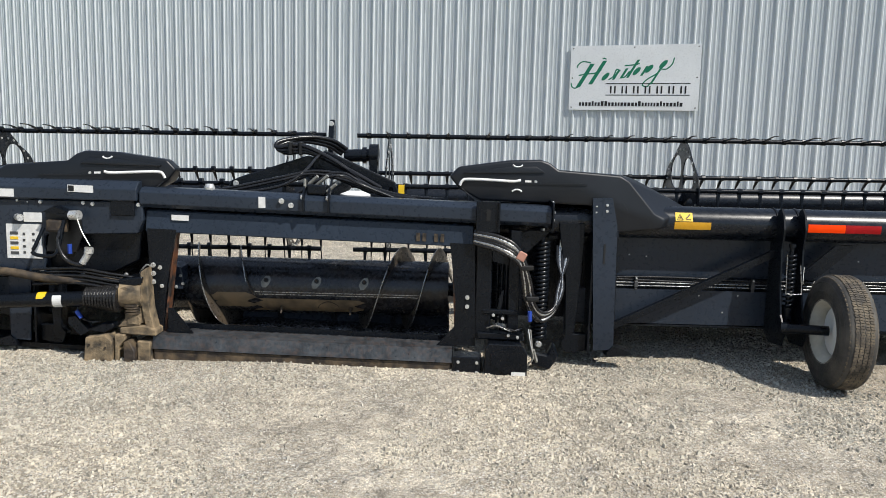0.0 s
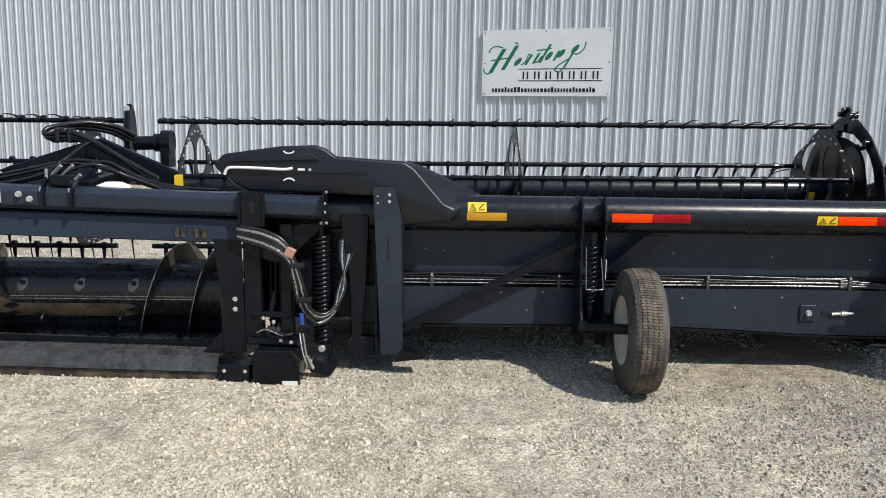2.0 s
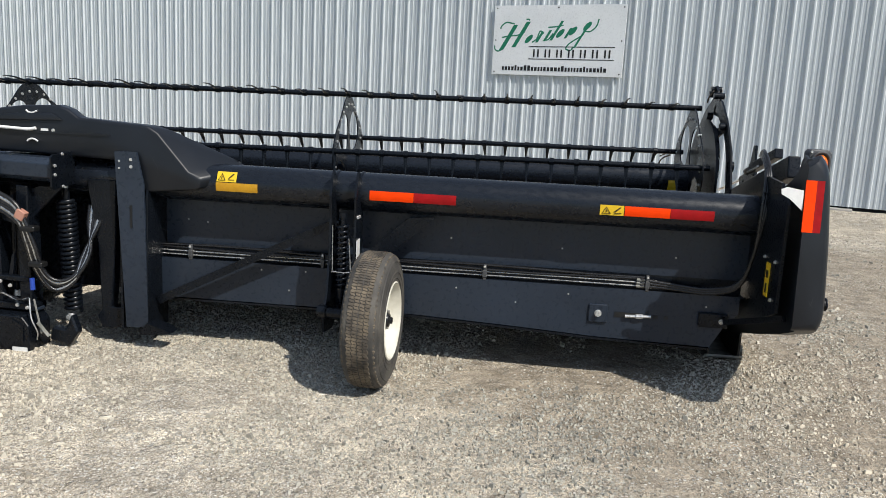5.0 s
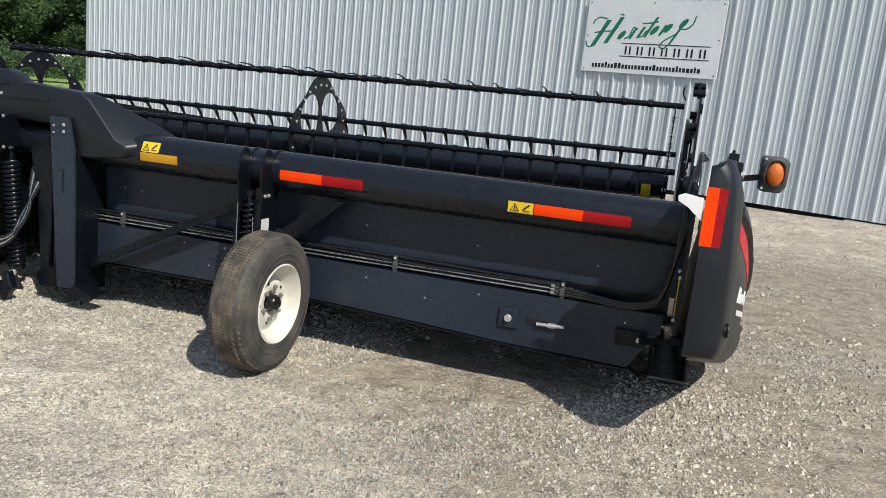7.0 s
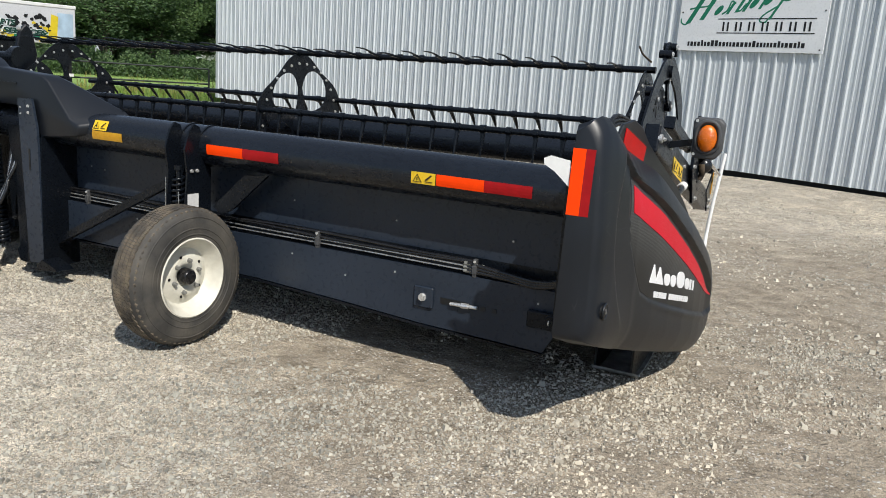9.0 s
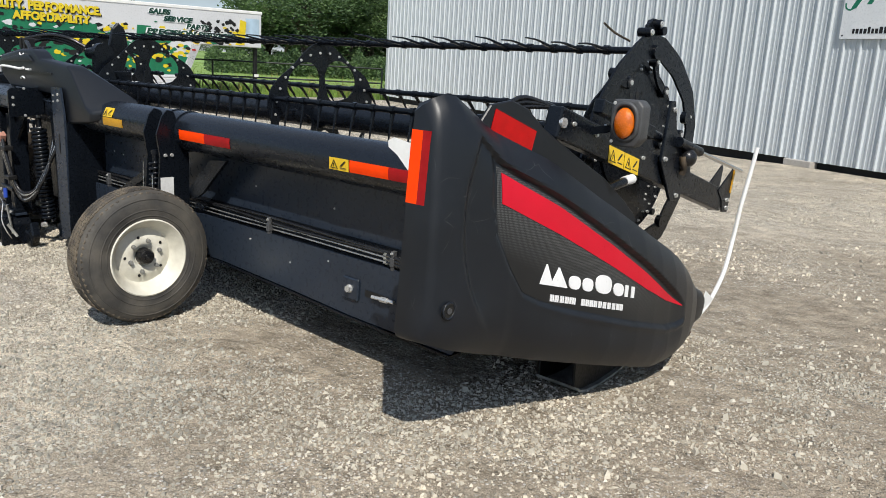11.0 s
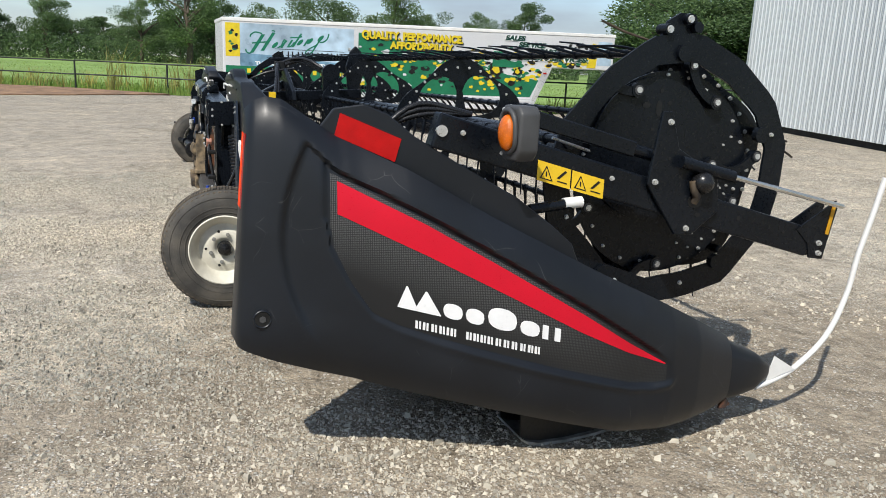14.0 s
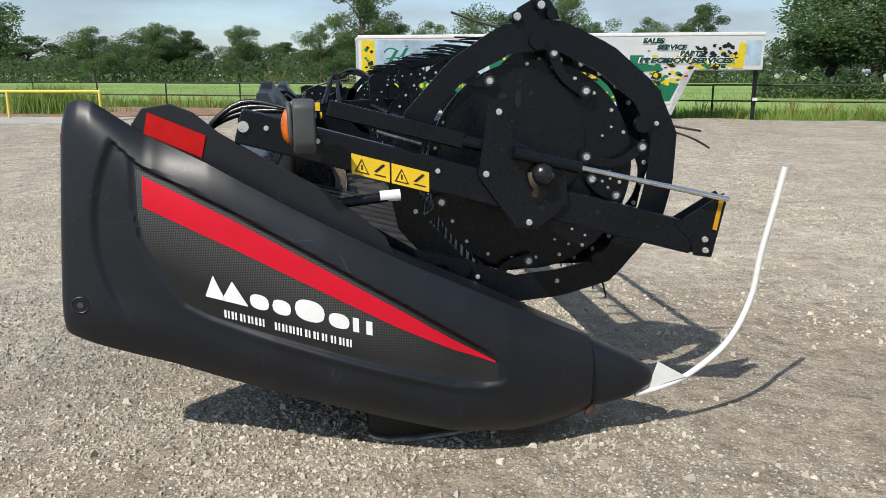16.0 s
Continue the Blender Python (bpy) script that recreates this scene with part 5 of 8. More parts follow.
def wing(front):
    """One half of the header; the other is its mirror image."""
    bm = B()
    cyl(bm, (0.1, 5.32, 0.99), (4.585, 5.32, 0.99), 0.112, n=40)
    tube = part("back_tube", bm, TUBEP, header, "thick black painted back tube", smooth=40)
    for x in (2.24, 2.38):
        bm = B()
        cyl(bm, (x - 0.006, 5.32, 0.99), (x + 0.006, 5.32, 0.99), 0.118, n=40)
        part("clamp_band", bm, PAINT, tube, smooth=40)
    for x0, x1, z0, z1, m, lab in ((1.545, 1.79, 0.955, 1.005, AMBERTAPE, "amber reflective tape"), (2.44, 2.69, 0.955, 1.01, ORANGE, "bright orange reflective tape"), (2.692, 2.93, 0.955, 1.01, REDTAPE, "dark red reflective tape"),
                                   (3.86, 4.105, 0.955, 1.01, ORANGE, "bright orange reflective tape"), (4.107, 4.34, 0.955, 1.01, REDTAPE, "dark red reflective tape")):
        part("reflective_tape", tape(B(), x0, x1, z0, z1), m, tube, lab)
    for x0, x1, z0 in ((1.55, 1.665, 1.01), (3.725, 3.855, 0.955)):
        b1, b2 = B(), B()
        def place(u, v, lift):
            return (u, 5.32 - math.sqrt((0.1165 + lift) ** 2 - (v - 0.99) ** 2), v)
        warn_label(b1, b2, x0, x1, z0, z0 + 0.056, place)
        part("label", b1, YELLOW, tube, "yellow warning pictogram label")
        pieces("pictogram", b2, INK, tube)
    # back sheets, upper and lower, with a shelf for the pipes between
    bm = B()
    prism(bm, [(0.9, 0.60), (4.60, 0.60), (4.60, 0.90), (0.9, 0.90)], "y", 5.40, 5.412)
    part("back_panel", bm, PANEL, header, "flat dark painted back sheet")
    bm = B()
    prism(bm, [(0.9, 0.28), (2.7, 0.28), (3.3, 0.255), (3.75, 0.23), (4.42, 0.215), (4.50, 0.36), (4.56, 0.42), (4.56, 0.52), (0.9, 0.52)], "y", 5.325, 5.337)
    low = part("back_panel", bm, PANEL, header, "flat dark painted lower back sheet")
    bm = B()
    prism(bm, [(5.337, 0.508), (5.337, 0.518), (5.399, 0.522), (5.401, 0.600), (5.411, 0.600), (5.411, 0.508)], "x", 0.9, 4.58)
    part("shelf", bm, PAINT, header)
    bm = B()
    lip = [(0.9, 0.276), (2.7, 0.276), (3.3, 0.251), (3.75, 0.226), (4.42, 0.211)]
    prism(bm, lip + [(x, z - 0.012) for x, z in lip[::-1]], "y", 5.315, 5.40)
    part("edge", bm, PAINT, low)
    # hydraulic pipes with clamps
    for k, (z, m) in enumerate(((0.597, HOSE), (0.580, HOSE), (0.563, STEELLINE), (0.541, STEELLINE))):
        bm = B()
        pts = [(1.15 + i * 0.32, 5.345 + 0.004 * math.sin(i * 1.7 + k), z + (0.007 * math.sin(i * 1.3 + k * 2) if k < 2 else 0.001 * math.sin(i))) for i in range(10)]
        sweep(bm, pts, 0.0048 if k > 1 else 0.008, 8, 3)
        part("pipe", bm, m, header, "steel hydraulic pipe" if k > 1 else "black hydraulic hose", smooth=60)
    for x in (1.34, 2.15, 3.11, 4.04):
        bm = B()
        box(bm, x - 0.010, x + 0.010, 5.322, 5.345, 0.515, 0.608)
        box(bm, x - 0.013, x + 0.013, 5.318, 5.345, 0.532, 0.575)
        bevel(bm, 0.003, 1)
        cl = part("pipe_clamp", bm, GREYPLASTIC, header, "dull dark pipe clamp")
        bolt(cl, (x, 5.322, 0.596), (0, -1, 0), 0.006, 0.008)
    for k in range(3 if front else 0):
        bm = B()
        sweep(bm, [(4.0, 5.335, 0.545 + k * 0.018), (4.2, 5.325, 0.54 + k * 0.012), (4.38, 5.30, 0.535 + k * 0.012), (4.52, 5.24, 0.60 + k * 0.01), (4.57, 5.20, 0.80), (4.58 + k * 0.012, 5.19, 1.05), (4.60 + k * 0.01, 5.25, 1.22), (4.62, 5.40, 1.30 + 0.02 * k), (4.66, 5.6, 1.31)], 0.011, 8, 5)
        part("hose", bm, HOSE, header, "black hydraulic hose", smooth=60)
        bm = B()
        cyl(bm, (3.98, 5.335, 0.543 + k * 0.018), (4.09, 5.332, 0.542 + k * 0.016), 0.010, n=8)
        part("fitting", bm, SCRAPED, header, smooth=40)
    # small bolts on the sheets
    for x, z in ((1.30, 0.75), (2.05, 0.49), (1.78, 0.485), (1.42, 0.74), (2.9, 0.74), (3.55, 0.72), (4.2, 0.71), (1.95, 0.37), (2.95, 0.46), (3.3, 0.40), (3.6, 0.47), (4.38, 0.45)):
        yy = 5.40 if z > 0.6 else 5.325
        bolt(header, (x, yy, z), (0, -1, 0), 0.0045, 0.005)
    # latch plate
    bm = B()
    box(bm, 3.72, 3.83, 5.312, 5.3245, 0.315, 0.425)
    bevel(bm, 0.006, 1)
    lt = part("latch_plate", bm, PANEL, header)
    bolt(lt, (3.775, 5.311, 0.372), (0, -1, 0), 0.017, 0.02)
    bm = B()
    box(bm, 3.87, 4.03, 5.3215, 5.3245, 0.355, 0.385)
    part("slot", bm, INK, lt)
    for x in (4.09, 4.15):
        bm = B()
        box(bm, x, x + 0.025, 5.3215, 5.3245, 0.36, 0.38)
        part("slot", bm, INK, lt)
    bm = B()
    cyl(bm, (3.93, 5.312, 0.366), (4.075, 5.312, 0.372), 0.009, n=8)
    cyl(bm, (3.99, 5.312, 0.368), (4.03, 5.312, 0.37), 0.014, n=8)
    part("latch_rod", bm, ZINC, lt, smooth=40)
    bm = B()
    box(bm, 4.34, 4.50, 5.29, 5.32, 0.34, 0.42)
    cyl(bm, (4.46, 5.285, 0.38), (4.46, 5.33, 0.38), 0.034, n=16)
    bevel(bm, 0.004, 1)
    part("hinge", bm, PAINT, header)
    bolt(header, (4.46, 5.284, 0.38), (0, -1, 0), 0.012, 0.012)
    bm = B()
    beam(bm, (4.47, 5.26, 0.385), (4.645, 4.84, 0.53), 0.02, 0.03)
    part("stay", bm, PAINT, header)
    # diagonal brace
    bm = B()
    beam(bm, (1.18, 5.25, 0.275), (2.26, 5.23, 0.82), 0.04, 0.045)
    part("brace", bm, PAINT, header)
    # moulded cover over the inner tube end
    bm = B()
    prism(bm, [(0.03, 1.27), (0.09, 1.335), (0.42, 1.385), (0.63, 1.395), (0.69, 1.375), (0.75, 1.33), (1.16, 1.305), (1.22, 1.27), (1.40, 1.06), (1.47, 1.02), (1.45, 0.955), (1.16, 0.925), (1.0, 0.96), (0.99, 1.10), (0.23, 1.12), (0.10, 1.19)], "y", 5.165, 5.40)
    for w in bm.verts:
        if w.co.x > 1.1 and w.co.y > 5.3:
            low = min(1.0, max(0.0, (1.31 - w.co.z) / 0.26))
            w.co.x += 0.02 + 0.20 * low
            w.co.z += 0.06 * low
        if w.co.y > 5.3 and w.co.z > 1.22:
            w.co.y = 5.27
    bevel(bm, 0.017, 3, 25)
    cover = part("cover", bm, PLASTIC, header, "black moulded plastic tube cover", smooth=40)
    bm = B()
    prism(bm, [(0.12, 1.30), (0.42, 1.345), (0.60, 1.35), (0.66, 1.31), (0.14, 1.29)], "y", 5.150, 5.166)
    bevel(bm, 0.006, 2, 25)
    part("panel_fold", bm, PLASTIC, cover, smooth=40)
    bm = B()
    box(bm, 0.40, 0.94, 5.158, 5.166, 1.232, 1.244)
    part("groove_rib", bm, PLASTIC, cover)
    bm = B()
    sweep(bm, [(0.10, 5.15, 1.215), (0.115, 5.148, 1.245), (0.15, 5.148, 1.257), (0.30, 5.148, 1.255), (0.45, 5.15, 1.250), (0.50, 5.155, 1.258)], 0.0095, 8, 4)
    part("handle", bm, WHITE, cover, "white bent handle rod", smooth=60)
    for zc, sg in ((1.345, 1), (1.195, -1)):
        bm = B()
        sweep(bm, [(0.445, 5.157, zc + 0.012 * sg), (0.465, 5.155, zc), (0.49, 5.155, zc), (0.51, 5.157, zc + 0.012 * sg)], 0.0055, 6, 4)
        part("grip_mark", bm, WHITE, cover, "white curved mark", smooth=60)
    bm = B()
    box(bm, 0.53, 0.57, 5.155, 5.166, 1.245, 1.258)
    part("catch", bm, WHITE, cover)
    bolt(cover, (0.60, 5.165, 1.25), (0, -1, 0), 0.008, 0.008)
    bm = B()
    beam(bm, (0.12, 5.17, 1.20), (0.24, 5.19, 1.10), 0.01, 0.02)
    part("stay", bm, GREYPLASTIC, cover)
    # frame legs beside the centre
    bm = B()
    prism(bm, [(1.03, 0.125), (1.163, 0.135), (1.148, 0.97), (1.108, 1.156), (0.978, 1.153), (0.99, 0.9)], "y", 5.135, 5.15)
    leg = part("frame_leg", bm, PANEL, header, "black folded steel frame leg")
    bm = B()
    prism(bm, [(5.135, 0.09), (5.40, 0.10), (5.40, 0.94), (5.16, 0.94), (5.151, 0.9)], "x", 1.151, 1.164)
    part("flange", bm, PAINT, leg)
    bm = B()
    prism(bm, [(5.151, 0.11), (5.40, 0.10), (5.40, 0.92), (5.151, 0.92)], "x", 0.992, 1.005)
    part("flange", bm, PAINT, leg)
    bm = B()
    prism(bm, [(1.12, 0.085), (1.30, 0.105), (1.27, 0.125), (1.16, 0.16), (1.12, 0.12)], "y", 5.12, 5.24)
    part("foot", bm, PAINT, leg)
    for z in (1.08, 1.04):
        bolt(leg, (1.005, 5.135, z + 0.02), (0, -1, 0), 0.005, 0.006)
        bolt(leg, (1.075, 5.135, z + 0.03), (0, -1, 0), 0.008, 0.007)
    bm = B()
    box(bm, 1.065, 1.078, 5.132, 5.1355, 0.72, 0.85)
    part("slot", bm, INK, leg)
    bm = B()
    prism(bm, [(0.77, 0.98), (0.95, 0.98), (0.94, 0.62), (0.905, 0.22), (0.99, 0.22), (0.99, 0.11), (0.90, 0.085), (0.84, 0.09), (0.815, 0.16), (0.845, 0.2), (0.83, 0.6)], "y", 5.20, 5.28)
    bevel(bm, 0.005, 1)
    part("hook_leg", bm, PAINT, header, "black hooked support leg")
    bm = B()
    box(bm, 0.72, 1.0, 5.30, 5.42, 0.86, 1.10)
    part("bracket", bm, PAINT, header)
    bm = B()
    box(bm, 0.15, 1.0, 5.38, 5.41, 0.30, 0.95)
    part("inner_sheet", bm, PAINT, header)
    # end side sheet; the far end is a bare plate without a shield
    if front:
        bm = B()
        prism(bm, [(4.86, 0.55), (5.2, 0.42), (6.2, 0.16), (6.7, 0.15), (6.7, 0.38), (6.0, 0.78), (5.5, 1.08), (5.3, 1.22), (5.0, 1.20), (4.86, 1.1)], "x", 4.60, 4.616)
        part("side_sheet", bm, PAINT, header)
        bm = B()
        prism(bm, [(4.97, 1.20), (5.06, 1.325), (5.16, 1.342), (5.24, 1.312), (5.33, 1.240), (5.51, 1.136), (5.70, 1.034), (5.84, 0.930), (5.915, 0.865), (5.945, 0.795), (5.90, 0.80)], "x", 4.735, 4.75)
        bevel(bm, 0.004, 1)
        def flare(q):
            for w in q.verts:
                w.co.x += 0.20 * (w.co.y - 5.06)
        flare(bm)
        up = part("upper_sheet", bm, PLASTIC, header, "black upper end sheet")
        bm = B()
        prism(bm, [(5.08, 1.311), (5.062, 1.235), (5.265, 1.15), (5.285, 1.23)], "x", 4.751, 4.7545)
        flare(bm)
        part("reflector", bm, REDREF, up, "bright red reflector strip")
        end_shield(front)
        bm = B()
        box(bm, 4.596, 4.5995, 5.0, 5.06, 0.60, 0.78)
        lab = part("label", bm, YELLOW, header, "upright yellow warning label")
        bm = B()
        box(bm, 4.594, 4.5965, 5.015, 5.045, 0.70, 0.74)
        box(bm, 4.594, 4.5965, 5.02, 5.04, 0.62, 0.67)
        pieces("pictogram", bm, INK, lab)
        for y, z in ((4.93, 0.80), (4.94, 0.60), (5.1, 0.80)):
            bolt(header, (4.599, y, z), (-1, 0, 0), 0.008, 0.01)
    else:
        bm = B()
        prism(bm, [(5.19, 0.42), (5.19, 1.37), (5.28, 1.40), (6.10, 1.34), (6.45, 1.05), (6.70, 0.45), (6.70, 0.15), (6.20, 0.16)], "x", 4.60, 4.616)
        bare = part("side_sheet", bm, PAINT, header, "bare black side plate with zinc bolts")
        for y, z in ((5.38, 1.26), (5.47, 1.12), (5.52, 1.25), (5.60, 1.02), (5.66, 1.20), (5.42, 0.98), (5.80, 1.24), (5.86, 1.08)):
            bolt(bare, (4.599, y, z), (-1, 0, 0), 0.010, 0.012)
        bm = B()
        box(bm, 4.595, 4.5985, 5.50, 5.54, 0.82, 0.98)
        part("label", bm, YELLOW, bare, "upright yellow warning label")
        bm = B()
        box(bm, 4.595, 4.5985, 5.37, 5.44, 0.84, 0.93)
        part("label", bm, PAPER, bare, "grey printed label")
    # white keeper plate at the tube's end
    bm = B()
    prism(bm, [(4.530, 1.185), (4.556, 1.197), (4.634, 1.185), (4.638, 1.086), (4.575, 1.140), (4.533, 1.162)], "y", 4.770, 4.776)
    if front:
        part("keeper_plate", bm, WHITE, header, "white three-cornered keeper plate")
    else:
        bm.free()
    # deck, draper and cutterbar
    bm = B()
    prism(bm, [(5.42, 0.50), (5.42, 0.46), (6.62, 0.155), (6.62, 0.20)], "x", 0.35, 4.59)
    belt = part("draper_belt", bm, CLOTH, header, "black ribbed draper canvas")
    for i in range(16):
        x = 0.5 + i * 0.26
        inst("slat", shared("slat", lambda b: beam(b, (0, 5.46, 0.497), (0, 6.6, 0.212), 0.02, 0.015), CLOTH), Matrix.Translation((x, 0, 0)), belt)
    bm = B()
    beam(bm, (XC, 6.66, 0.16), (4.62, 6.66, 0.16), 0.12, 0.05)
    bar = part("cutterbar", bm, PAINT, header)
    for i in range(70):
        x = XC + 0.04 + i * 0.0762
        inst("guard", shared("guard", lambda b: cyl(b, (0, 0, 0), (0, 0.13, -0.015), 0.013, 0.004, n=8), PAINT), Matrix.Translation((x, 6.70, 0.16)), bar)
    # skid shoe under the end
    bm = B()
    for xa in (4.545, 4.738):
        prism(bm, [(5.842, 0.20), (5.850, 0.015), (5.92, -0.010), (6.05, -0.012), (6.28, 0.014), (6.44, 0.06), (6.5, 0.13), (6.3, 0.20)], "x", xa, xa + 0.012)
    part("skid_shoe", bm, INK, header, "black skid shoe resting on the gravel")
    bm = B()
    sole = [(5.846, 0.012), (5.875, -0.006), (5.93, -0.018), (6.05, -0.020), (6.18, -0.008), (6.29, 0.008), (6.38, 0.034), (6.46, 0.07), (6.53, 0.13)]
    prism(bm, sole + [(y - 0.002, z + 0.013) for y, z in sole[::-1]], "x", 4.535, 4.772)
    part("skid_plate", bm, SCRAPED, header, "scraped grey skid sole curving up at the front", smooth=40)
    # reel
    reel(-0.72, 4.52, (-0.47, 2.0, 4.47), True)
    reel_end(front)
    reel_arm(front)
    marker_lamp()


wing(True)
gauge_wheel()
FLIP, DROOP, TRAIL = True, 0.025, 0.032
wing(False)
DROOP, TRAIL = 0.0, 0.0
gauge_wheel()
FLIP = False

# bent rods standing out past the cam ring, and a small cable on the arm
for pts in ([(4.42, 7.05, 1.25), (4.41, 7.20, 1.228), (4.40, 7.366, 1.20)], [(4.42, 7.05, 1.225), (4.41, 7.22, 1.20), (4.40, 7.328, 1.168), (4.40, 7.412, 1.124)], [(4.52, 6.45, 1.62), (4.50, 6.33, 1.652), (4.50, 6.22, 1.688)]):
    bm = B()
    sweep(bm, pts, 0.0055, 6, 4)
    part("rod", bm, RUSTY, header, "rusty bent rod", smooth=60)
bm = B()
sweep(bm, [(4.74, 5.90, 1.235), (4.74, 5.94, 1.222), (4.74, 6.0, 1.205), (4.73, 6.07, 1.185)], 0.006, 8, 5)
part("cable", bm, ZINC, header, "pale crimped cable on the arm", smooth=60)
# white crop divider rod on the near end
bm = B()
sweep(bm, [(4.86, 6.93, 0.165), (4.85, 7.04, 0.185), (4.84, 7.17, 0.232), (4.83, 7.33, 0.355), (4.82, 7.425, 0.53), (4.83, 7.45, 0.735), (4.845, 7.48, 0.92), (4.858, 7.503, 1.088)], 0.0125, 10, 5)
rod = part("divider_rod", bm, WHITE, header, "bent white plastic divider rod", smooth=60)
bm = B()
prism(bm, [(6.985, 0.178), (7.07, 0.208), (7.15, 0.228), (7.025, 0.30)], "x", 4.852, 4.858)
part("gusset", bm, WHITE, rod, "white three-cornered gusset")

# ---- float module between the header and the tractor unit ----
module = thing("float_module", (-0.7, 5.0, 0), "black steel float module with auger opening, rusty in places", "header adapter")


def lean(bm):
    """The module stands a little low on one side."""
    for v in bm.verts:
        v.co.z -= 0.023 * (v.co.x + 0.6)
    return bm


def mpart(name, bm, material, parent=None, label="", smooth=None):
    return part(name, lean(bm), material, parent or module, label, smooth)


def mbolt(x, y, z, axis=(0, -1, 0), r=0.012, h=0.012, parent=None):
    return bolt(parent or module, (x, y, z - 0.023 * (x + 0.6)), axis, r, h)


bm = B()
prism(bm, [(4.93, 1.03), (4.96, 1.005), (5.08, 1.005), (5.11, 1.03), (5.11, 1.11), (5.08, 1.135), (4.98, 1.135), (4.93, 1.105)], "x", -1.92, 0.69)
top = mpart("top_beam", bevel(bm, 0.006, 2), PANEL, None, "heavy black top beam")
bm = B()
prism(bm, [(4.895, 0.985), (4.91, 0.97), (5.12, 0.985), (5.13, 1.0), (5.13, 1.155), (5.115, 1.17), (4.91, 1.16), (4.895, 1.145)], "x", 0.69, 0.70)
mpart("end_plate", bm, PAINT, top)
for y, z in ((4.925, 1.05), (4.925, 1.10), (5.0, 1.16), (5.0, 0.98)):
    mbolt(0.70, y, z, (1, 0, 0), 0.008, 0.008, top)
bm = B()
box(bm, 0.215, 0.355, 4.918, 4.93, 0.955, 1.15)
box(bm, 0.21, 0.222, 4.90, 4.93, 0.955, 1.15)
box(bm, 0.348, 0.36, 4.90, 4.93, 0.955, 1.15)
mpart("collar", bevel(bm, 0.003, 1), PAINT, top)
bm = B()
box(bm, 0.275, 0.30, 4.915, 4.919, 1.03, 1.10)
mpart("slot", bm, INK, top)
bm = B()
prism(bm, [(4.965, 0.848), (5.10, 0.848), (5.12, 0.995), (5.03, 1.0), (4.99, 0.985)], "x", -1.90, 0.20)
low = mpart("lower_beam", bevel(bm, 0.006, 1), PANEL, None, "black lower beam with a worn stencil")
for x in (-0.155, -0.115, -0.04, 0.0):
    bm = B()
    box(bm, x - 0.012, x + 0.012, 4.962, 4.9665, 0.872, 0.925)
    mpart("stencil", bm, RUSTY, low, "rubbed brown stencil mark")
bm = B()
box(bm, -1.73, -1.62, 4.966, 4.9705, 0.93, 0.965)
mpart("label", bm, PAPER, low, "torn white label")
bm = B()
box(bm, -1.165, -1.122, 4.9255, 4.9295, 1.040, 1.11)
mpart("label", bm, PAPER, top, "small white upright label")
bm = B()
box(bm, -2.36, -2.20, 4.9105, 4.914, 1.085, 1.13)
mpart("label", bm, PAPER, None, "white label with a code block")
bm = B()
box(bm, -2.355, -2.32, 4.9085, 4.911, 1.09, 1.125)
mpart("code_block", bm, INK)
for x, z in ((-1.02, 1.09), (-0.96, 1.065)):
    mbolt(x, 4.928, z, (0, -1, 0), 0.015, 0.02, top)
# uprights of the opening
for poly, nm in (([(-1.89, 0.87), (-1.70, 0.87), (-1.762, 0.55), (-1.785, 0.37), (-1.80, 0.18), (-1.855, 0.18), (-1.87, 0.5)], "upright"), ([(0.05, 0.87), (0.21, 0.87), (0.23, 0.20), (0.09, 0.20), (0.095, 0.5)], "upright")):
    bm = B()
    prism(bm, poly, "y", 4.965, 4.985)
    mpart(nm, bm, PAINT)
for x0, x1 in ((-1.705, -1.79), (0.062, 0.098)):
    bm = B()
    sd = 0.012 if x0 > 0 else -0.012
    vs = [bm.verts.new(p) for p in ((x0, 4.985, 0.865), (x0, 5.06, 0.865), (x1, 5.06, 0.19), (x1, 4.985, 0.19))]
    ws = [bm.verts.new((w.co.x + sd, w.co.y, w.co.z)) for w in vs]
    bm.faces.new(vs)
    bm.faces.new(ws[::-1])
    for k in range(4):
        bm.faces.new((vs[k], ws[k], ws[(k + 1) % 4], vs[(k + 1) % 4]))
    bmesh.ops.recalc_face_normals(bm, faces=bm.faces)
    mpart("flange", bm, RUSTSTREAK, None, "rust-streaked inner flange of the opening")
for poly in ([(-1.76, 0.20), (-1.60, 0.20), (-1.73, 0.36), (-1.76, 0.36)], [(0.095, 0.20), (-0.02, 0.20), (0.085, 0.32), (0.095, 0.32)]):
    bm = B()
    prism(bm, poly, "y", 4.95, 4.962)
    mpart("gusset", bm, PAINT)
bm = B()
prism(bm, [(4.875, 0.105), (4.90, 0.19), (5.04, 0.205), (5.04, 0.19), (4.915, 0.175), (4.89, 0.105)], "x", -1.84, 0.08)
mpart("bottom_beam", bm, WORN, None, "scratched bottom beam with rust spots")
bm = B()
box(bm, -1.84, 0.08, 4.89, 5.03, 0.012, 0.104)
mpart("skid_beam", bevel(bm, 0.008, 1), RUSTY, None, "muddy lower skid beam")
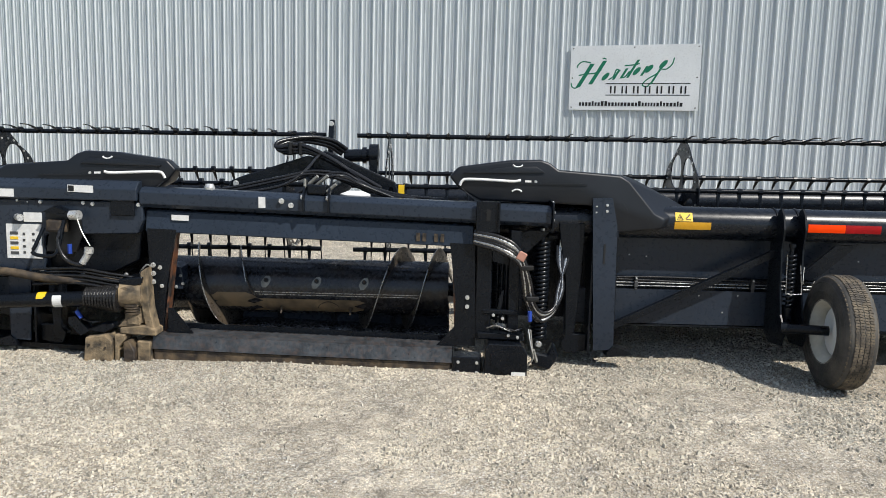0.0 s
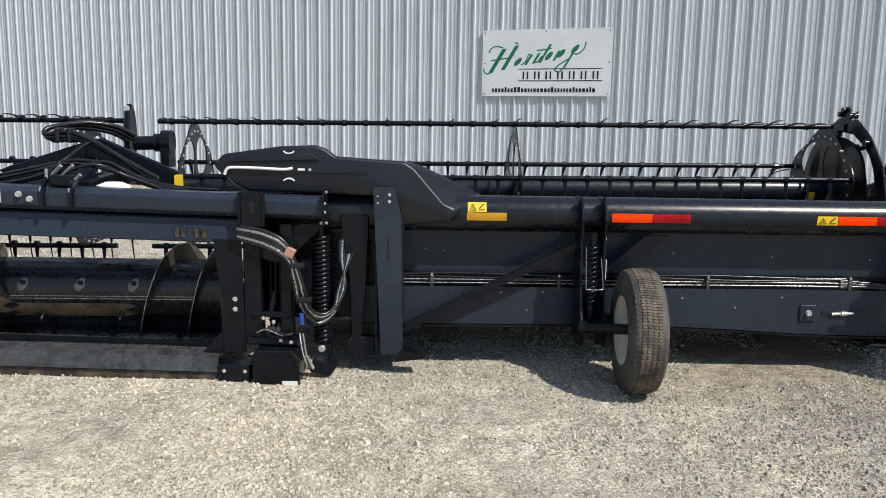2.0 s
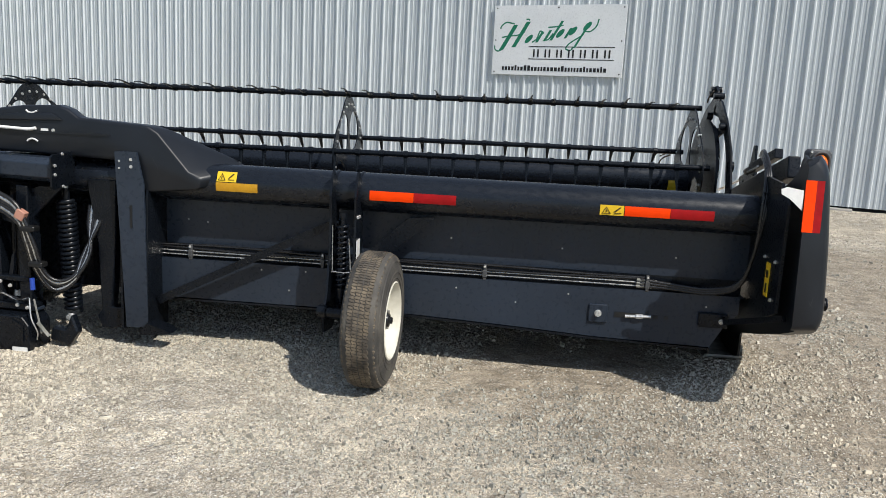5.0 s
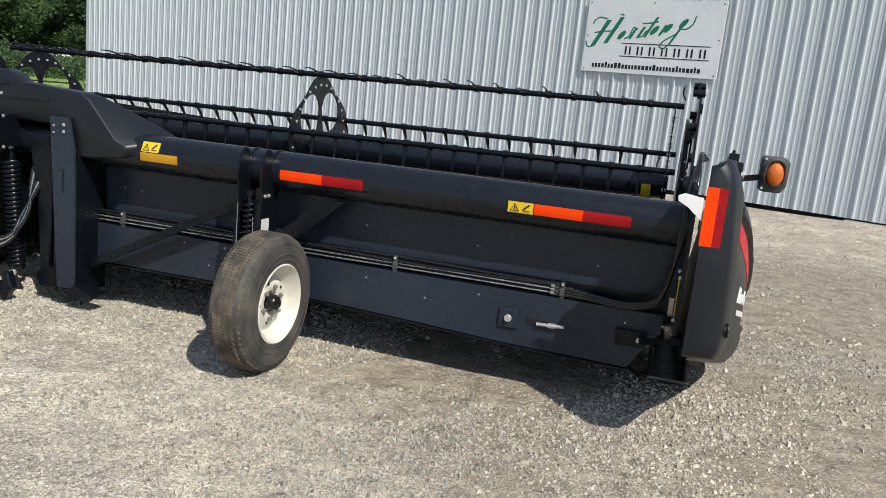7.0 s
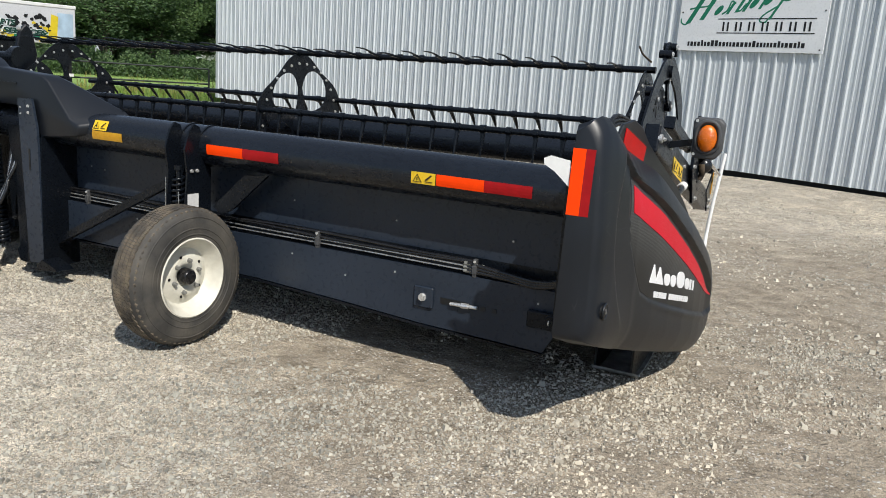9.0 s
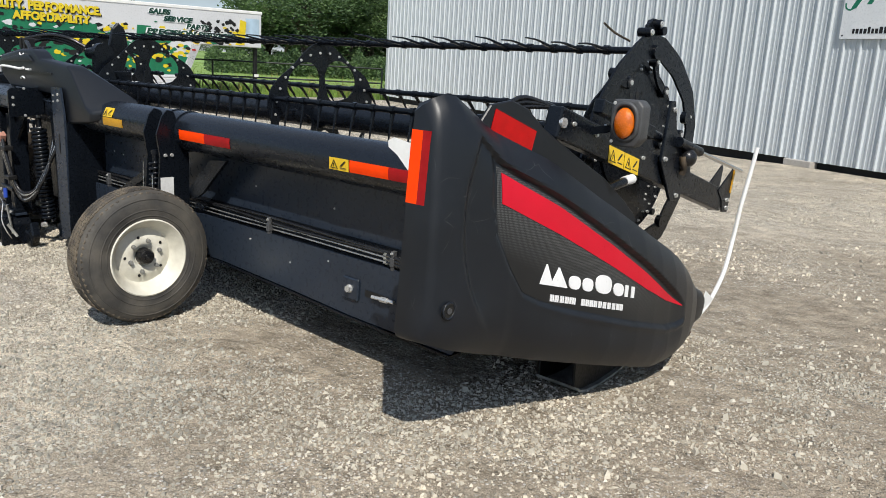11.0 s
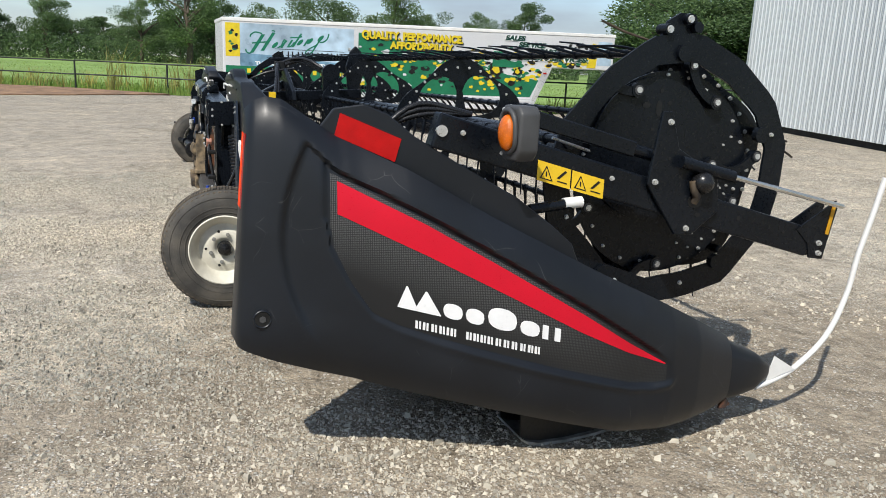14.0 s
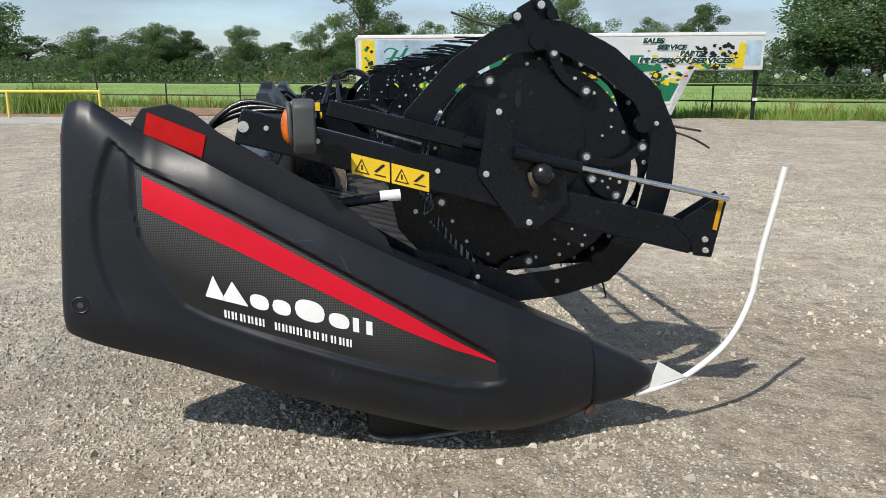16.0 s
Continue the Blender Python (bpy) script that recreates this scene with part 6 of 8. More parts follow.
# auger pan
bm = B()
prism(bm, [(5.05, 0.16), (5.4, 0.12), (5.9, 0.16), (6.6, 0.17), (6.6, 0.14), (5.9, 0.12), (5.4, 0.08), (5.05, 0.12)], "x", -1.70, 0.06)
mpart("feed_pan", bm, AUGER)
bm = B()
box(bm, -1.70, 0.05, 5.06, 5.08, 0.205, 0.235)
mpart("pan_lip", bm, PAINT)
bm = B()
box(bm, -1.70, 0.05, 5.72, 5.76, 0.10, 0.225)
mpart("pan_strip", bevel(bm, 0.006, 1), PANEL, None, "dark folded pan strip")
for x in (-1.20, -0.80, -0.36):
    bm = B()
    box(bm, x - 0.018, x + 0.018, 5.70, 5.722, 0.10, 0.25)
    mpart("pan_cleat", bm, PAINT)
bm = B()
cyl(bm, (-1.70, 5.98, 0.22), (0.05, 5.98, 0.22), 0.085, n=20)
part("feed_roller", bm, CLOTH, module, smooth=40)
bm = B()
prism(bm, [(5.98, 0.305), (6.62, 0.20), (6.62, 0.16), (5.98, 0.26)], "x", -1.80, 0.15)
part("feed_belt", bm, CLOTH, module, "black centre feed draper")
# auger with two flights
AY, AZ, AR = 5.60, 0.432, 0.198
bm = B()
cyl(bm, (-1.98, AY, AZ), (0.045, AY, AZ), AR, n=48)
auger = part("auger", bm, AUGER, module, "feed auger drum with worn shiny flighting", smooth=40)
for x90, pitch, first, last, ro in ((-1.765, 0.49, -80, 400, 0.298), (-1.462, 0.50, -150, 188, 0.285), (-0.297, -0.56, -30, 420, 0.298), (-0.033, -0.46, -60, 400, 0.295)):
    bm = B()
    n = 90
    rows = []
    for i in range(n + 1):
        deg = first + (last - first) * i / n
        c, sn = math.cos(radians(deg)), math.sin(radians(deg))
        x = x90 + pitch * (deg - 90) / 360
        edge = AR + (ro - AR) * min(1.0, (deg - first) / 35, (last - deg) / 35) + 0.003
        rows.append([bm.verts.new((x + dx, AY + r * c, AZ + r * sn)) for r, dx in ((AR - 0.01, 0.004), (edge, 0.003), (edge, -0.003), (AR - 0.01, -0.004))])
    for p, q in zip(rows, rows[1:]):
        for k in range(4):
            bm.faces.new((p[k], q[k], q[(k + 1) % 4], p[(k + 1) % 4]))
    bm.faces.new(rows[0])
    bm.faces.new(rows[-1][::-1])
    bmesh.ops.recalc_face_normals(bm, faces=bm.faces)
    flight = part("flighting", bm, FLIGHT, auger, "worn helical flight", smooth=35)
    # the rubbed bright rim of the flight
    bm = B()
    rim = []
    for i in range(6, n - 5):
        deg = first + (last - first) * i / n
        rim.append((x90 + pitch * (deg - 90) / 360, AY + (ro + 0.001) * math.cos(radians(deg)), AZ + (ro + 0.001) * math.sin(radians(deg))))
    sweep(bm, rim, 0.0036, 5, 0)
    part("rim", bm, STEELLINE, flight, smooth=60)
for x, a in ((-1.237, 160), (-0.882, 160), (-0.547, 160), (-1.135, 220), (-0.645, 220)):
    c, s = math.cos(radians(a)), math.sin(radians(a))
    bm = B()
    cyl(bm, (x, AY + (AR - 0.005) * c, AZ + (AR - 0.005) * s), (x, AY + (AR + 0.012) * c, AZ + (AR + 0.010) * s), 0.017, n=12)
    part("finger_boss", bm, INK if a < 200 else RUSTY, auger, "finger guide", smooth=40)
    if a < 200:
        bm = B()
        rows = []
        for q in frange(a - 9, a + 15, 7):
            w = 0.010 + 0.022 * math.sin(math.pi * (q - a + 10) / 26)
            rows.append([bm.verts.new((x + k * w - 0.001 * (q - a), AY + (AR + 0.0025) * math.cos(radians(q)), AZ + (AR + 0.0025) * math.sin(radians(q)))) for k in (-1, 0, 1)])
        for p, q in zip(rows, rows[1:]):
            for k in range(2):
                bm.faces.new((p[k], p[k + 1], q[k + 1], q[k]))
        bmesh.ops.recalc_face_normals(bm, faces=bm.faces)
        part("rubbed_patch", bm, SCRAPED, auger, "paint rubbed off round the finger", smooth=60)
    bm = B()
    cyl(bm, (x, AY + AR * c, AZ + AR * s), (x, AY + (AR + 0.06) * c, AZ + (AR + 0.06) * s), 0.007, n=8)
    part("retract_finger", bm, RUSTY, auger, smooth=40)
bm = B()
sweep(bm, [(-0.875, AY - 0.150, AZ - 0.125), (-0.86, AY - 0.168, AZ - 0.10), (-0.80, AY - 0.182, AZ - 0.075), (-0.74, AY - 0.168, AZ - 0.10), (-0.725, AY - 0.150, AZ - 0.125)], 0.006, 6, 4)
part("hatch_rim", bm, RUSTY, auger)
# pale strips in place of the drum's highlights, and dusty patches on it
for ang in (184, 189):
    c, s = math.cos(radians(ang)), math.sin(radians(ang))
    bm = B()
    cyl(bm, (-1.32, AY + AR * c, AZ + AR * s), (-0.16, AY + AR * c, AZ + AR * s), 0.0032, n=6)
    part("seam", bm, STEELLINE, auger, "pale strip standing in for a highlight on the drum")
for xa, xb, a0, a1 in ((-1.30, -0.58, 198, 234), (-1.62, -1.34, 186, 222)):
    bm = B()
    rows = []
    for q in frange(a0, a1, 8):
        rows.append([bm.verts.new((x + 0.04 * math.sin(q * 0.9 + x * 9), AY + (AR + 0.002) * math.cos(radians(q)), AZ + (AR + 0.002) * math.sin(radians(q)))) for x in frange(xa, xb, 14)])
    for p, q in zip(rows, rows[1:]):
        for k in range(13):
            bm.faces.new((p[k], p[k + 1], q[k + 1], q[k]))
    bmesh.ops.recalc_face_normals(bm, faces=bm.faces)
    part("dust_patch", bm, DUSTED, auger, "dried crop dust on the drum", smooth=60)
bm = B()
prism(bm, [(-1.92, 0.42), (-1.90, 0.57), (-1.86, 0.585), (-1.80, 0.56), (-1.785, 0.50), (-1.79, 0.41)], "y", 5.30, 5.50)
case = mpart("drive_case", bevel(bm, 0.012, 2), PANEL, None, "small grey-black drive case")
for x, z in ((-1.80, 0.51), (-1.785, 0.455), (-1.83, 0.43)):
    mbolt(x, 5.30, z, (0, -1, 0), 0.009, 0.010, case)
bm = B()
cyl(bm, (0.03, AY, AZ), (0.10, AY, AZ), 0.05, n=16)
part("auger_bearing", bm, PAINT, auger, smooth=40)

# right foot and tower
bm = B()
box(bm, 0.08, 0.27, 4.87, 5.02, 0.01, 0.15)
mpart("foot", bevel(bm, 0.006, 1), PAINT)
for x in (0.12, 0.24):
    for z in (0.05, 0.115):
        mbolt(x, 4.87, z, (0, -1, 0), 0.009, 0.010)
bm = B()
prism(bm, [(0.29, 0.0), (0.56, 0.0), (0.56, 0.20), (0.52, 0.25), (0.31, 0.25), (0.29, 0.22)], "y", 4.84, 5.05)
foot = mpart("foot", bevel(bm, 0.005, 1), PAINT, None, "black corner foot plate")
bm = B()
prism(bm, [(0.33, 0.19), (0.46, 0.235), (0.53, 0.20), (0.53, 0.10), (0.42, 0.06), (0.33, 0.12)], "y", 4.833, 4.8395)
mpart("guard_plate", bm, PAINT, foot)
bm = B()
box(bm, 0.46, 0.55, 4.8345, 4.8385, 0.045, 0.075)
mpart("label", bm, PAPER, foot, "white strip label")
for x, w in ((0.225, 0.10), (0.435, 0.07)):
    bm = B()
    box(bm, x, x + w, 4.96, 5.08, 0.25, 0.97)
    mpart("column", bevel(bm, 0.006, 1), PAINT)
bm = B()
prism(bm, [(0.22, 0.85), (0.56, 0.97), (0.69, 0.97), (0.52, 0.80), (0.50, 0.72), (0.33, 0.76)], "y", 5.0, 5.02)
mpart("web_plate", bm, PAINT)
bm = B()
box(bm, 0.24, 0.54, 4.93, 5.05, 0.26, 0.30)
box(bm, 0.27, 0.50, 4.95, 5.0, 0.42, 0.45)
mpart("cross_link", bevel(bm, 0.005, 1), PAINT)
for x, z in ((0.44, 0.29), (0.50, 0.28), (0.34, 0.42), (0.40, 0.40)):
    mbolt(x, 4.93, z, (0, -1, 0), 0.009, 0.012)
for x, z in ((0.17, 0.52), (0.17, 0.46), (-1.81, 0.62), (-1.80, 0.50)):
    mbolt(x, 4.965, z, (0, -1, 0), 0.012, 0.012)
bm = B()
sweep(bm, [(0.56, 4.86, 0.33), (0.58, 4.84, 0.22), (0.60, 4.86, 0.14), (0.57, 4.9, 0.08)], 0.004, 8, 4)
part("cable", bm, ZINC, module, "zinc latch cable", smooth=50)
bm = B()
beam(bm, (0.575, 4.88, 0.32), (0.60, 4.90, 0.12), 0.012, 0.010)
beam(bm, (0.598, 4.87, 0.19), (0.63, 4.92, 0.10), 0.012, 0.018)
part("latch", bm, SCRAPED, module, "dull zinc latch lever")
bm = B()
prism(bm, [(0.60, 0.06), (0.72, 0.03), (0.78, 0.12), (0.74, 0.22), (0.70, 0.13), (0.62, 0.14)], "y", 4.97, 5.03)
part("hook_arm", bevel(bm, 0.01, 1), PAINT, module)
for x, r in ((0.395, 0.010), (0.425, 0.014), (0.365, 0.007)):
    bm = B()
    cyl(bm, (x, 5.04, 0.28), (x, 5.05, 0.80), r, n=10)
    rodp = mpart("tie_rod", bm, PAINT, None, "", 40)
    bm = B()
    cyl(bm, (x, 5.04, 0.315), (x, 5.04, 0.345), r + 0.012, n=6)
    mpart("nut", bm, ZINC, rodp, "zinc nut")
bm = B()
prism(bm, [(0.365, 0.45), (0.39, 0.57), (0.405, 0.58), (0.40, 0.50), (0.385, 0.43)], "y", 4.97, 4.985)
mpart("lever", bm, PAINT)
for k in range(3):
    bm = B()
    sweep(bm, [(0.30 + 0.05 * k, 4.94, 0.31), (0.36 + 0.04 * k, 4.915, 0.335 - 0.01 * k), (0.45 + 0.02 * k, 4.91, 0.30), (0.52, 4.92, 0.315)], 0.005, 6, 4)
    part("cable", bm, HOSE if k else STEELLINE, module, smooth=60)
bm = B()
box(bm, 0.285, 0.545, 4.945, 5.03, 0.255, 0.275)
mpart("ledge", bevel(bm, 0.004, 1), PANEL, None, "folded black ledge")
# springs
for nm, p, q, r, w, tn in (("spring", (0.655, 5.10, 0.86), (0.66, 5.14, 0.20), 0.046, 0.0125, 24), ("spring", (0.37, 5.22, 0.72), (0.37, 5.24, 0.30), 0.038, 0.011, 17)):
    bm = B()
    coil(bm, p, q, r, w, tn)
    sp = part(nm, bm, PAINT, module, "thick black float spring", smooth=60)
    bm = B()
    cyl(bm, Vector(p) + Vector((0, 0, 0.07)), q, 0.02, n=10)
    part("spring_rod", bm, PAINT, sp, smooth=40)
    bolt(sp, Vector(p) + Vector((0, 0, 0.06)), (0, 0, 1), 0.014, 0.03)
    bolt(sp, Vector(q) + Vector((0, -0.03, -0.03)), (0, -1, 0), 0.018, 0.03)
# hose loop to the header
for k in range(6):
    o = (k - 2.5) * 0.018
    sag = random.uniform(-0.02, 0.02)
    bm = B()
    sweep(bm, [(0.20, 4.93, 0.90 + o * 0.8), (0.36, 4.905, 0.865 + o), (0.485, 4.90, 0.79 + o), (0.54 + o * 0.5, 4.91, 0.64), (0.575 + o * 0.6, 4.94, 0.48 + sag * 0.4), (0.65 + o * 0.3, 4.97, 0.385 + o + sag), (0.74, 5.02, 0.43 + o * 0.6 + sag), (0.785 - o * 0.4, 5.08, 0.56), (0.80 + o * 0.7, 5.14, 0.72), (0.81 + o, 5.17, 0.83)], 0.0125, 8, 6)
    # two hoses take steel grey to stand for highlights on black rubber
    part("hose", bm, STEELLINE if k in (1, 4) else HOSE, module, "black hose coloured steel grey for its highlights" if k in (1, 4) else "black hydraulic hose", smooth=60)
for k in range(4):
    x = 0.785 + 0.021 * k
    bm = B()
    cyl(bm, (x, 5.165, 0.76), (x + 0.006, 5.175, 0.87), 0.011, n=8)
    cyl(bm, (x + 0.001, 5.165, 0.79), (x + 0.004, 5.17, 0.83), 0.015, n=6)
    part("coupler", bm, ZINC, module, "zinc hose coupler", smooth=40)
    bm = B()
    sweep(bm, [(x + 0.006, 5.175, 0.87), (x + 0.02, 5.18, 0.905), (0.90, 5.19, 0.87), (0.925 + 0.004 * k, 5.2, 0.74), (0.93, 5.24, 0.62)], 0.007, 6, 4)
    part("hose", bm, HOSE, module, smooth=60)
bm = B()
box(bm, 0.475, 0.53, 4.882, 4.925, 0.765, 0.82, Matrix.Translation((0.5, 4.9, 0.79)) @ Matrix.Rotation(radians(28), 4, "Y") @ Matrix.Translation((-0.5, -4.9, -0.79)))
part("tag", bevel(bm, 0.004, 1), PINKTAG, module, "copper coloured hose tag")
bm = B()
cyl(bm, (0.568, 4.88, 0.44), (0.57, 4.88, 0.375), 0.014, n=10)
part("cap", bm, BLUECAP, module, "blue plug cap", smooth=40)
for z in (0.70, 0.50):
    bm = B()
    box(bm, 0.50 + (0.7 - z) * 0.2, 0.585 + (0.7 - z) * 0.2, 4.885, 4.95, z, z + 0.03)
    part("tie", bevel(bm, 0.006, 1), INK, module)

# cabinet on the left end
bm = B()
prism(bm, [(-3.55, 0.56), (-2.54, 0.57), (-2.53, 0.845), (-1.945, 0.865), (-1.905, 0.95), (-1.905, 1.07), (-3.55, 1.07)], "y", 4.945, 5.16)
cab = part("cabinet", bevel(bm, 0.008, 1), PANEL, module, "black sheet-metal valve cabinet with labels")
bm = B()
prism(bm, [(-2.56, 0.60), (-2.12, 0.60), (-1.97, 0.68), (-1.93, 0.90), (-2.56, 0.90)], "y", 5.02, 5.15)
part("back_sheet", bevel(bm, 0.01, 1), PAINT, module, "black sheet set back under the cabinet")
bm = B()
prism(bm, [(4.915, 1.075), (4.915, 1.15), (4.97, 1.20), (5.16, 1.20), (5.16, 1.075)], "x", -3.55, -1.93)
part("cabinet_lid", bevel(bm, 0.008, 2), PANEL, module, "black folded lid")
bm = B()
box(bm, -2.775, -2.55, 4.940, 4.9435, 0.69, 0.91)
part("label", bm, PAPER, cab, "printed white setting table")
for i in range(5):
    bm = B()
    box(bm, -2.75, -2.70, 4.937, 4.9405, 0.715 + i * 0.032, 0.733 + i * 0.032)
    part("print", bm, YELLOW if i % 2 else GREYPLASTIC, cab)
for i in range(4):
    for j in range(2):
        bm = B()
        box(bm, -2.67 + j * 0.06, -2.655 + j * 0.06, 4.937, 4.9405, 0.72 + i * 0.04, 0.735 + i * 0.04)
        part("print", bm, GREYPLASTIC, cab)
bm = B()
box(bm, -2.66, -2.545, 4.940, 4.9435, 0.925, 0.985)
part("label", bm, PAPER, cab, "white label")
bm = B()
box(bm, -2.83, -2.70, 4.9105, 4.914, 1.085, 1.135)
part("label", bm, PAPER, cab, "faded pale label")
bm = B()
prism(bm, [(-2.52, 0.99), (-2.44, 1.02), (-2.30, 0.985), (-2.285, 0.86), (-2.33, 0.74), (-2.52, 0.74), (-2.50, 0.86)], "y", 4.935, 4.9445)
part("recess", bm, INK, cab)
bm = B()
prism(bm, [(-2.50, 1.00), (-2.43, 1.035), (-2.29, 0.985), (-2.31, 0.955), (-2.42, 0.985)], "y", 4.86, 4.935)
part("hood", bm, PAINT, cab)
bm = B()
box(bm, -2.49, -2.36, 4.87, 4.92, 0.87, 0.95)
part("valve", bevel(bm, 0.015, 2), RUSTY, cab, "dirty valve block")
bm = B()
sweep(bm, [(-2.50, 4.87, 0.90), (-2.53, 4.83, 0.80), (-2.545, 4.82, 0.74), (-2.42, 4.82, 0.73), (-2.39, 4.84, 0.80), (-2.37, 4.87, 0.95)], 0.012, 8, 4)
part("handle", bm, PAINT, cab, "bent black handle", smooth=60)
bm = B()
sweep(bm, [(-2.37, 4.88, 0.94), (-2.40, 4.84, 0.82), (-2.35, 4.83, 0.71), (-2.26, 4.83, 0.675), (-2.22, 4.83, 0.70)], 0.013, 8, 5)
part("hose", bm, HOSE, cab, smooth=60)
for p, q, r in (((-2.33, 4.88, 0.98), (-2.27, 4.86, 0.985), 0.03), ((-2.245, 4.83, 0.685), (-2.205, 4.83, 0.75), 0.022), ((-2.205, 4.83, 0.75), (-2.20, 4.83, 0.785), 0.028), ((-2.70, 4.94, 0.955), (-2.66, 4.90, 0.955), 0.022)):
    bm = B()
    cyl(bm, p, q, r, n=14)
    part("coupler", bm, ZINC, cab, "chromed quick coupler", smooth=40)
bm = B()
sweep(bm, [(-2.28, 4.85, 0.97), (-2.24, 4.83, 0.88), (-2.19, 4.82, 0.80)], 0.002, 5, 4)
part("lanyard", bm, ZINC, cab)
bm = B()
cyl(bm, (-2.335, 4.86, 0.80), (-2.335, 4.86, 0.74), 0.014, n=8)
part("cap", bm, BLUECAP, cab, "blue plug cap", smooth=40)
bm = B()
box(bm, -2.10, -1.95, 4.925, 4.9445, 0.98, 1.13)
part("hinge_plate", bevel(bm, 0.004, 1), PAINT, cab)
for x, z in ((-2.55, 1.055), (-2.28, 1.055), (-2.22, 1.05), (-2.08, 1.05), (-1.93, 1.05), (-2.3, 0.6), (-2.56, 0.615), (-2.02, 0.60)):
    bolt(cab, (x, 4.944, z), (0, -1, 0), 0.011, 0.012)
for z, r in ((0.645, 0.009), (0.625, 0.007), (0.60, 0.012), (0.575, 0.008), (0.55, 0.010)):
    bm = B()
    sweep(bm, [(-2.6, 4.90, z - 0.02), (-2.3, 4.87, z), (-2.1, 4.88, z - 0.03), (-1.95, 4.92, z - 0.06)], r, 8, 4)
    part("hose", bm, HOSE, module, smooth=60)
# driveline, boot and gearbox
bm = B()
cyl(bm, (-3.45, 4.80, 0.40), (-2.22, 4.84, 0.46), 0.046, n=24)
shaft = part("driveline", bm, PAINT, module, "black shielded drive shaft", smooth=40)
for x, m in ((-2.50, YELLOW), (-2.40, PAPER)):
    bm = B()
    cyl(bm, (x - 0.028, 4.832, 0.4465), (x + 0.028, 4.834, 0.449), 0.0475, n=24, caps=False)
    part("label", bm, m, shaft)
bm = B()
prof = []
for i in range(23):
    prof.append((-2.24 + i * 0.01, 0.052 + 0.03 * i / 22 + (0.012 if i % 2 else 0.0)))
rows = []
for x, r in prof:
    rows.append([bm.verts.new((x, 4.84 + r * math.cos(a), 0.465 + r * math.sin(a))) for a in [2 * math.pi * k / 24 for k in range(24)]])
for p, q in zip(rows, rows[1:]):
    for k in range(24):
        bm.faces.new((p[k], p[(k + 1) % 24], q[(k + 1) % 24], q[k]))
bm.faces.new(rows[0])
bm.faces.new(rows[-1])
bmesh.ops.recalc_face_normals(bm, faces=bm.faces)
part("boot", bm, HOSE, shaft, "ribbed rubber boot")
bm = B()
cyl(bm, (-2.03, 4.88, 0.485), (-1.90, 4.90, 0.485), 0.082, n=20)
cyl(bm, (-1.955, 4.90, 0.30), (-1.955, 4.90, 0.585), 0.062, 0.052, n=18)
cyl(bm, (-1.955, 4.84, 0.47), (-1.955, 5.08, 0.47), 0.07, n=18)
cyl(bm, (-1.985, 4.815, 0.51), (-1.985, 4.86, 0.51), 0.034, n=14)
box(bm, -2.01, -1.89, 4.88, 5.08, 0.30, 0.43)
gear = part("gearbox", bm, MUD, module, "mud-caked gearbox casting", smooth=30)
for k in range(6):
    t = 2 * math.pi * k / 6
    bolt(gear, (-1.955 + 0.055 * math.cos(t), 4.84, 0.47 + 0.055 * math.sin(t)), (0, -1, 0), 0.009, 0.012, RUSTY)
bm = B()
cyl(bm, (-1.955, 4.83, 0.47), (-1.955, 4.842, 0.47), 0.028, n=14)
part("plug", bm, RUSTY, gear, smooth=40)
bm = B()
prism(bm, [(-2.03, 0.585), (-1.88, 0.605), (-1.885, 0.56), (-1.93, 0.545), (-2.02, 0.55)], "y", 4.84, 5.02)
part("cap_plate", bevel(bm, 0.006, 1), PAINT, gear)
for k in range(4):
    bm = B()
    cyl(bm, (-1.955, 4.87, 0.365 + 0.017 * k), (-1.955, 4.87, 0.376 + 0.017 * k), 0.050, n=18)
    part("ring", bm, RUSTY, gear, smooth=40)
for poly, y0, y1, m, lab in (
        ([(-2.25, 0.045), (-2.072, 0.03), (-2.068, 0.195), (-2.11, 0.235), (-2.235, 0.215)], 4.80, 5.0, MUD, "mud-stained box bracket"),
        ([(-2.06, 0.04), (-2.035, 0.035), (-2.03, 0.15), (-1.99, 0.20), (-1.995, 0.235), (-2.06, 0.235)], 4.82, 4.95, MUD, "mud-stained hooked bracket"),
        ([(-1.995, 0.05), (-1.93, 0.045), (-1.925, 0.135), (-1.96, 0.20), (-1.995, 0.19)], 4.80, 4.93, RUSTY, "rusty small bracket"),
        ([(-1.925, 0.055), (-1.845, 0.05), (-1.842, 0.185), (-1.925, 0.19)], 4.84, 4.98, MUD, "mud-stained end block"),
        ([(-2.03, 0.235), (-1.80, 0.225), (-1.80, 0.265), (-1.88, 0.29), (-2.03, 0.275)], 4.84, 5.05, MUD, "mud-stained shelf plate"),
        ([(-2.05, 0.275), (-1.905, 0.285), (-1.90, 0.335), (-1.95, 0.385)], 4.85, 4.865, MUD, "three-cornered mud-stained plate"),
        ([(-1.90, 0.63), (-1.862, 0.66), (-1.845, 0.40), (-1.808, 0.225), (-1.865, 0.225), (-1.90, 0.42)], 4.86, 4.964, MUD, "upright plate caked with mud")):
    bm = B()
    prism(bm, poly, "y", y0, y1)
    part("bracket", bevel(bm, 0.006, 1), m, module, lab)
for x, y, z in ((-2.21, 4.80, 0.17), (-2.12, 4.80, 0.07), (-2.11, 4.80, 0.15)):
    bolt(module, (x, y, z), (0, -1, 0), 0.007, 0.008, RUSTY)
for z in (0.665, 0.61, 0.555):
    bolt(module, (-1.85, 4.955, z), (0, -1, 0), 0.014, 0.016)
bm = B()
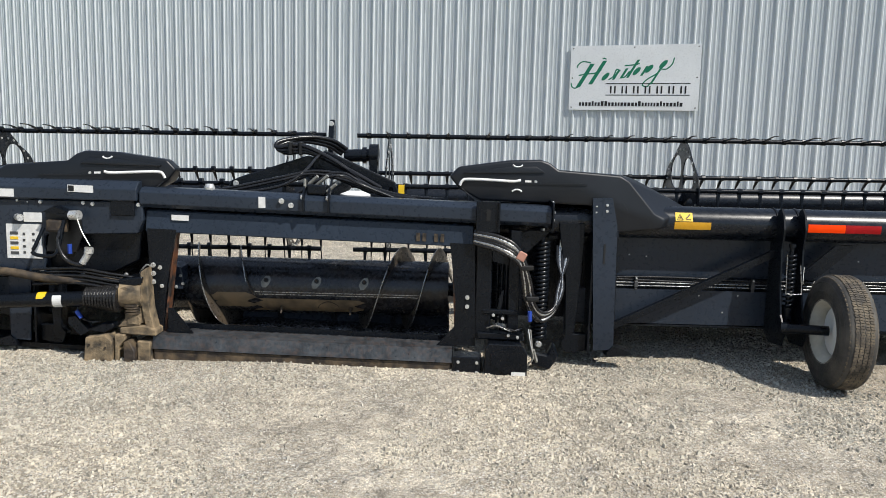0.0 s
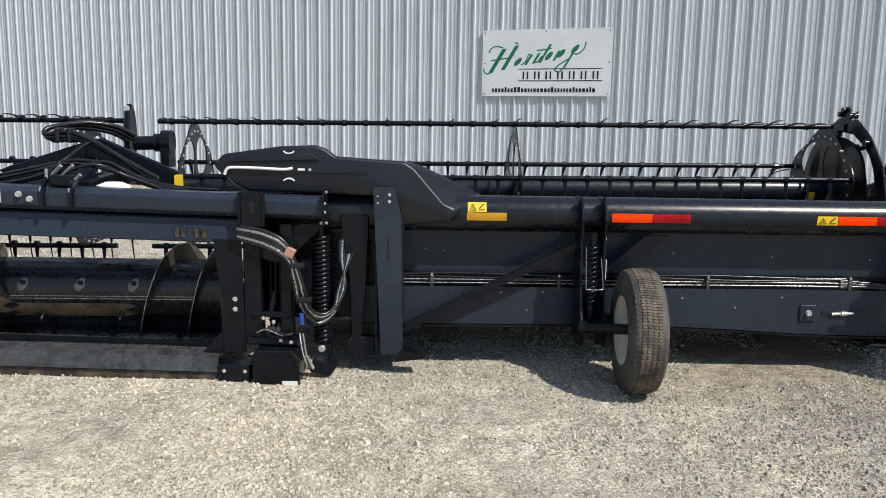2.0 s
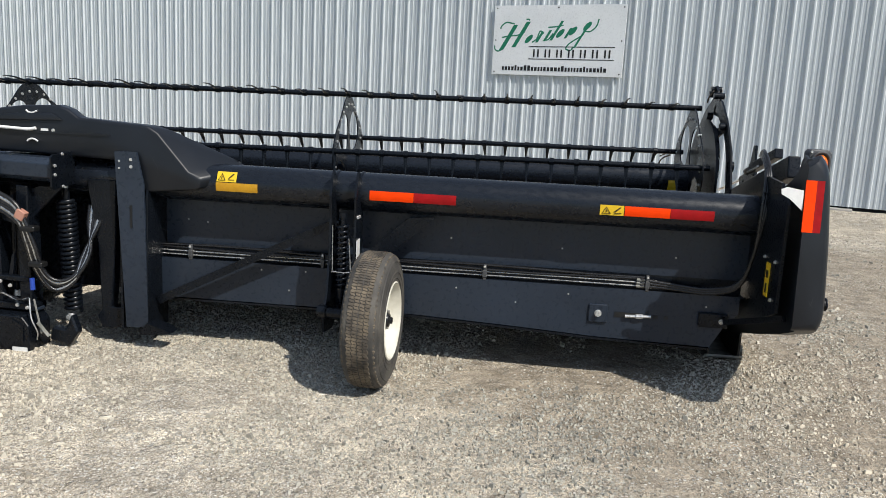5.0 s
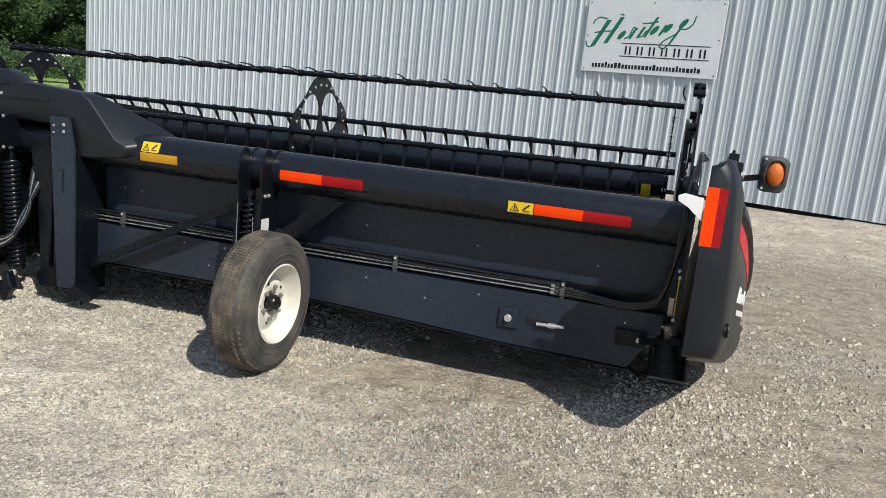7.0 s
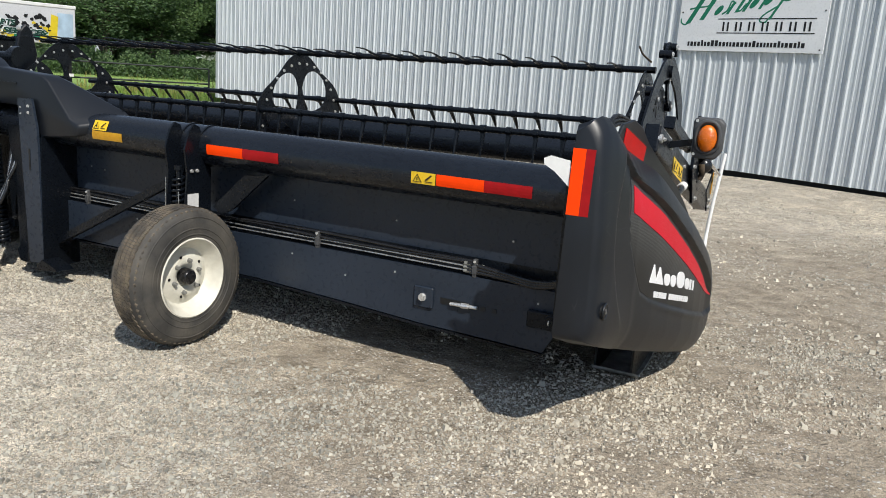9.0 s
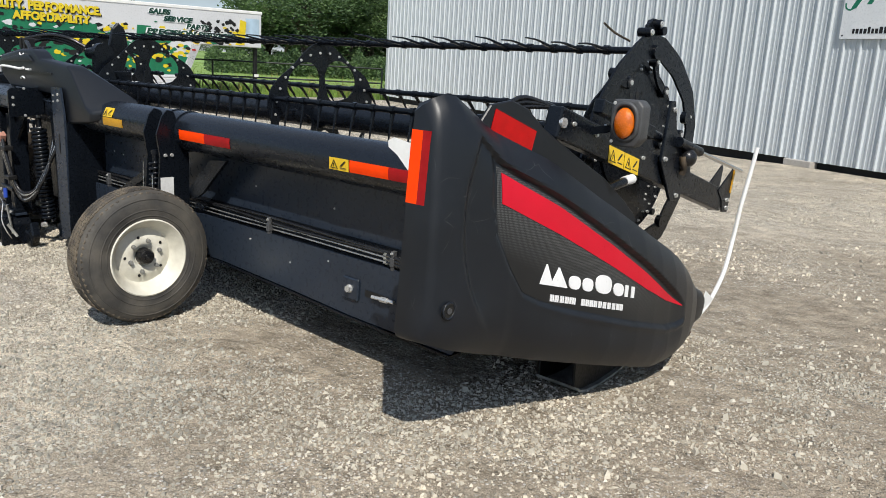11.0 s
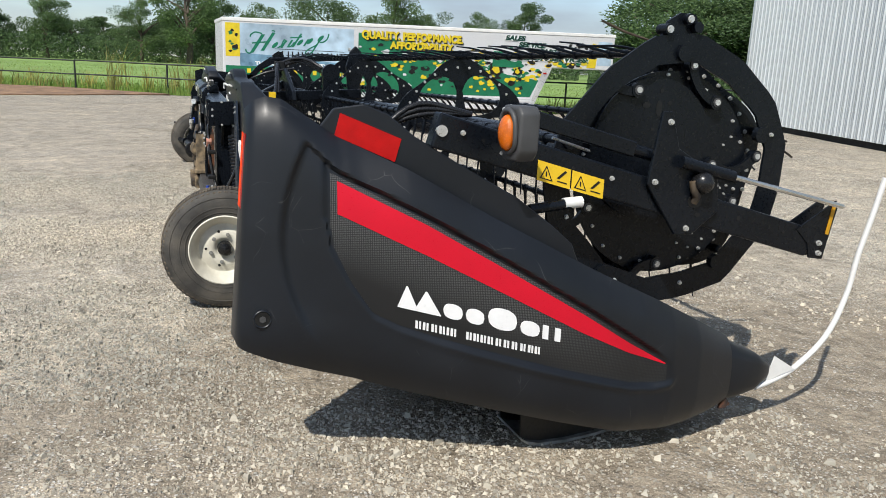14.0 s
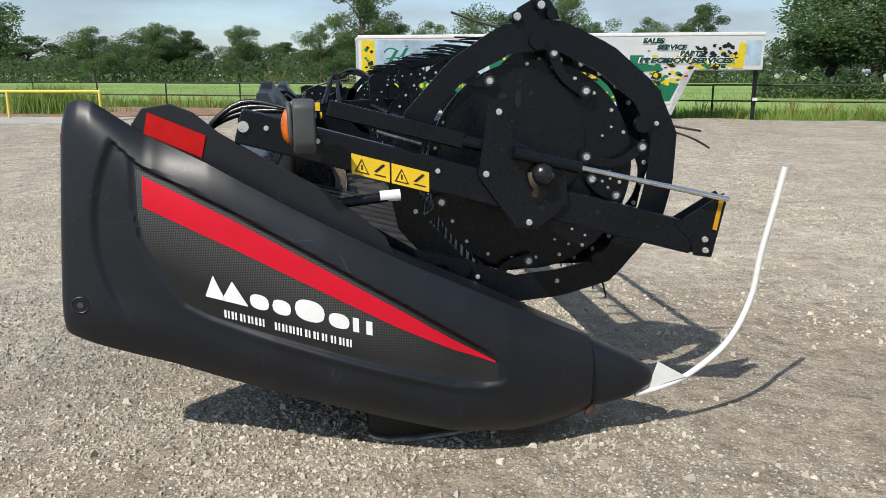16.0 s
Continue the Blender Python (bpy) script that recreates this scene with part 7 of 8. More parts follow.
sweep(bm, [(-1.93, 4.93, 0.60), (-1.90, 4.90, 0.645), (-1.87, 4.90, 0.675), (-1.85, 4.91, 0.665)], 0.006, 6, 4)
part("cable", bm, STEELLINE, module, "thin steel cable", smooth=60)
bm = B()
sweep(bm, [(-2.30, 4.86, 0.40), (-2.295, 4.85, 0.36), (-2.25, 4.85, 0.315), (-2.16, 4.86, 0.305)], 0.006, 6, 4)
part("cable", bm, HOSE, module, smooth=60)
bm = B()
cyl(bm, (-2.305, 4.85, 0.375), (-2.275, 4.85, 0.33), 0.014, n=10)
part("cap", bm, BLUECAP, module, "blue plug cap", smooth=40)
bm = B()
prism(bm, [(-2.345, 0.33), (-2.31, 0.335), (-2.24, 0.255), (-2.13, 0.235), (-2.07, 0.27), (-2.07, 0.30), (-2.14, 0.30), (-2.28, 0.225), (-2.35, 0.30)], "y", 4.84, 4.92)
part("hook_arm", bevel(bm, 0.006, 1), PAINT, module, "black curved hook arm")
bm = B()
sweep(bm, [(-3.4, 4.93, 0.62), (-2.8, 4.90, 0.61), (-2.5, 4.88, 0.575), (-2.25, 4.90, 0.56), (-2.0, 4.98, 0.55)], 0.028, 10, 5)
part("hose", bm, RUSTY, module, "dusty suction hose", smooth=60)
bm = B()
prism(bm, [(-3.5, 0.16), (-2.2, 0.10), (-2.2, 0.07), (-3.5, 0.12)], "y", 5.0, 5.25)
part("lower_tray", bm, PAINT, module)

# parts on top of the module
bm = B()
cyl(bm, (-1.50, 5.02, 1.135), (-1.50, 5.02, 1.17), 0.035, n=18)
cyl(bm, (-1.50, 5.02, 1.17), (-1.50, 5.02, 1.19), 0.032, 0.026, n=18)
part("filler_cap", bm, ZINC, module, "chromed filler cap", smooth=40)
bm = B()
cyl(bm, (-0.59, 5.22, 1.05), (-0.59, 5.22, 1.135), 0.10, n=24)
cyl(bm, (-0.59, 5.22, 1.135), (-0.59, 5.22, 1.155), 0.10, 0.05, n=24)
part("accumulator", bm, WHITE, module, "white domed canister", smooth=40)
for x in (-0.88, -0.72):
    bm = B()
    prism(bm, [(4.90, 1.03), (4.93, 1.03), (4.95, 1.14), (5.05, 1.2), (5.05, 1.24), (4.93, 1.17), (4.90, 1.12)], "x", x - 0.006, x + 0.006)
    mpart("lug", bm, PAINT, top)
    mbolt(x - 0.007, 4.925, 1.12, (-1, 0, 0), 0.016, 0.012, top)
bm = B()
box(bm, -0.87, -0.74, 4.96, 5.06, 1.14, 1.20)
vb = mpart("valve_block", bevel(bm, 0.01, 2), PAINT)
for p, q, r in (((-0.86, 5.0, 1.20), (-0.80, 4.98, 1.255), 0.011), ((-0.82, 5.02, 1.19), (-0.74, 5.0, 1.26), 0.010), ((-0.88, 4.97, 1.18), (-0.88, 4.97, 1.235), 0.009), ((-0.74, 4.97, 1.16), (-0.68, 4.95, 1.21), 0.010)):
    bm = B()
    cyl(bm, p, q, r, n=10)
    mpart("fitting", bm, SCRAPED, vb, "dull zinc fitting", 40)

# the module stands askew behind the header's back: its far end lies deeper than its near end
def set_back(p):
    """Moves a point of the module back along its sight from the yard's middle."""
    depth = (0.072 + 0.0355 * (0.6 - max(-3.6, min(0.8, p.x)))) * (1 - smooth_step(5.10, 5.42, p.y))
    k = 1 + depth / max(3.0, p.y)
    return Vector((0.3 + (p.x - 0.3) * k, p.y * k, 1.5 + (p.z - 1.5) * k))


for ob in module.children_recursive:
    if ob.data.users > 1:
        ob.matrix_basis = Matrix.Translation(set_back(ob.matrix_basis.translation)) @ ob.matrix_basis.to_3x3().to_4x4()
    else:
        for v in ob.data.vertices:
            v.co = set_back(v.co)

# ---- middle of the header: reel centre arm, plates and hose loops ----
for poly, y0, y1 in (([(-1.64, 1.08), (-1.60, 1.17), (-1.50, 1.21), (-1.02, 1.37), (-0.94, 1.34), (-0.96, 1.22), (-1.45, 1.08)], 5.86, 5.90), ([(-0.98, 1.40), (-0.86, 1.40), (-0.37, 1.19), (-0.34, 1.10), (-0.56, 1.10), (-0.98, 1.26)], 5.83, 5.87)):
    bm = B()
    prism(bm, poly, "y", y0, y1)
    part("centre_plate", bevel(bm, 0.008, 1), PAINT, header, "black peaked centre plate")
for x, z in ((-1.56, 1.15), (-0.40, 1.135), (-0.80, 1.33), (-0.62, 1.2)):
    bolt(header, (x, 5.85, z), (0, -1, 0), 0.018, 0.02)
bm = B()
beam(bm, (-0.80, 5.35, 1.10), (-0.78, 6.62, 1.17), 0.08, 0.10)
beam(bm, (-0.95, 5.35, 0.98), (-0.95, 5.95, 1.30), 0.10, 0.07)
part("centre_arm", bevel(bm, 0.008, 1), PAINT, header, "black centre reel arm")
bm = B()
box(bm, -2.3, 0.5, 5.36, 5.47, 0.93, 1.09)
part("centre_tube", bevel(bm, 0.02, 2), PAINT, header)
bm = B()
cyl(bm, (-0.80, 6.25, 1.365), (-0.60, 6.25, 1.375), 0.05, n=20)
cyl(bm, (-0.60, 6.25, 1.375), (-0.53, 6.25, 1.375), 0.088, n=28)
cyl(bm, (-0.655, 6.25, 1.372), (-0.625, 6.25, 1.373), 0.065, n=20)
box(bm, -0.595, -0.535, 6.17, 6.33, 1.2, 1.37)
part("reel_motor", bm, PAINT, header, "black reel drive motor and chain case", smooth=40)
for x in (-0.95,):
    bm = B()
    prism(bm, [(6.50, 1.45), (6.54, 1.60), (6.60, 1.66), (6.66, 1.60), (6.70, 1.40), (6.62, 1.15), (6.52, 1.2)], "x", x - 0.022, x + 0.022)
    part("knuckle", bevel(bm, 0.008, 1), PAINT, header)
    for z in (1.62, 1.5):
        bolt(header, (x, 6.545, z), (0, -1, 0), 0.018, 0.02)
loops = [
    [(-0.55, 5.70, 1.17), (-0.80, 5.75, 1.33), (-1.05, 5.80, 1.44), (-1.24, 5.85, 1.42), (-1.245, 5.9, 1.465), (-1.05, 6.0, 1.505), (-0.88, 6.1, 1.485), (-0.78, 6.2, 1.42)],
    [(-0.50, 5.72, 1.16), (-0.78, 5.76, 1.30), (-1.02, 5.80, 1.41), (-1.22, 5.84, 1.40), (-1.235, 5.9, 1.44), (-1.08, 6.0, 1.49), (-0.90, 6.1, 1.465), (-0.80, 6.2, 1.40)],
    [(-0.46, 5.68, 1.15), (-0.74, 5.74, 1.29), (-1.00, 5.80, 1.39), (-1.19, 5.84, 1.385), (-1.21, 5.9, 1.425), (-1.10, 6.0, 1.47), (-0.92, 6.1, 1.445), (-0.82, 6.2, 1.38)],
    [(-1.75, 5.40, 1.09), (-1.45, 5.42, 1.15), (-1.15, 5.45, 1.22), (-0.90, 5.50, 1.27), (-0.65, 5.5, 1.23), (-0.42, 5.45, 1.13), (-0.20, 5.4, 1.10)],
    [(-1.75, 5.38, 1.07), (-1.45, 5.40, 1.13), (-1.15, 5.43, 1.20), (-0.92, 5.48, 1.25), (-0.66, 5.48, 1.20), (-0.40, 5.43, 1.11), (-0.15, 5.4, 1.09)],
    [(-1.7, 5.36, 1.06), (-1.40, 5.38, 1.11), (-1.12, 5.42, 1.17), (-0.98, 5.5, 1.27), (-0.93, 5.7, 1.36), (-0.90, 5.95, 1.40)],
    [(-0.95, 5.50, 1.22), (-0.72, 5.50, 1.26), (-0.55, 5.48, 1.18), (-0.30, 5.44, 1.12), (0.0, 5.4, 1.10)],
    [(-1.0, 5.3, 1.12), (-0.85, 5.3, 1.22), (-0.70, 5.32, 1.25), (-0.58, 5.4, 1.19), (-0.35, 5.42, 1.10)],
]
for k, l in enumerate(loops):
    bm = B()
    sweep(bm, l, 0.017 if k < 3 else 0.011, 8, 6)
    part("hose", bm, HOSE, header, "looped black hydraulic hose", smooth=60)
for t in (0.3, 0.55):
    bm = B()
    box(bm, -1.25 + t * 0.3, -1.22 + t * 0.3, 5.78, 5.88, 1.37, 1.47)
    part("tie", bevel(bm, 0.01, 1), INK, header)
bm = B()
box(bm, -0.33, -0.29, 5.60, 5.66, 1.10, 1.18)
part("label", bm, YELLOW, header, "small yellow label")

# ---- sign on the shed wall ----
def on_wall(s, z, off):
    p = WL + WD * s + WN * off
    return Vector((p.x, p.y, z))


S0, S1, SZ0, SZ1 = 18.28, 20.93, 2.24, 3.57
WALL_M = Matrix((WD, Vector((0, 0, 1)), WN)).transposed().to_4x4()
sign = thing("wall_sign", on_wall((S0 + S1) / 2, SZ0, 0.05), "white rectangular dealer sign with green script and black lettering", "sign")


def slab(parent, name, material, poly, off0, off1, label="", to_world=None):
    """A flat cut-out on a wall plane."""
    bm = B()
    prism(bm, poly, "z", off0, off1)
    bm.transform(to_world)
    return part(name, bm, material, parent, label)


SIGN_M = Matrix.Translation(on_wall(S0, SZ0, 0.0)) @ WALL_M
SW, SHH = S1 - S0, SZ1 - SZ0


def sbox(u0, u1, v0, v1):
    return [(u0 * SW, v0 * SHH), (u1 * SW, v0 * SHH), (u1 * SW, v1 * SHH), (u0 * SW, v1 * SHH)]


SIGNW = mat("sign_white", (0.70, 0.72, 0.73), 0.35, var=0.05, scale=1.5, fine=30, bump=0.01)
slab(sign, "panel", SIGNW, sbox(0, 1, 0, 1), 0.034, 0.056, "white sheet panel", SIGN_M)
# green script mark as plain slanted stems, ovals and sweeps
def oval_poly(u, v, ru, rv, n=18):
    """A solid oval leaning to one side."""
    out = [(u + ru * math.cos(2 * math.pi * k / n) + 0.35 * rv * math.sin(2 * math.pi * k / n), v + rv * math.sin(2 * math.pi * k / n)) for k in range(n + 1)]
    return out[:-1]


def stem_poly(u, v0, v1, w, lean_by=0.30):
    d = (v1 - v0) * lean_by
    return [(u, v0), (u + w, v0), (u + w + d, v1), (u + d, v1)]


SCRIPT = [stem_poly(0.050, 0.355, 0.72, 0.034), stem_poly(0.150, 0.40, 0.765, 0.032), oval_poly(0.285, 0.52, 0.022, 0.062), stem_poly(0.335, 0.47, 0.625, 0.020), stem_poly(0.395, 0.49, 0.645, 0.020),
          stem_poly(0.445, 0.50, 0.775, 0.020), oval_poly(0.525, 0.60, 0.022, 0.062), stem_poly(0.553, 0.53, 0.675, 0.018), oval_poly(0.620, 0.635, 0.022, 0.062), stem_poly(0.628, 0.40, 0.705, 0.017), oval_poly(0.725, 0.70, 0.022, 0.064)]
SWEEPS = [[(0.012, 0.42), (0.018, 0.365), (0.045, 0.34), (0.08, 0.37)], [(0.055, 0.66), (0.06, 0.70), (0.10, 0.755), (0.165, 0.735)], [(0.07, 0.54), (0.13, 0.56), (0.20, 0.575), (0.25, 0.62)], [(0.255, 0.80), (0.275, 0.80), (0.285, 0.785)],
          [(0.31, 0.47), (0.345, 0.52), (0.37, 0.63), (0.40, 0.60)], [(0.41, 0.50), (0.44, 0.52), (0.47, 0.60)], [(0.43, 0.685), (0.49, 0.695), (0.545, 0.715)], [(0.63, 0.41), (0.61, 0.365), (0.575, 0.385), (0.60, 0.46), (0.68, 0.56)], [(0.71, 0.63), (0.75, 0.63), (0.79, 0.70), (0.805, 0.80)]]
for k, poly in enumerate(SCRIPT):
    slab(sign, "script_stroke", GREEN, [(u * SW, v * SHH) for u, v in poly], 0.056, 0.0592 + 0.0001 * k, "green shape of the script mark", SIGN_M)
for pts in SWEEPS:
    bm = B()
    sweep(bm, [(u * SW, v * SHH, 0.058) for u, v in pts], 0.013, 6, 6)
    for v in bm.verts:
        v.co.z = 0.0572 + (v.co.z - 0.058) * 0.1
    bm.transform(SIGN_M)
    part("script_stroke", bm, GREEN, sign, "sweeping green stroke of the script mark")
for k in range(7):
    u = 0.318 + k * 0.0895
    for u0, u1 in ((0.008, 0.020), (0.040, 0.052)):
        slab(sign, "letter_block", INK, sbox(u + u0, u + u1, 0.258, 0.372), 0.056, 0.060, "black bar of the dealer's mark", SIGN_M)
for v in (0.405, 0.228):
    slab(sign, "rule", INK, sbox(0.29, 0.935, v, v + 0.011), 0.056, 0.060, "", SIGN_M)
u = 0.085
while u < 0.88:
    w = random.uniform(0.012, 0.021)
    slab(sign, "letter_block", INK, sbox(u, u + w, 0.062, 0.118 if random.random() < 0.75 else 0.138), 0.056, 0.060, "", SIGN_M)
    u += w + 0.0085
for u, v in ((0.02, 0.96), (0.98, 0.96), (0.98, 0.5), (0.02, 0.5), (0.02, 0.04), (0.98, 0.04), (0.5, 0.965)):
    p = SIGN_M @ Vector((u * SW, v * SHH, 0.056))
    bolt(sign, p, WN, 0.012, 0.006, GREYPLASTIC)

# ---- mound and blocks at the wall's foot ----
bm = B()
v, f = [], []
NM = 90
for i in range(NM + 1):
    s = 2.0 + (WLEN - 1.6) * i / NM
    for j, (o, h) in enumerate(((-0.12, 0.10), (0.05, 0.12), (0.35, 0.07), (0.8, 0.0), (1.4, -0.08))):
        q = noise.noise(Vector((s * 0.7, o, 3.3)))
        grow = smooth_step(0.55 * WLEN, 0.85 * WLEN, s)
        p = on_wall(s, (h + 0.05 * q) * (0.25 + 0.9 * grow) - (0.04 if j == 4 else 0), o + 0.1 * q)
        v.append(tuple(p))
for i in range(NM):
    for j in range(4):
        a = i * 5 + j
        f.append((a, a + 1, a + 6, a + 5))
bm.free()
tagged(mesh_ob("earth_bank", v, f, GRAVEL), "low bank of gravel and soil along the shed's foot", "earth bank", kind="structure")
for s, w, h in ((17.9, 0.55, 0.20), (WLEN - 1.9, 1.7, 0.17)):
    bm = B()
    p = on_wall(s, 0.0, 0.02)
    box(bm, -w / 2, w / 2, -0.09, 0.12, -0.05, h, Matrix.Translation(p) @ Matrix.Rotation(math.atan2(WD.y, WD.x), 4, "Z"))
    tagged(part("footing_block", bevel(bm, 0.015, 2), CONCRETE), "grey concrete footing block under the wall", "concrete block", "footing blocks")

# ---- exhibition trailer ----
TX, TY0, TY1 = -17.45, 6.8, 20.35
TNOSE, TBOT, TNB = 17.9, 0.16, 1.64


def top_z(y):
    return 2.67 + (y - TY0) * 0.0165


TRAILW = mat("trailer_white", (0.60, 0.61, 0.625), 0.35, var=0.05, scale=1, fine=20, bump=0.01)
SKYBLUE = mat("sky_blue_print", (0.40, 0.53, 0.64), 0.4, var=0.35, scale=0.5, fine=3, bump=0.0)
DARKBLUE = mat("sea_blue_print", (0.16, 0.30, 0.42), 0.4, var=0.4, scale=1.0, fine=4, bump=0.0)
PGREEN = mat("print_green", (0.010, 0.16, 0.075), 0.4, var=0.15, bump=0.0)
PDARK = mat("print_dark_green", (0.004, 0.045, 0.03), 0.4, var=0.1, bump=0.0)
PYEL = mat("print_yellow", (0.68, 0.52, 0.02), 0.4, var=0.1, bump=0.0)
TRAILG = mat("trailer_grey", (0.55, 0.56, 0.57), 0.35, metal=0.3, var=0.1, scale=2, fine=20, bump=0.02)

trailer = thing("show_trailer", (TX - 1.2, 13.5, 0), "long white gooseneck show trailer with printed green and yellow panels", "trailer")
bm = B()
prism(bm, [(TY0, TBOT), (TNOSE - 0.7, TBOT), (TNOSE, TNB), (TY1, TNB), (TY1, top_z(TY1) - 0.03), (TY0, top_z(TY0) - 0.03)], "x", TX - 2.4, TX)
part("trailer_body", bevel(bm, 0.03, 2), TRAILW, trailer, "white trailer box")
bm = B()
prism(bm, [(TY0 - 0.02, top_z(TY0) - 0.11), (TY1 + 0.02, top_z(TY1) - 0.11), (TY1 + 0.02, top_z(TY1)), (TY0 - 0.02, top_z(TY0))], "x", TX - 2.42, TX + 0.02)
part("roof_rail", bevel(bm, 0.02, 2), WHITE, trailer, "rounded white roof rail")
PANEL_M = Matrix.Translation((TX, 0, 0)) @ Matrix(((0, 0, 1, 0), (1, 0, 0, 0), (0, 1, 0, 0), (0, 0, 0, 1)))


def tprint(name, material, poly, lift, label=""):
    return slab(trailer, name, material, poly, 0.0005, lift, label, PANEL_M)


def rect(y0, y1, z0, z1):
    return [(y0, z0), (y1, z0), (y1, z1), (y0, z1)]


def blotch(y, z, r, n=9, squash=0.8):
    return [(y + r * random.uniform(0.55, 1.1) * math.cos(2 * math.pi * k / n), z + squash * r * random.uniform(0.55, 1.1) * math.sin(2 * math.pi * k / n)) for k in range(n)]


random.seed(11)
tprint("print_panel", PYEL, rect(6.88, 7.30, 1.55, 2.52), 0.004, "yellow edge panel")
tprint("print_panel", SKYBLUE, rect(7.30, 10.80, 1.28, 2.53), 0.005, "blue sky panel")
tprint("print_panel", DARKBLUE, [(7.30, 1.28), (10.80, 1.28), (10.80, 1.46), (9.6, 1.52), (8.4, 1.62), (7.30, 1.66)], 0.0065, "dark sea at the panel's foot")
tprint("print_panel", PGREEN, rect(6.88, 10.85, 0.62, 1.28), 0.004, "green lower panel")
tprint("print_panel", PGREEN, [(10.95, 0.62), (17.1, 0.62), (17.4, 1.2), (16.2, 1.35), (14.3, 1.9), (12.4, 2.30), (10.95, 2.45)], 0.004, "green camouflage panel")
for k in range(190):
    y = random.uniform(11.0, 17.0)
    z = random.uniform(0.75, 2.35 - 0.16 * max(0, y - 12.5))
    tprint("blotch", (PYEL, INK, PGREEN, PYEL, INK, PGREEN, TRAILW)[k % 7], blotch(y, z, random.uniform(0.05, 0.17), 11, 0.6), 0.006 + 0.00006 * k)
for k in range(170):
    y = random.uniform(14.3, 19.5)
    z = random.uniform(1.68 if y > 17.5 else 1.15, 2.0 + 0.12 * math.sin(3 * y)) if k % 5 else random.uniform(1.7, 2.25)
    tprint("blotch", (PYEL, PGREEN, PYEL, INK, PYEL, INK)[k % 6], blotch(y, z, random.uniform(0.05, 0.16), 8, 0.5), 0.006 + 0.00007 * k)
for k in range(34):
    tprint("blotch", INK, blotch(random.uniform(17.9, 19.35), random.uniform(2.05, 2.46), random.uniform(0.04, 0.12)), 0.0065 + 0.0002 * k)
for k in range(8):
    tprint("blotch", (INK, PGREEN)[k % 2], blotch(random.uniform(6.95, 7.25), random.uniform(1.5, 2.45), random.uniform(0.05, 0.12)), 0.007 + 0.0002 * k)
tprint("print_panel", PYEL, [(19.25, 1.70), (19.62, 1.70), (19.70, 2.5), (19.45, 2.55), (19.40, 2.1)], 0.011, "yellow edge panel")
tprint("print_panel", SKYBLUE, rect(19.68, 20.25, 1.80, 2.62), 0.005, "pale blue nose panel")
# green script mark again
def on_print(u, v):
    return 7.43 + u * 3.19, 1.75 + (v - 0.40) * 1.5


for k, poly in enumerate(SCRIPT):
    tprint("script_stroke", GREEN, [on_print(u, v) for u, v in poly], 0.009 + 0.0001 * k, "green shape of the script mark")
for pts in SWEEPS:
    bm = B()
    sweep(bm, [(*on_print(u, v), 0.011) for u, v in pts], 0.019, 6, 6)
    for v in bm.verts:
        v.co.z = 0.0105 + (v.co.z - 0.011) * 0.1
    bm.transform(PANEL_M)
    part("script_stroke", bm, GREEN, trailer, "sweeping green stroke of the script mark")
for k in range(7):
    y = 8.40 + k * 0.305
    for y0, y1 in ((0.02, 0.065), (0.145, 0.19)):
        tprint("letter_block", INK, rect(y + y0, y + y1, 1.57, 1.765), 0.009)
tprint("rule", INK, rect(8.35, 10.5, 1.815, 1.83), 0.009)
for k in range(11):
    tprint("letter_block", PYEL, rect(7.5 + k * 0.2, 7.62 + k * 0.2, 1.08, 1.21), 0.008)
for k in range(9):
    tprint("letter_block", PYEL, rect(9.75 + k * 0.1, 9.81 + k * 0.1, 1.08, 1.18), 0.008)
# printed machines as plain shapes
for y0, s in ((13.9, 0.9), (15.6, 1.0)):
    for poly, m in (([(0, 0.35), (0.9, 0.35), (1.0, 0.55), (0.55, 0.62), (0.5, 0.95), (0.05, 0.95)], PGREEN), (blotch(0.15, 0.25, 0.30, 14, 1.0), INK), (blotch(0.15, 0.25, 0.18, 14, 1.0), PYEL), (blotch(0.95, 0.18, 0.2, 12, 1.0), INK), (blotch(0.95, 0.18, 0.11, 12, 1.0), PYEL)):
        tprint("printed_machine", m, [(y0 + a * s, 1.30 + b * s * 0.85) for a, b in poly], 0.019 + 0.001 * random.random())


def lettering(parent, text, size, m, material, shear=0.0, space=1.0, width=None, label="", fat=0.055):
    """Words in the built-in font, as a mesh on the given plane."""
    cu = bpy.data.curves.new("lettering", "FONT")
    cu.body, cu.size, cu.extrude, cu.shear, cu.space_character, cu.offset = text, size, 0.002, shear, space, size * fat
    tmp = bpy.data.objects.new("tmp", cu)
    scene.collection.objects.link(tmp)
    me = bpy.data.meshes.new_from_object(tmp.evaluated_get(bpy.context.evaluated_depsgraph_get()))
    bpy.data.objects.remove(tmp)
    xs = [v.co.x for v in me.vertices]
    k = width / (max(xs) - min(xs)) if width else 1.0
    me.transform(m @ Matrix.Diagonal((k, 1, 1, 1)))
    me.materials.clear()
    me.materials.append(material)
    ob = new("lettering", me)
    ob.parent = parent
    ob.matrix_parent_inverse = Matrix.Translation(-parent.location)
    return tagged(ob, label)


def at_panel(y, z, lift):
    return PANEL_M @ Matrix.Translation((y, z, lift))


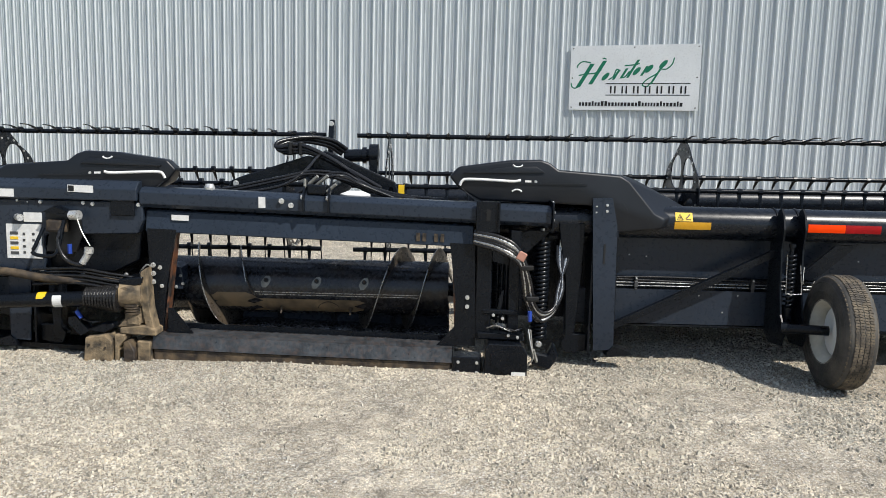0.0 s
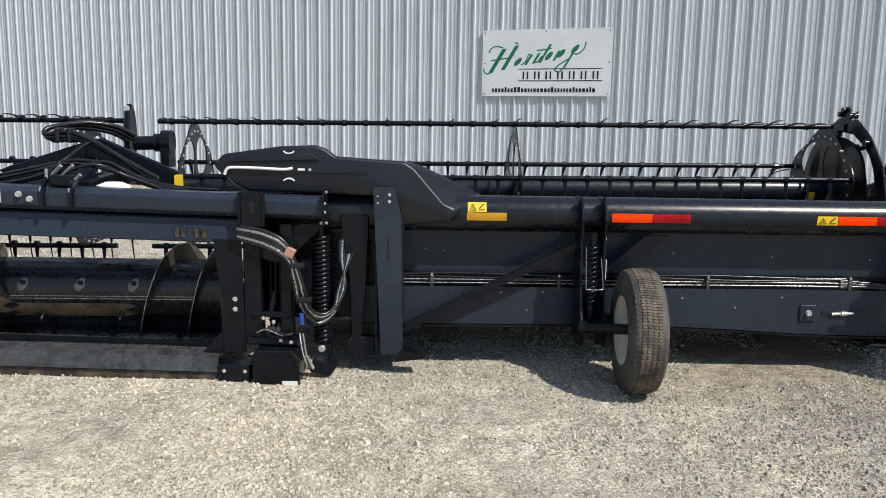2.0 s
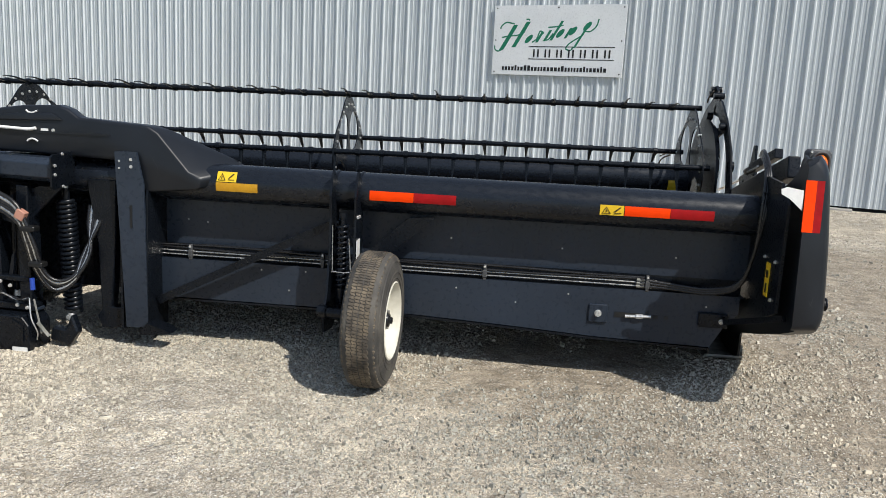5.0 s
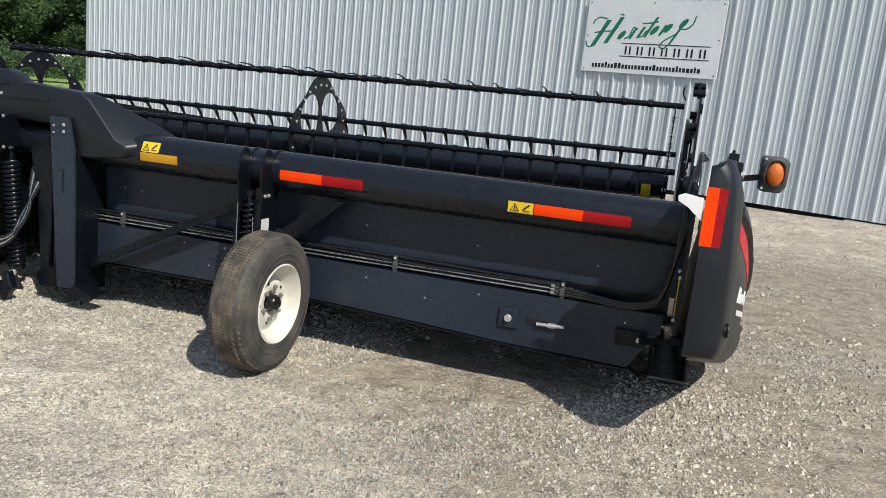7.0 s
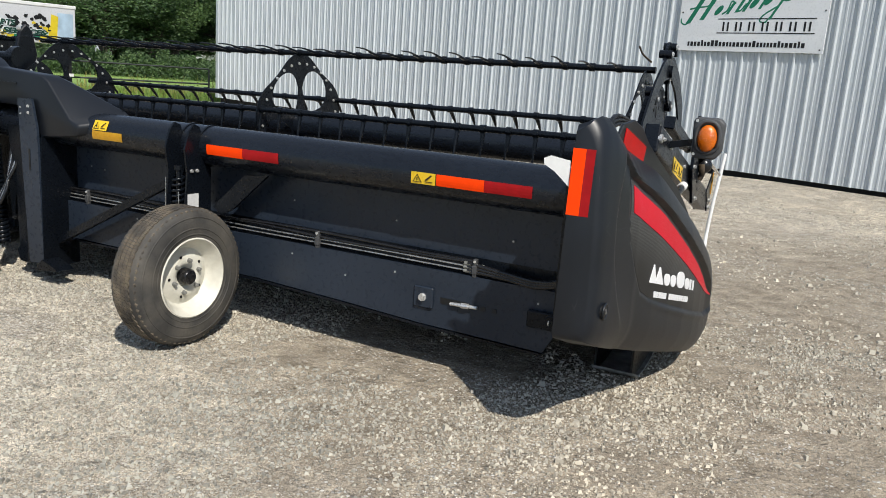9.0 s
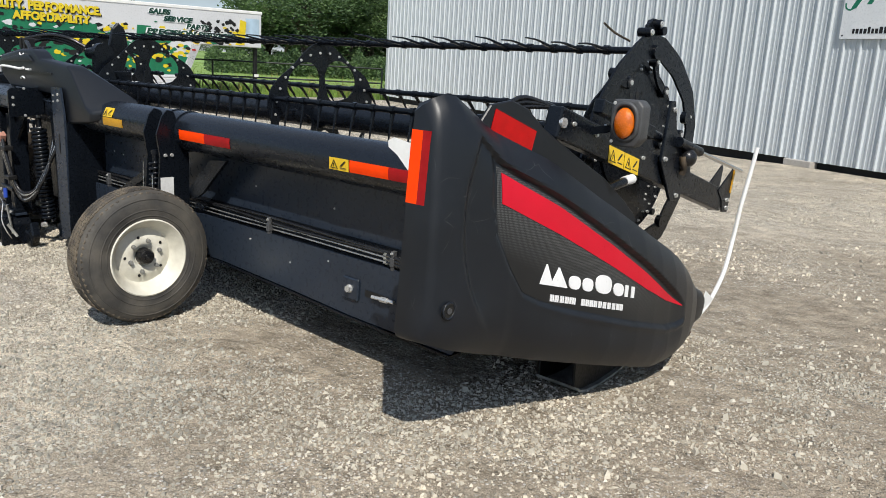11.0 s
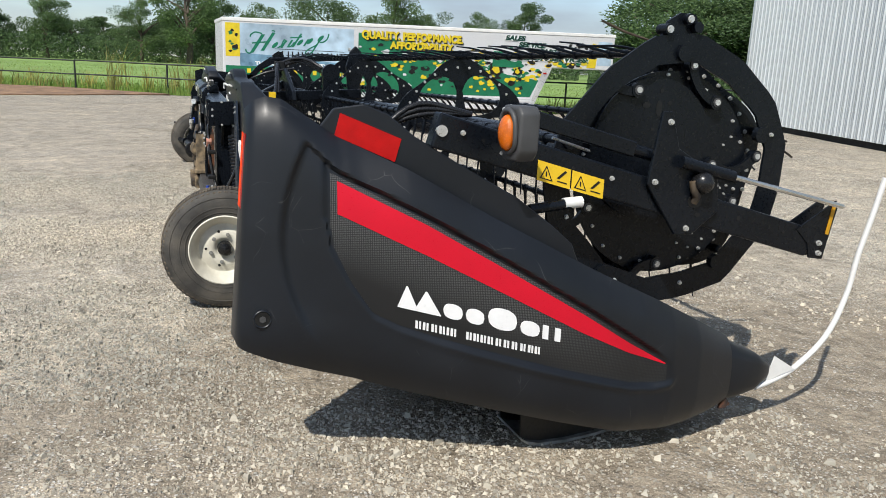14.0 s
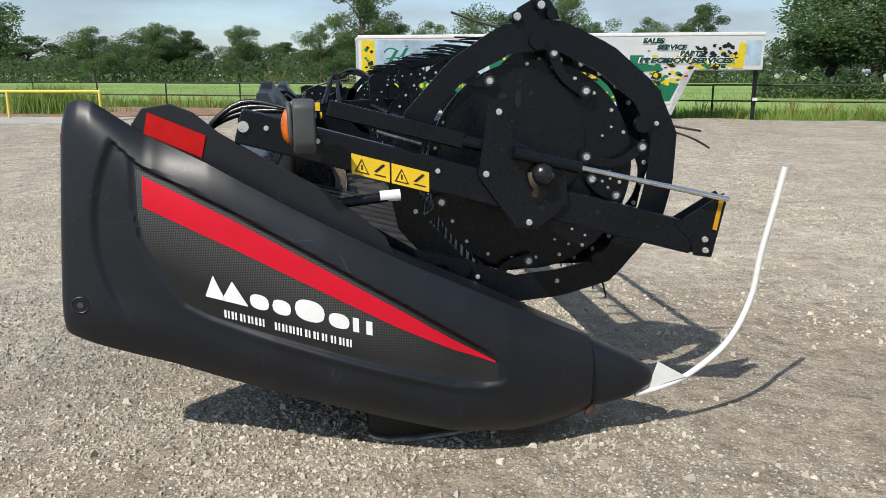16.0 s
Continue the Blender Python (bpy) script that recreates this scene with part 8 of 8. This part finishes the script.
for d, m, l in ((0.03, INK, 0.022), (0.0, PYEL, 0.026)):
    lettering(trailer, "QUALITY, PERFORMANCE,", 0.32, at_panel(11.05 + d, 2.30 - d, l), m, width=3.45, label="yellow slogan lettering")
    lettering(trailer, "AFFORDABILITY", 0.30, at_panel(12.0 + d, 2.02 - d, l), m, width=2.2, label="yellow slogan lettering")
lettering(trailer, "THE CUSTOMERS TRUSTED ADVISOR", 0.135, at_panel(7.75, 1.33, 0.012), WHITEVINYL, width=2.95, label="small white slogan lettering")
for text, y, z, w in (("SALES", 16.05, 2.50, 0.75), ("SERVICE", 16.55, 2.30, 1.05), ("PARTS", 17.35, 2.11, 0.85), ("PRECISION SERVICES", 15.95, 1.88, 3.3)):
    lettering(trailer, text, 0.215, at_panel(y - 0.02, z, 0.022), WHITEVINYL, 0.2, width=w + 0.04, fat=0.13, label="pale lettering edge")
    lettering(trailer, text, 0.215, at_panel(y, z, 0.026), PDARK, 0.2, width=w, label="dark green service lettering")
# lower skirt: ribbed sheet, slanted front, marker light
for k in range(5):
    bm = B()
    box(bm, TX - 0.01, TX + 0.015, TY0 + 0.1, TNOSE - 0.75, TBOT + 0.02 + k * 0.085, TBOT + 0.085 + k * 0.085)
    part("skirt_rib", bevel(bm, 0.01, 1), TRAILW, trailer, "white ribbed skirt strip")
bm = B()
prism(bm, [(TNOSE - 0.72, TBOT + 0.01), (TNOSE - 0.02, TNB - 0.02), (TNOSE - 0.35, TNB - 0.02), (TNOSE - 0.85, TBOT + 0.01)], "x", TX + 0.001, TX + 0.02)
part("front_flare", bm, TRAILG, trailer, "grey slanted front flare")
bm = B()
box(bm, TX + 0.02, TX + 0.035, TNOSE - 0.35, TNOSE - 0.22, 1.42, 1.47)
part("marker_light", bm, REDREF, trailer, "small red marker light")
for dx in (-0.3, -2.1):
    for dy in (0.0, 1.1):
        bm = B()
        cyl(bm, (TX + dx - 0.2, 12.0 + dy, 0.40), (TX + dx + 0.05, 12.0 + dy, 0.40), 0.40, n=28)
        bevel(bm, 0.04, 2)
        part("trailer_wheel", bm, RUBBER, trailer, smooth=40)
for x in (TX - 0.25,):
    bm = B()
    box(bm, x - 0.06, x + 0.06, 20.19, 20.31, 0.45, TNB + 0.02)
    leg = part("landing_leg", bevel(bm, 0.01, 1), INK, trailer, "dark landing jack leg")
    bm = B()
    box(bm, x - 0.045, x + 0.045, 20.205, 20.295, -0.03, 0.46)
    part("inner_leg", bm, BARSTEEL, leg)
    bm = B()
    box(bm, x + 0.06, x + 0.10, 20.17, 20.34, 0.62, 0.72)
    part("crank", bm, WHITE, leg)
    bm = B()
    box(bm, x - 0.1, x + 0.1, 20.14, 20.36, -0.05, -0.02)
    part("foot", bm, BARSTEEL, leg)
bm = B()
box(bm, TX - 2.2, TX - 0.2, TY0 + 0.1, TNOSE - 1.0, 0.02, TBOT + 0.02)
part("chassis", bm, INK, trailer)

# ---- pipe fence ----
fence = thing("pipe_fence", (-24, 11, 0), "dark pipe rail fence along the meadow's edge", "fence")
s = -48.0
posts = []
while s < 31.0:
    posts.append(s)
    s += 4.02
posts[-1] = 30.9
for s in posts:
    x, y = fence_at(s)
    bm = B()
    cyl(bm, (x, y, -0.2), (x, y, 1.13), 0.036, n=10)
    part("post", bm, BARSTEEL, fence, smooth=40)
for a, b in zip(posts, posts[1:]):
    for z in (1.13, 0.57):
        bm = B()
        cyl(bm, (*fence_at(a), z + random.uniform(-0.012, 0.012)), (*fence_at(b), z + random.uniform(-0.012, 0.012)), 0.030, n=8)
        part("rail", bm, BARSTEEL, fence, smooth=40)
# yellow barrier on its concrete pad
bar = thing("pipe_barrier", (-20.5, -4, 0), "yellow painted pipe barrier on a concrete pad", "barrier")
for x, y in ((-20.9, -4.85), (-20.35, -1.75), (-21.5, -8.0)):
    bm = B()
    cyl(bm, (x, y, -0.1), (x, y, 0.93), 0.045, n=12)
    part("post", bm, BARYELLOW, bar, smooth=40)
bm = B()
sweep(bm, [(-22.0, -11.0, 0.93), (-21.5, -8.0, 0.93), (-20.9, -4.85, 0.93), (-20.35, -1.72, 0.93)], 0.045, 10, 3)
part("rail", bm, BARYELLOW, bar, smooth=40)
bm = B()
prism(bm, [(-26, -16), (-16.5, -14), (-18.2, -1.2), (-20.9, -0.6), (-21.6, -4)], "z", -0.1, 0.045)
tagged(part("concrete_pad", bevel(bm, 0.01, 1), CONCRETE), "worn pale concrete pad", "pavement", kind="structure")
bm = B()
prism(bm, [(-30, -20), (-22.2, -14), (-21.9, -4), (-21.2, -0.4), (-22.4, 2.2), (-25.0, 5.5), (-28.5, 1.5), (-31, -6)], "z", -0.11, 0.055)
tagged(part("bare_earth", bm, EARTH), "strip of bare reddish earth beside the pad", "earth", kind="structure")

# ---- grass and weeds ----
def blades(name, material, spots, label, category="grass"):
    """Bent grass blades: three-sided slivers in one mesh."""
    n = len(spots)
    sp = np.array(spots, float)
    a = rng.uniform(0, 6.283, n)
    h = sp[:, 3]
    w = sp[:, 4]
    dx, dy = np.cos(a), np.sin(a)
    lean_d = rng.uniform(0.1, 0.6, n) * h
    b = rng.uniform(0, 6.283, n)
    co = np.empty((n, 5, 3))
    base = sp[:, :3]
    mid = base + np.stack([np.cos(b) * lean_d * 0.3, np.sin(b) * lean_d * 0.3, h * 0.6], 1)
    tip = base + np.stack([np.cos(b) * lean_d, np.sin(b) * lean_d, h], 1)
    side = np.stack([dx * w, dy * w, np.zeros(n)], 1)
    co[:, 0], co[:, 1], co[:, 2], co[:, 3], co[:, 4] = base - side, base + side, mid + side * 0.8, mid - side * 0.8, tip
    idx = (np.arange(n) * 5)[:, None]
    quads = (idx + np.array([0, 1, 2, 3])).tolist()
    tris = (idx + np.array([3, 2, 4])).tolist()
    me = bpy.data.meshes.new(name)
    me.from_pydata(co.reshape(-1, 3).tolist(), [], quads + tris)
    me.materials.append(material)
    return tagged(new(name, me), label, category, kind="stuff")


spots = []
for i in range(30000):
    s = random.uniform(-34, 33)
    off = random.uniform(-7, 1.3) if random.random() < 0.75 else random.gauss(0.2, 0.6)
    if off > 1.7:
        continue
    x, y = fence_at(s, off)
    if (Vector((x, y, 0)) - WL).dot(WD) > -0.2 and (Vector((x, y, 0)) - WL).dot(WN) < 0.4:
        continue
    if s < 8 and off > -0.3 and random.random() < 0.92:
        continue
    spots.append((x, y, -0.12, random.uniform(0.14, 0.36) * (1.35 if abs(off) < 0.8 else 1.0), random.uniform(0.008, 0.02)))
blades("verge_grass", GRASSB, spots, "long unmown grass along the fence")
spots = []
for i in range(30000):
    s, off = random.uniform(-80, 75), -random.uniform(5, 75) ** 1.0
    x, y = fence_at(s, off)
    spots.append((x, y, -0.14, random.uniform(0.05, 0.15), random.uniform(0.010, 0.026)))
blades("meadow_grass", GRASSB, spots, "green meadow grass beyond the fence")
spots = []
for i in range(150):
    s, off = random.uniform(-30, 33), random.gauss(-0.6, 1.2)
    if off > 1.0:
        continue
    x, y = fence_at(s, off)
    for k in range(16):
        spots.append((x + random.gauss(0, 0.1), y + random.gauss(0, 0.1), -0.12, random.uniform(0.4, 1.0), random.uniform(0.008, 0.022)))
for s, n, top in ((5.0, 4, 2.2), (5.9, 2, 1.5), (7.9, 5, 1.7), (9.3, 5, 1.6), (1.9, 4, 1.0), (-1.6, 3, 0.9)):
    for i in range(n):
        x, y = fence_at(s + random.gauss(0, 0.45), random.uniform(-2.2, -0.5))
        for k in range(14):
            spots.append((x + random.gauss(0, 0.10), y + random.gauss(0, 0.10), -0.12, top * random.uniform(0.55, 1.05), random.uniform(0.007, 0.018)))
blades("tall_weeds", WEED, spots, "clumps of tall dry weeds by the fence", "weeds")
spots = []
for i in range(1500):
    spots.append((-24.6 + random.gauss(0, 0.5), -4.5 + random.gauss(0, 0.8), -0.05, random.uniform(0.5, 1.35), random.uniform(0.010, 0.022)))
blades("reed_clump", GRASSB, spots, "large clump of coarse green reeds", "weeds")


# ---- trees ----
def leaf_quads(centres, sizes, squash=0.9):
    """Small folded leaf sprays at random angles."""
    n = len(centres)
    c = np.array(centres, float)
    s = np.array(sizes, float)
    u = rng.normal(size=(n, 3))
    u /= np.linalg.norm(u, axis=1)[:, None]
    w = np.cross(u, rng.normal(size=(n, 3)))
    w /= np.linalg.norm(w, axis=1)[:, None]
    k = np.cross(u, w)
    co = np.empty((n, 4, 3))
    co[:, 0] = c - u * s[:, None]
    co[:, 1] = c + w * s[:, None] * 0.6 + k * s[:, None] * 0.25
    co[:, 2] = c + u * s[:, None]
    co[:, 3] = c - w * s[:, None] * 0.6 + k * s[:, None] * 0.3
    i = (np.arange(n) * 4)[:, None]
    f = np.concatenate([i + np.array([0, 1, 2]), i + np.array([2, 3, 0])]).tolist()
    return co.reshape(-1, 3).tolist(), f


def tree(h, w, leaf, seed):
    """A broadleaf tree: tapered trunk, forking limbs, crown of leaf sprays in uneven clumps."""
    random.seed(seed)
    root = thing("tree", (0, 0, 0), "full dark green broadleaf tree at the meadow's far edge", "tree", "trees behind the meadow")
    bm = B()
    sweep(bm, [(0, 0, -0.3), (random.uniform(-0.1, 0.1), 0.05, h * 0.2), (random.uniform(-0.2, 0.2), 0, h * 0.45), (random.uniform(-0.3, 0.3), 0.1, h * 0.75)], lambda t: 0.03 * h * (1 - 0.85 * t), 8, 4)
    part("trunk", bm, BARK, root, smooth=50)
    tips = []
    for k in range(11):
        a = 2 * math.pi * k / 11 + random.uniform(-0.3, 0.3)
        z0 = h * random.uniform(0.16, 0.62)
        r = w * random.uniform(0.55, 1.0) * (1 - 0.45 * max(0, z0 / h - 0.3))
        end = Vector((r * math.cos(a), r * math.sin(a), z0 + h * random.uniform(0.10, 0.28)))
        bm = B()
        sweep(bm, [(0, 0, z0), (end.x * 0.5, end.y * 0.5, z0 + (end.z - z0) * 0.65), tuple(end)], lambda t: 0.011 * h * (1 - 0.8 * t), 6, 3)
        part("limb", bm, BARK, root, smooth=50)
        tips.append(end)
    clumps = []
    for e in tips:
        clumps.append((e, random.uniform(0.24, 0.40) * w))
        clumps.append((e * random.uniform(0.55, 0.8) + Vector((0, 0, random.uniform(-0.05, 0.12) * h)), random.uniform(0.25, 0.42) * w))
    for k in range(9):
        clumps.append((Vector((random.gauss(0, 0.3) * w, random.gauss(0, 0.3) * w, h * random.uniform(0.62, 0.95))), random.uniform(0.22, 0.38) * w))
    cs, ss = [], []
    for c, r in clumps:
        for k in range(430):
            d = Vector((random.gauss(0, 1), random.gauss(0, 1), random.gauss(0, 1))).normalized() * r * random.random() ** 0.4
            d.z *= 0.75
            q = c + d
            if q.z < h * 0.10:
                continue
            cs.append(tuple(q))
            ss.append(random.uniform(0.045, 0.108) * (h / 8.0) ** 0.5)
    v, f = leaf_quads(cs, ss)
    me = bpy.data.meshes.new("crown")
    me.from_pydata(v, [], f)
    me.materials.append(leaf)
    ob = new("crown", me)
    ob.parent = root
    return root


kinds = [tree(8.0, 3.1, LEAF, 21), tree(9.0, 2.9, LEAF2, 22), tree(7.0, 3.3, LEAF, 23), tree(10.0, 3.6, LEAF2, 24), tree(7.5, 2.4, LEAF, 25)]


def by_bearing(az, dist, h, k, fat=1.0):
    """Stand a tree at a bearing (degrees from +y towards -x) seen from the yard's corner."""
    base_h = (8.0, 9.0, 7.0, 10.0, 7.5)[k]
    s = h / base_h
    x, y = 7.7 - dist * math.sin(radians(az)), 5.7 + dist * math.cos(radians(az))
    m = Matrix.Translation((x, y, -0.13)) @ Matrix.Rotation(random.uniform(0, 6.28), 4, "Z") @ Matrix.Diagonal((s * fat, s * fat, s, 1))
    return m


random.seed(77)
spots = []
az = 44.0
while az < 124:
    spots.append((az + random.uniform(-0.5, 0.5), random.uniform(205, 240), random.uniform(7.4, 10.2), random.randrange(5), 1.4))
    az += 1.15
for az, d, h, k, fat in ((105.1, 190, 14.2, 3, 0.95), (101.2, 200, 11.2, 1, 1.0), (98.9, 205, 9.6, 4, 1.1), (95.8, 200, 11.0, 1, 0.95), (90.2, 195, 16.6, 3, 0.8), (87.2, 190, 18.6, 1, 0.85), (85.6, 200, 15.0, 0, 0.9), (82.5, 195, 17.2, 3, 0.8), (78.0, 205, 14.0, 2, 0.9), (73.3, 195, 17.4, 1, 0.75), (70.8, 200, 14.2, 0, 0.8), (67.3, 195, 17.8, 3, 0.7), (64.0, 200, 14.0, 4, 0.9), (112.3, 62, 7.3, 1, 1.0), (114.5, 60, 7.8, 0, 1.1), (117.5, 64, 6.6, 2, 1.1)):
    spots.append((az, d, h * 1.08, k, fat))
for i in range(13):
    az = 55.3 - i * 1.7
    spots.append((az + random.uniform(-0.4, 0.4), random.uniform(68, 82), random.uniform(6.6, 8.2), random.randrange(5), 1.3))
used = [False] * 5
for az, d, h, k, fat in spots:
    m = by_bearing(az, d, h, k, fat)
    if not used[k]:
        kinds[k].matrix_basis = m
        used[k] = True
    else:
        copy_thing(kinds[k], m)
# undergrowth along the foot of the wood
cs, ss = [], []
for i in range(80000):
    az = random.uniform(38, 122)
    d = (random.uniform(190, 212) if az > 60 else random.uniform(62, 74))
    hmax = (5.2 if az > 60 else 1.6) + 1.6 * noise.noise(Vector((az * 1.3, 0, 0)))
    cs.append((7.7 - d * math.sin(radians(az)), 5.7 + d * math.cos(radians(az)), random.uniform(-0.1, max(0.6, hmax))))
    ss.append(random.uniform(0.08, 0.19) * (1.9 if az > 60 else 1.0))
v, f = leaf_quads(cs, ss)
tagged(mesh_ob("undergrowth", v, f, LEAF, False), "dense green undergrowth along the edge of the wood", "bushes", kind="stuff")
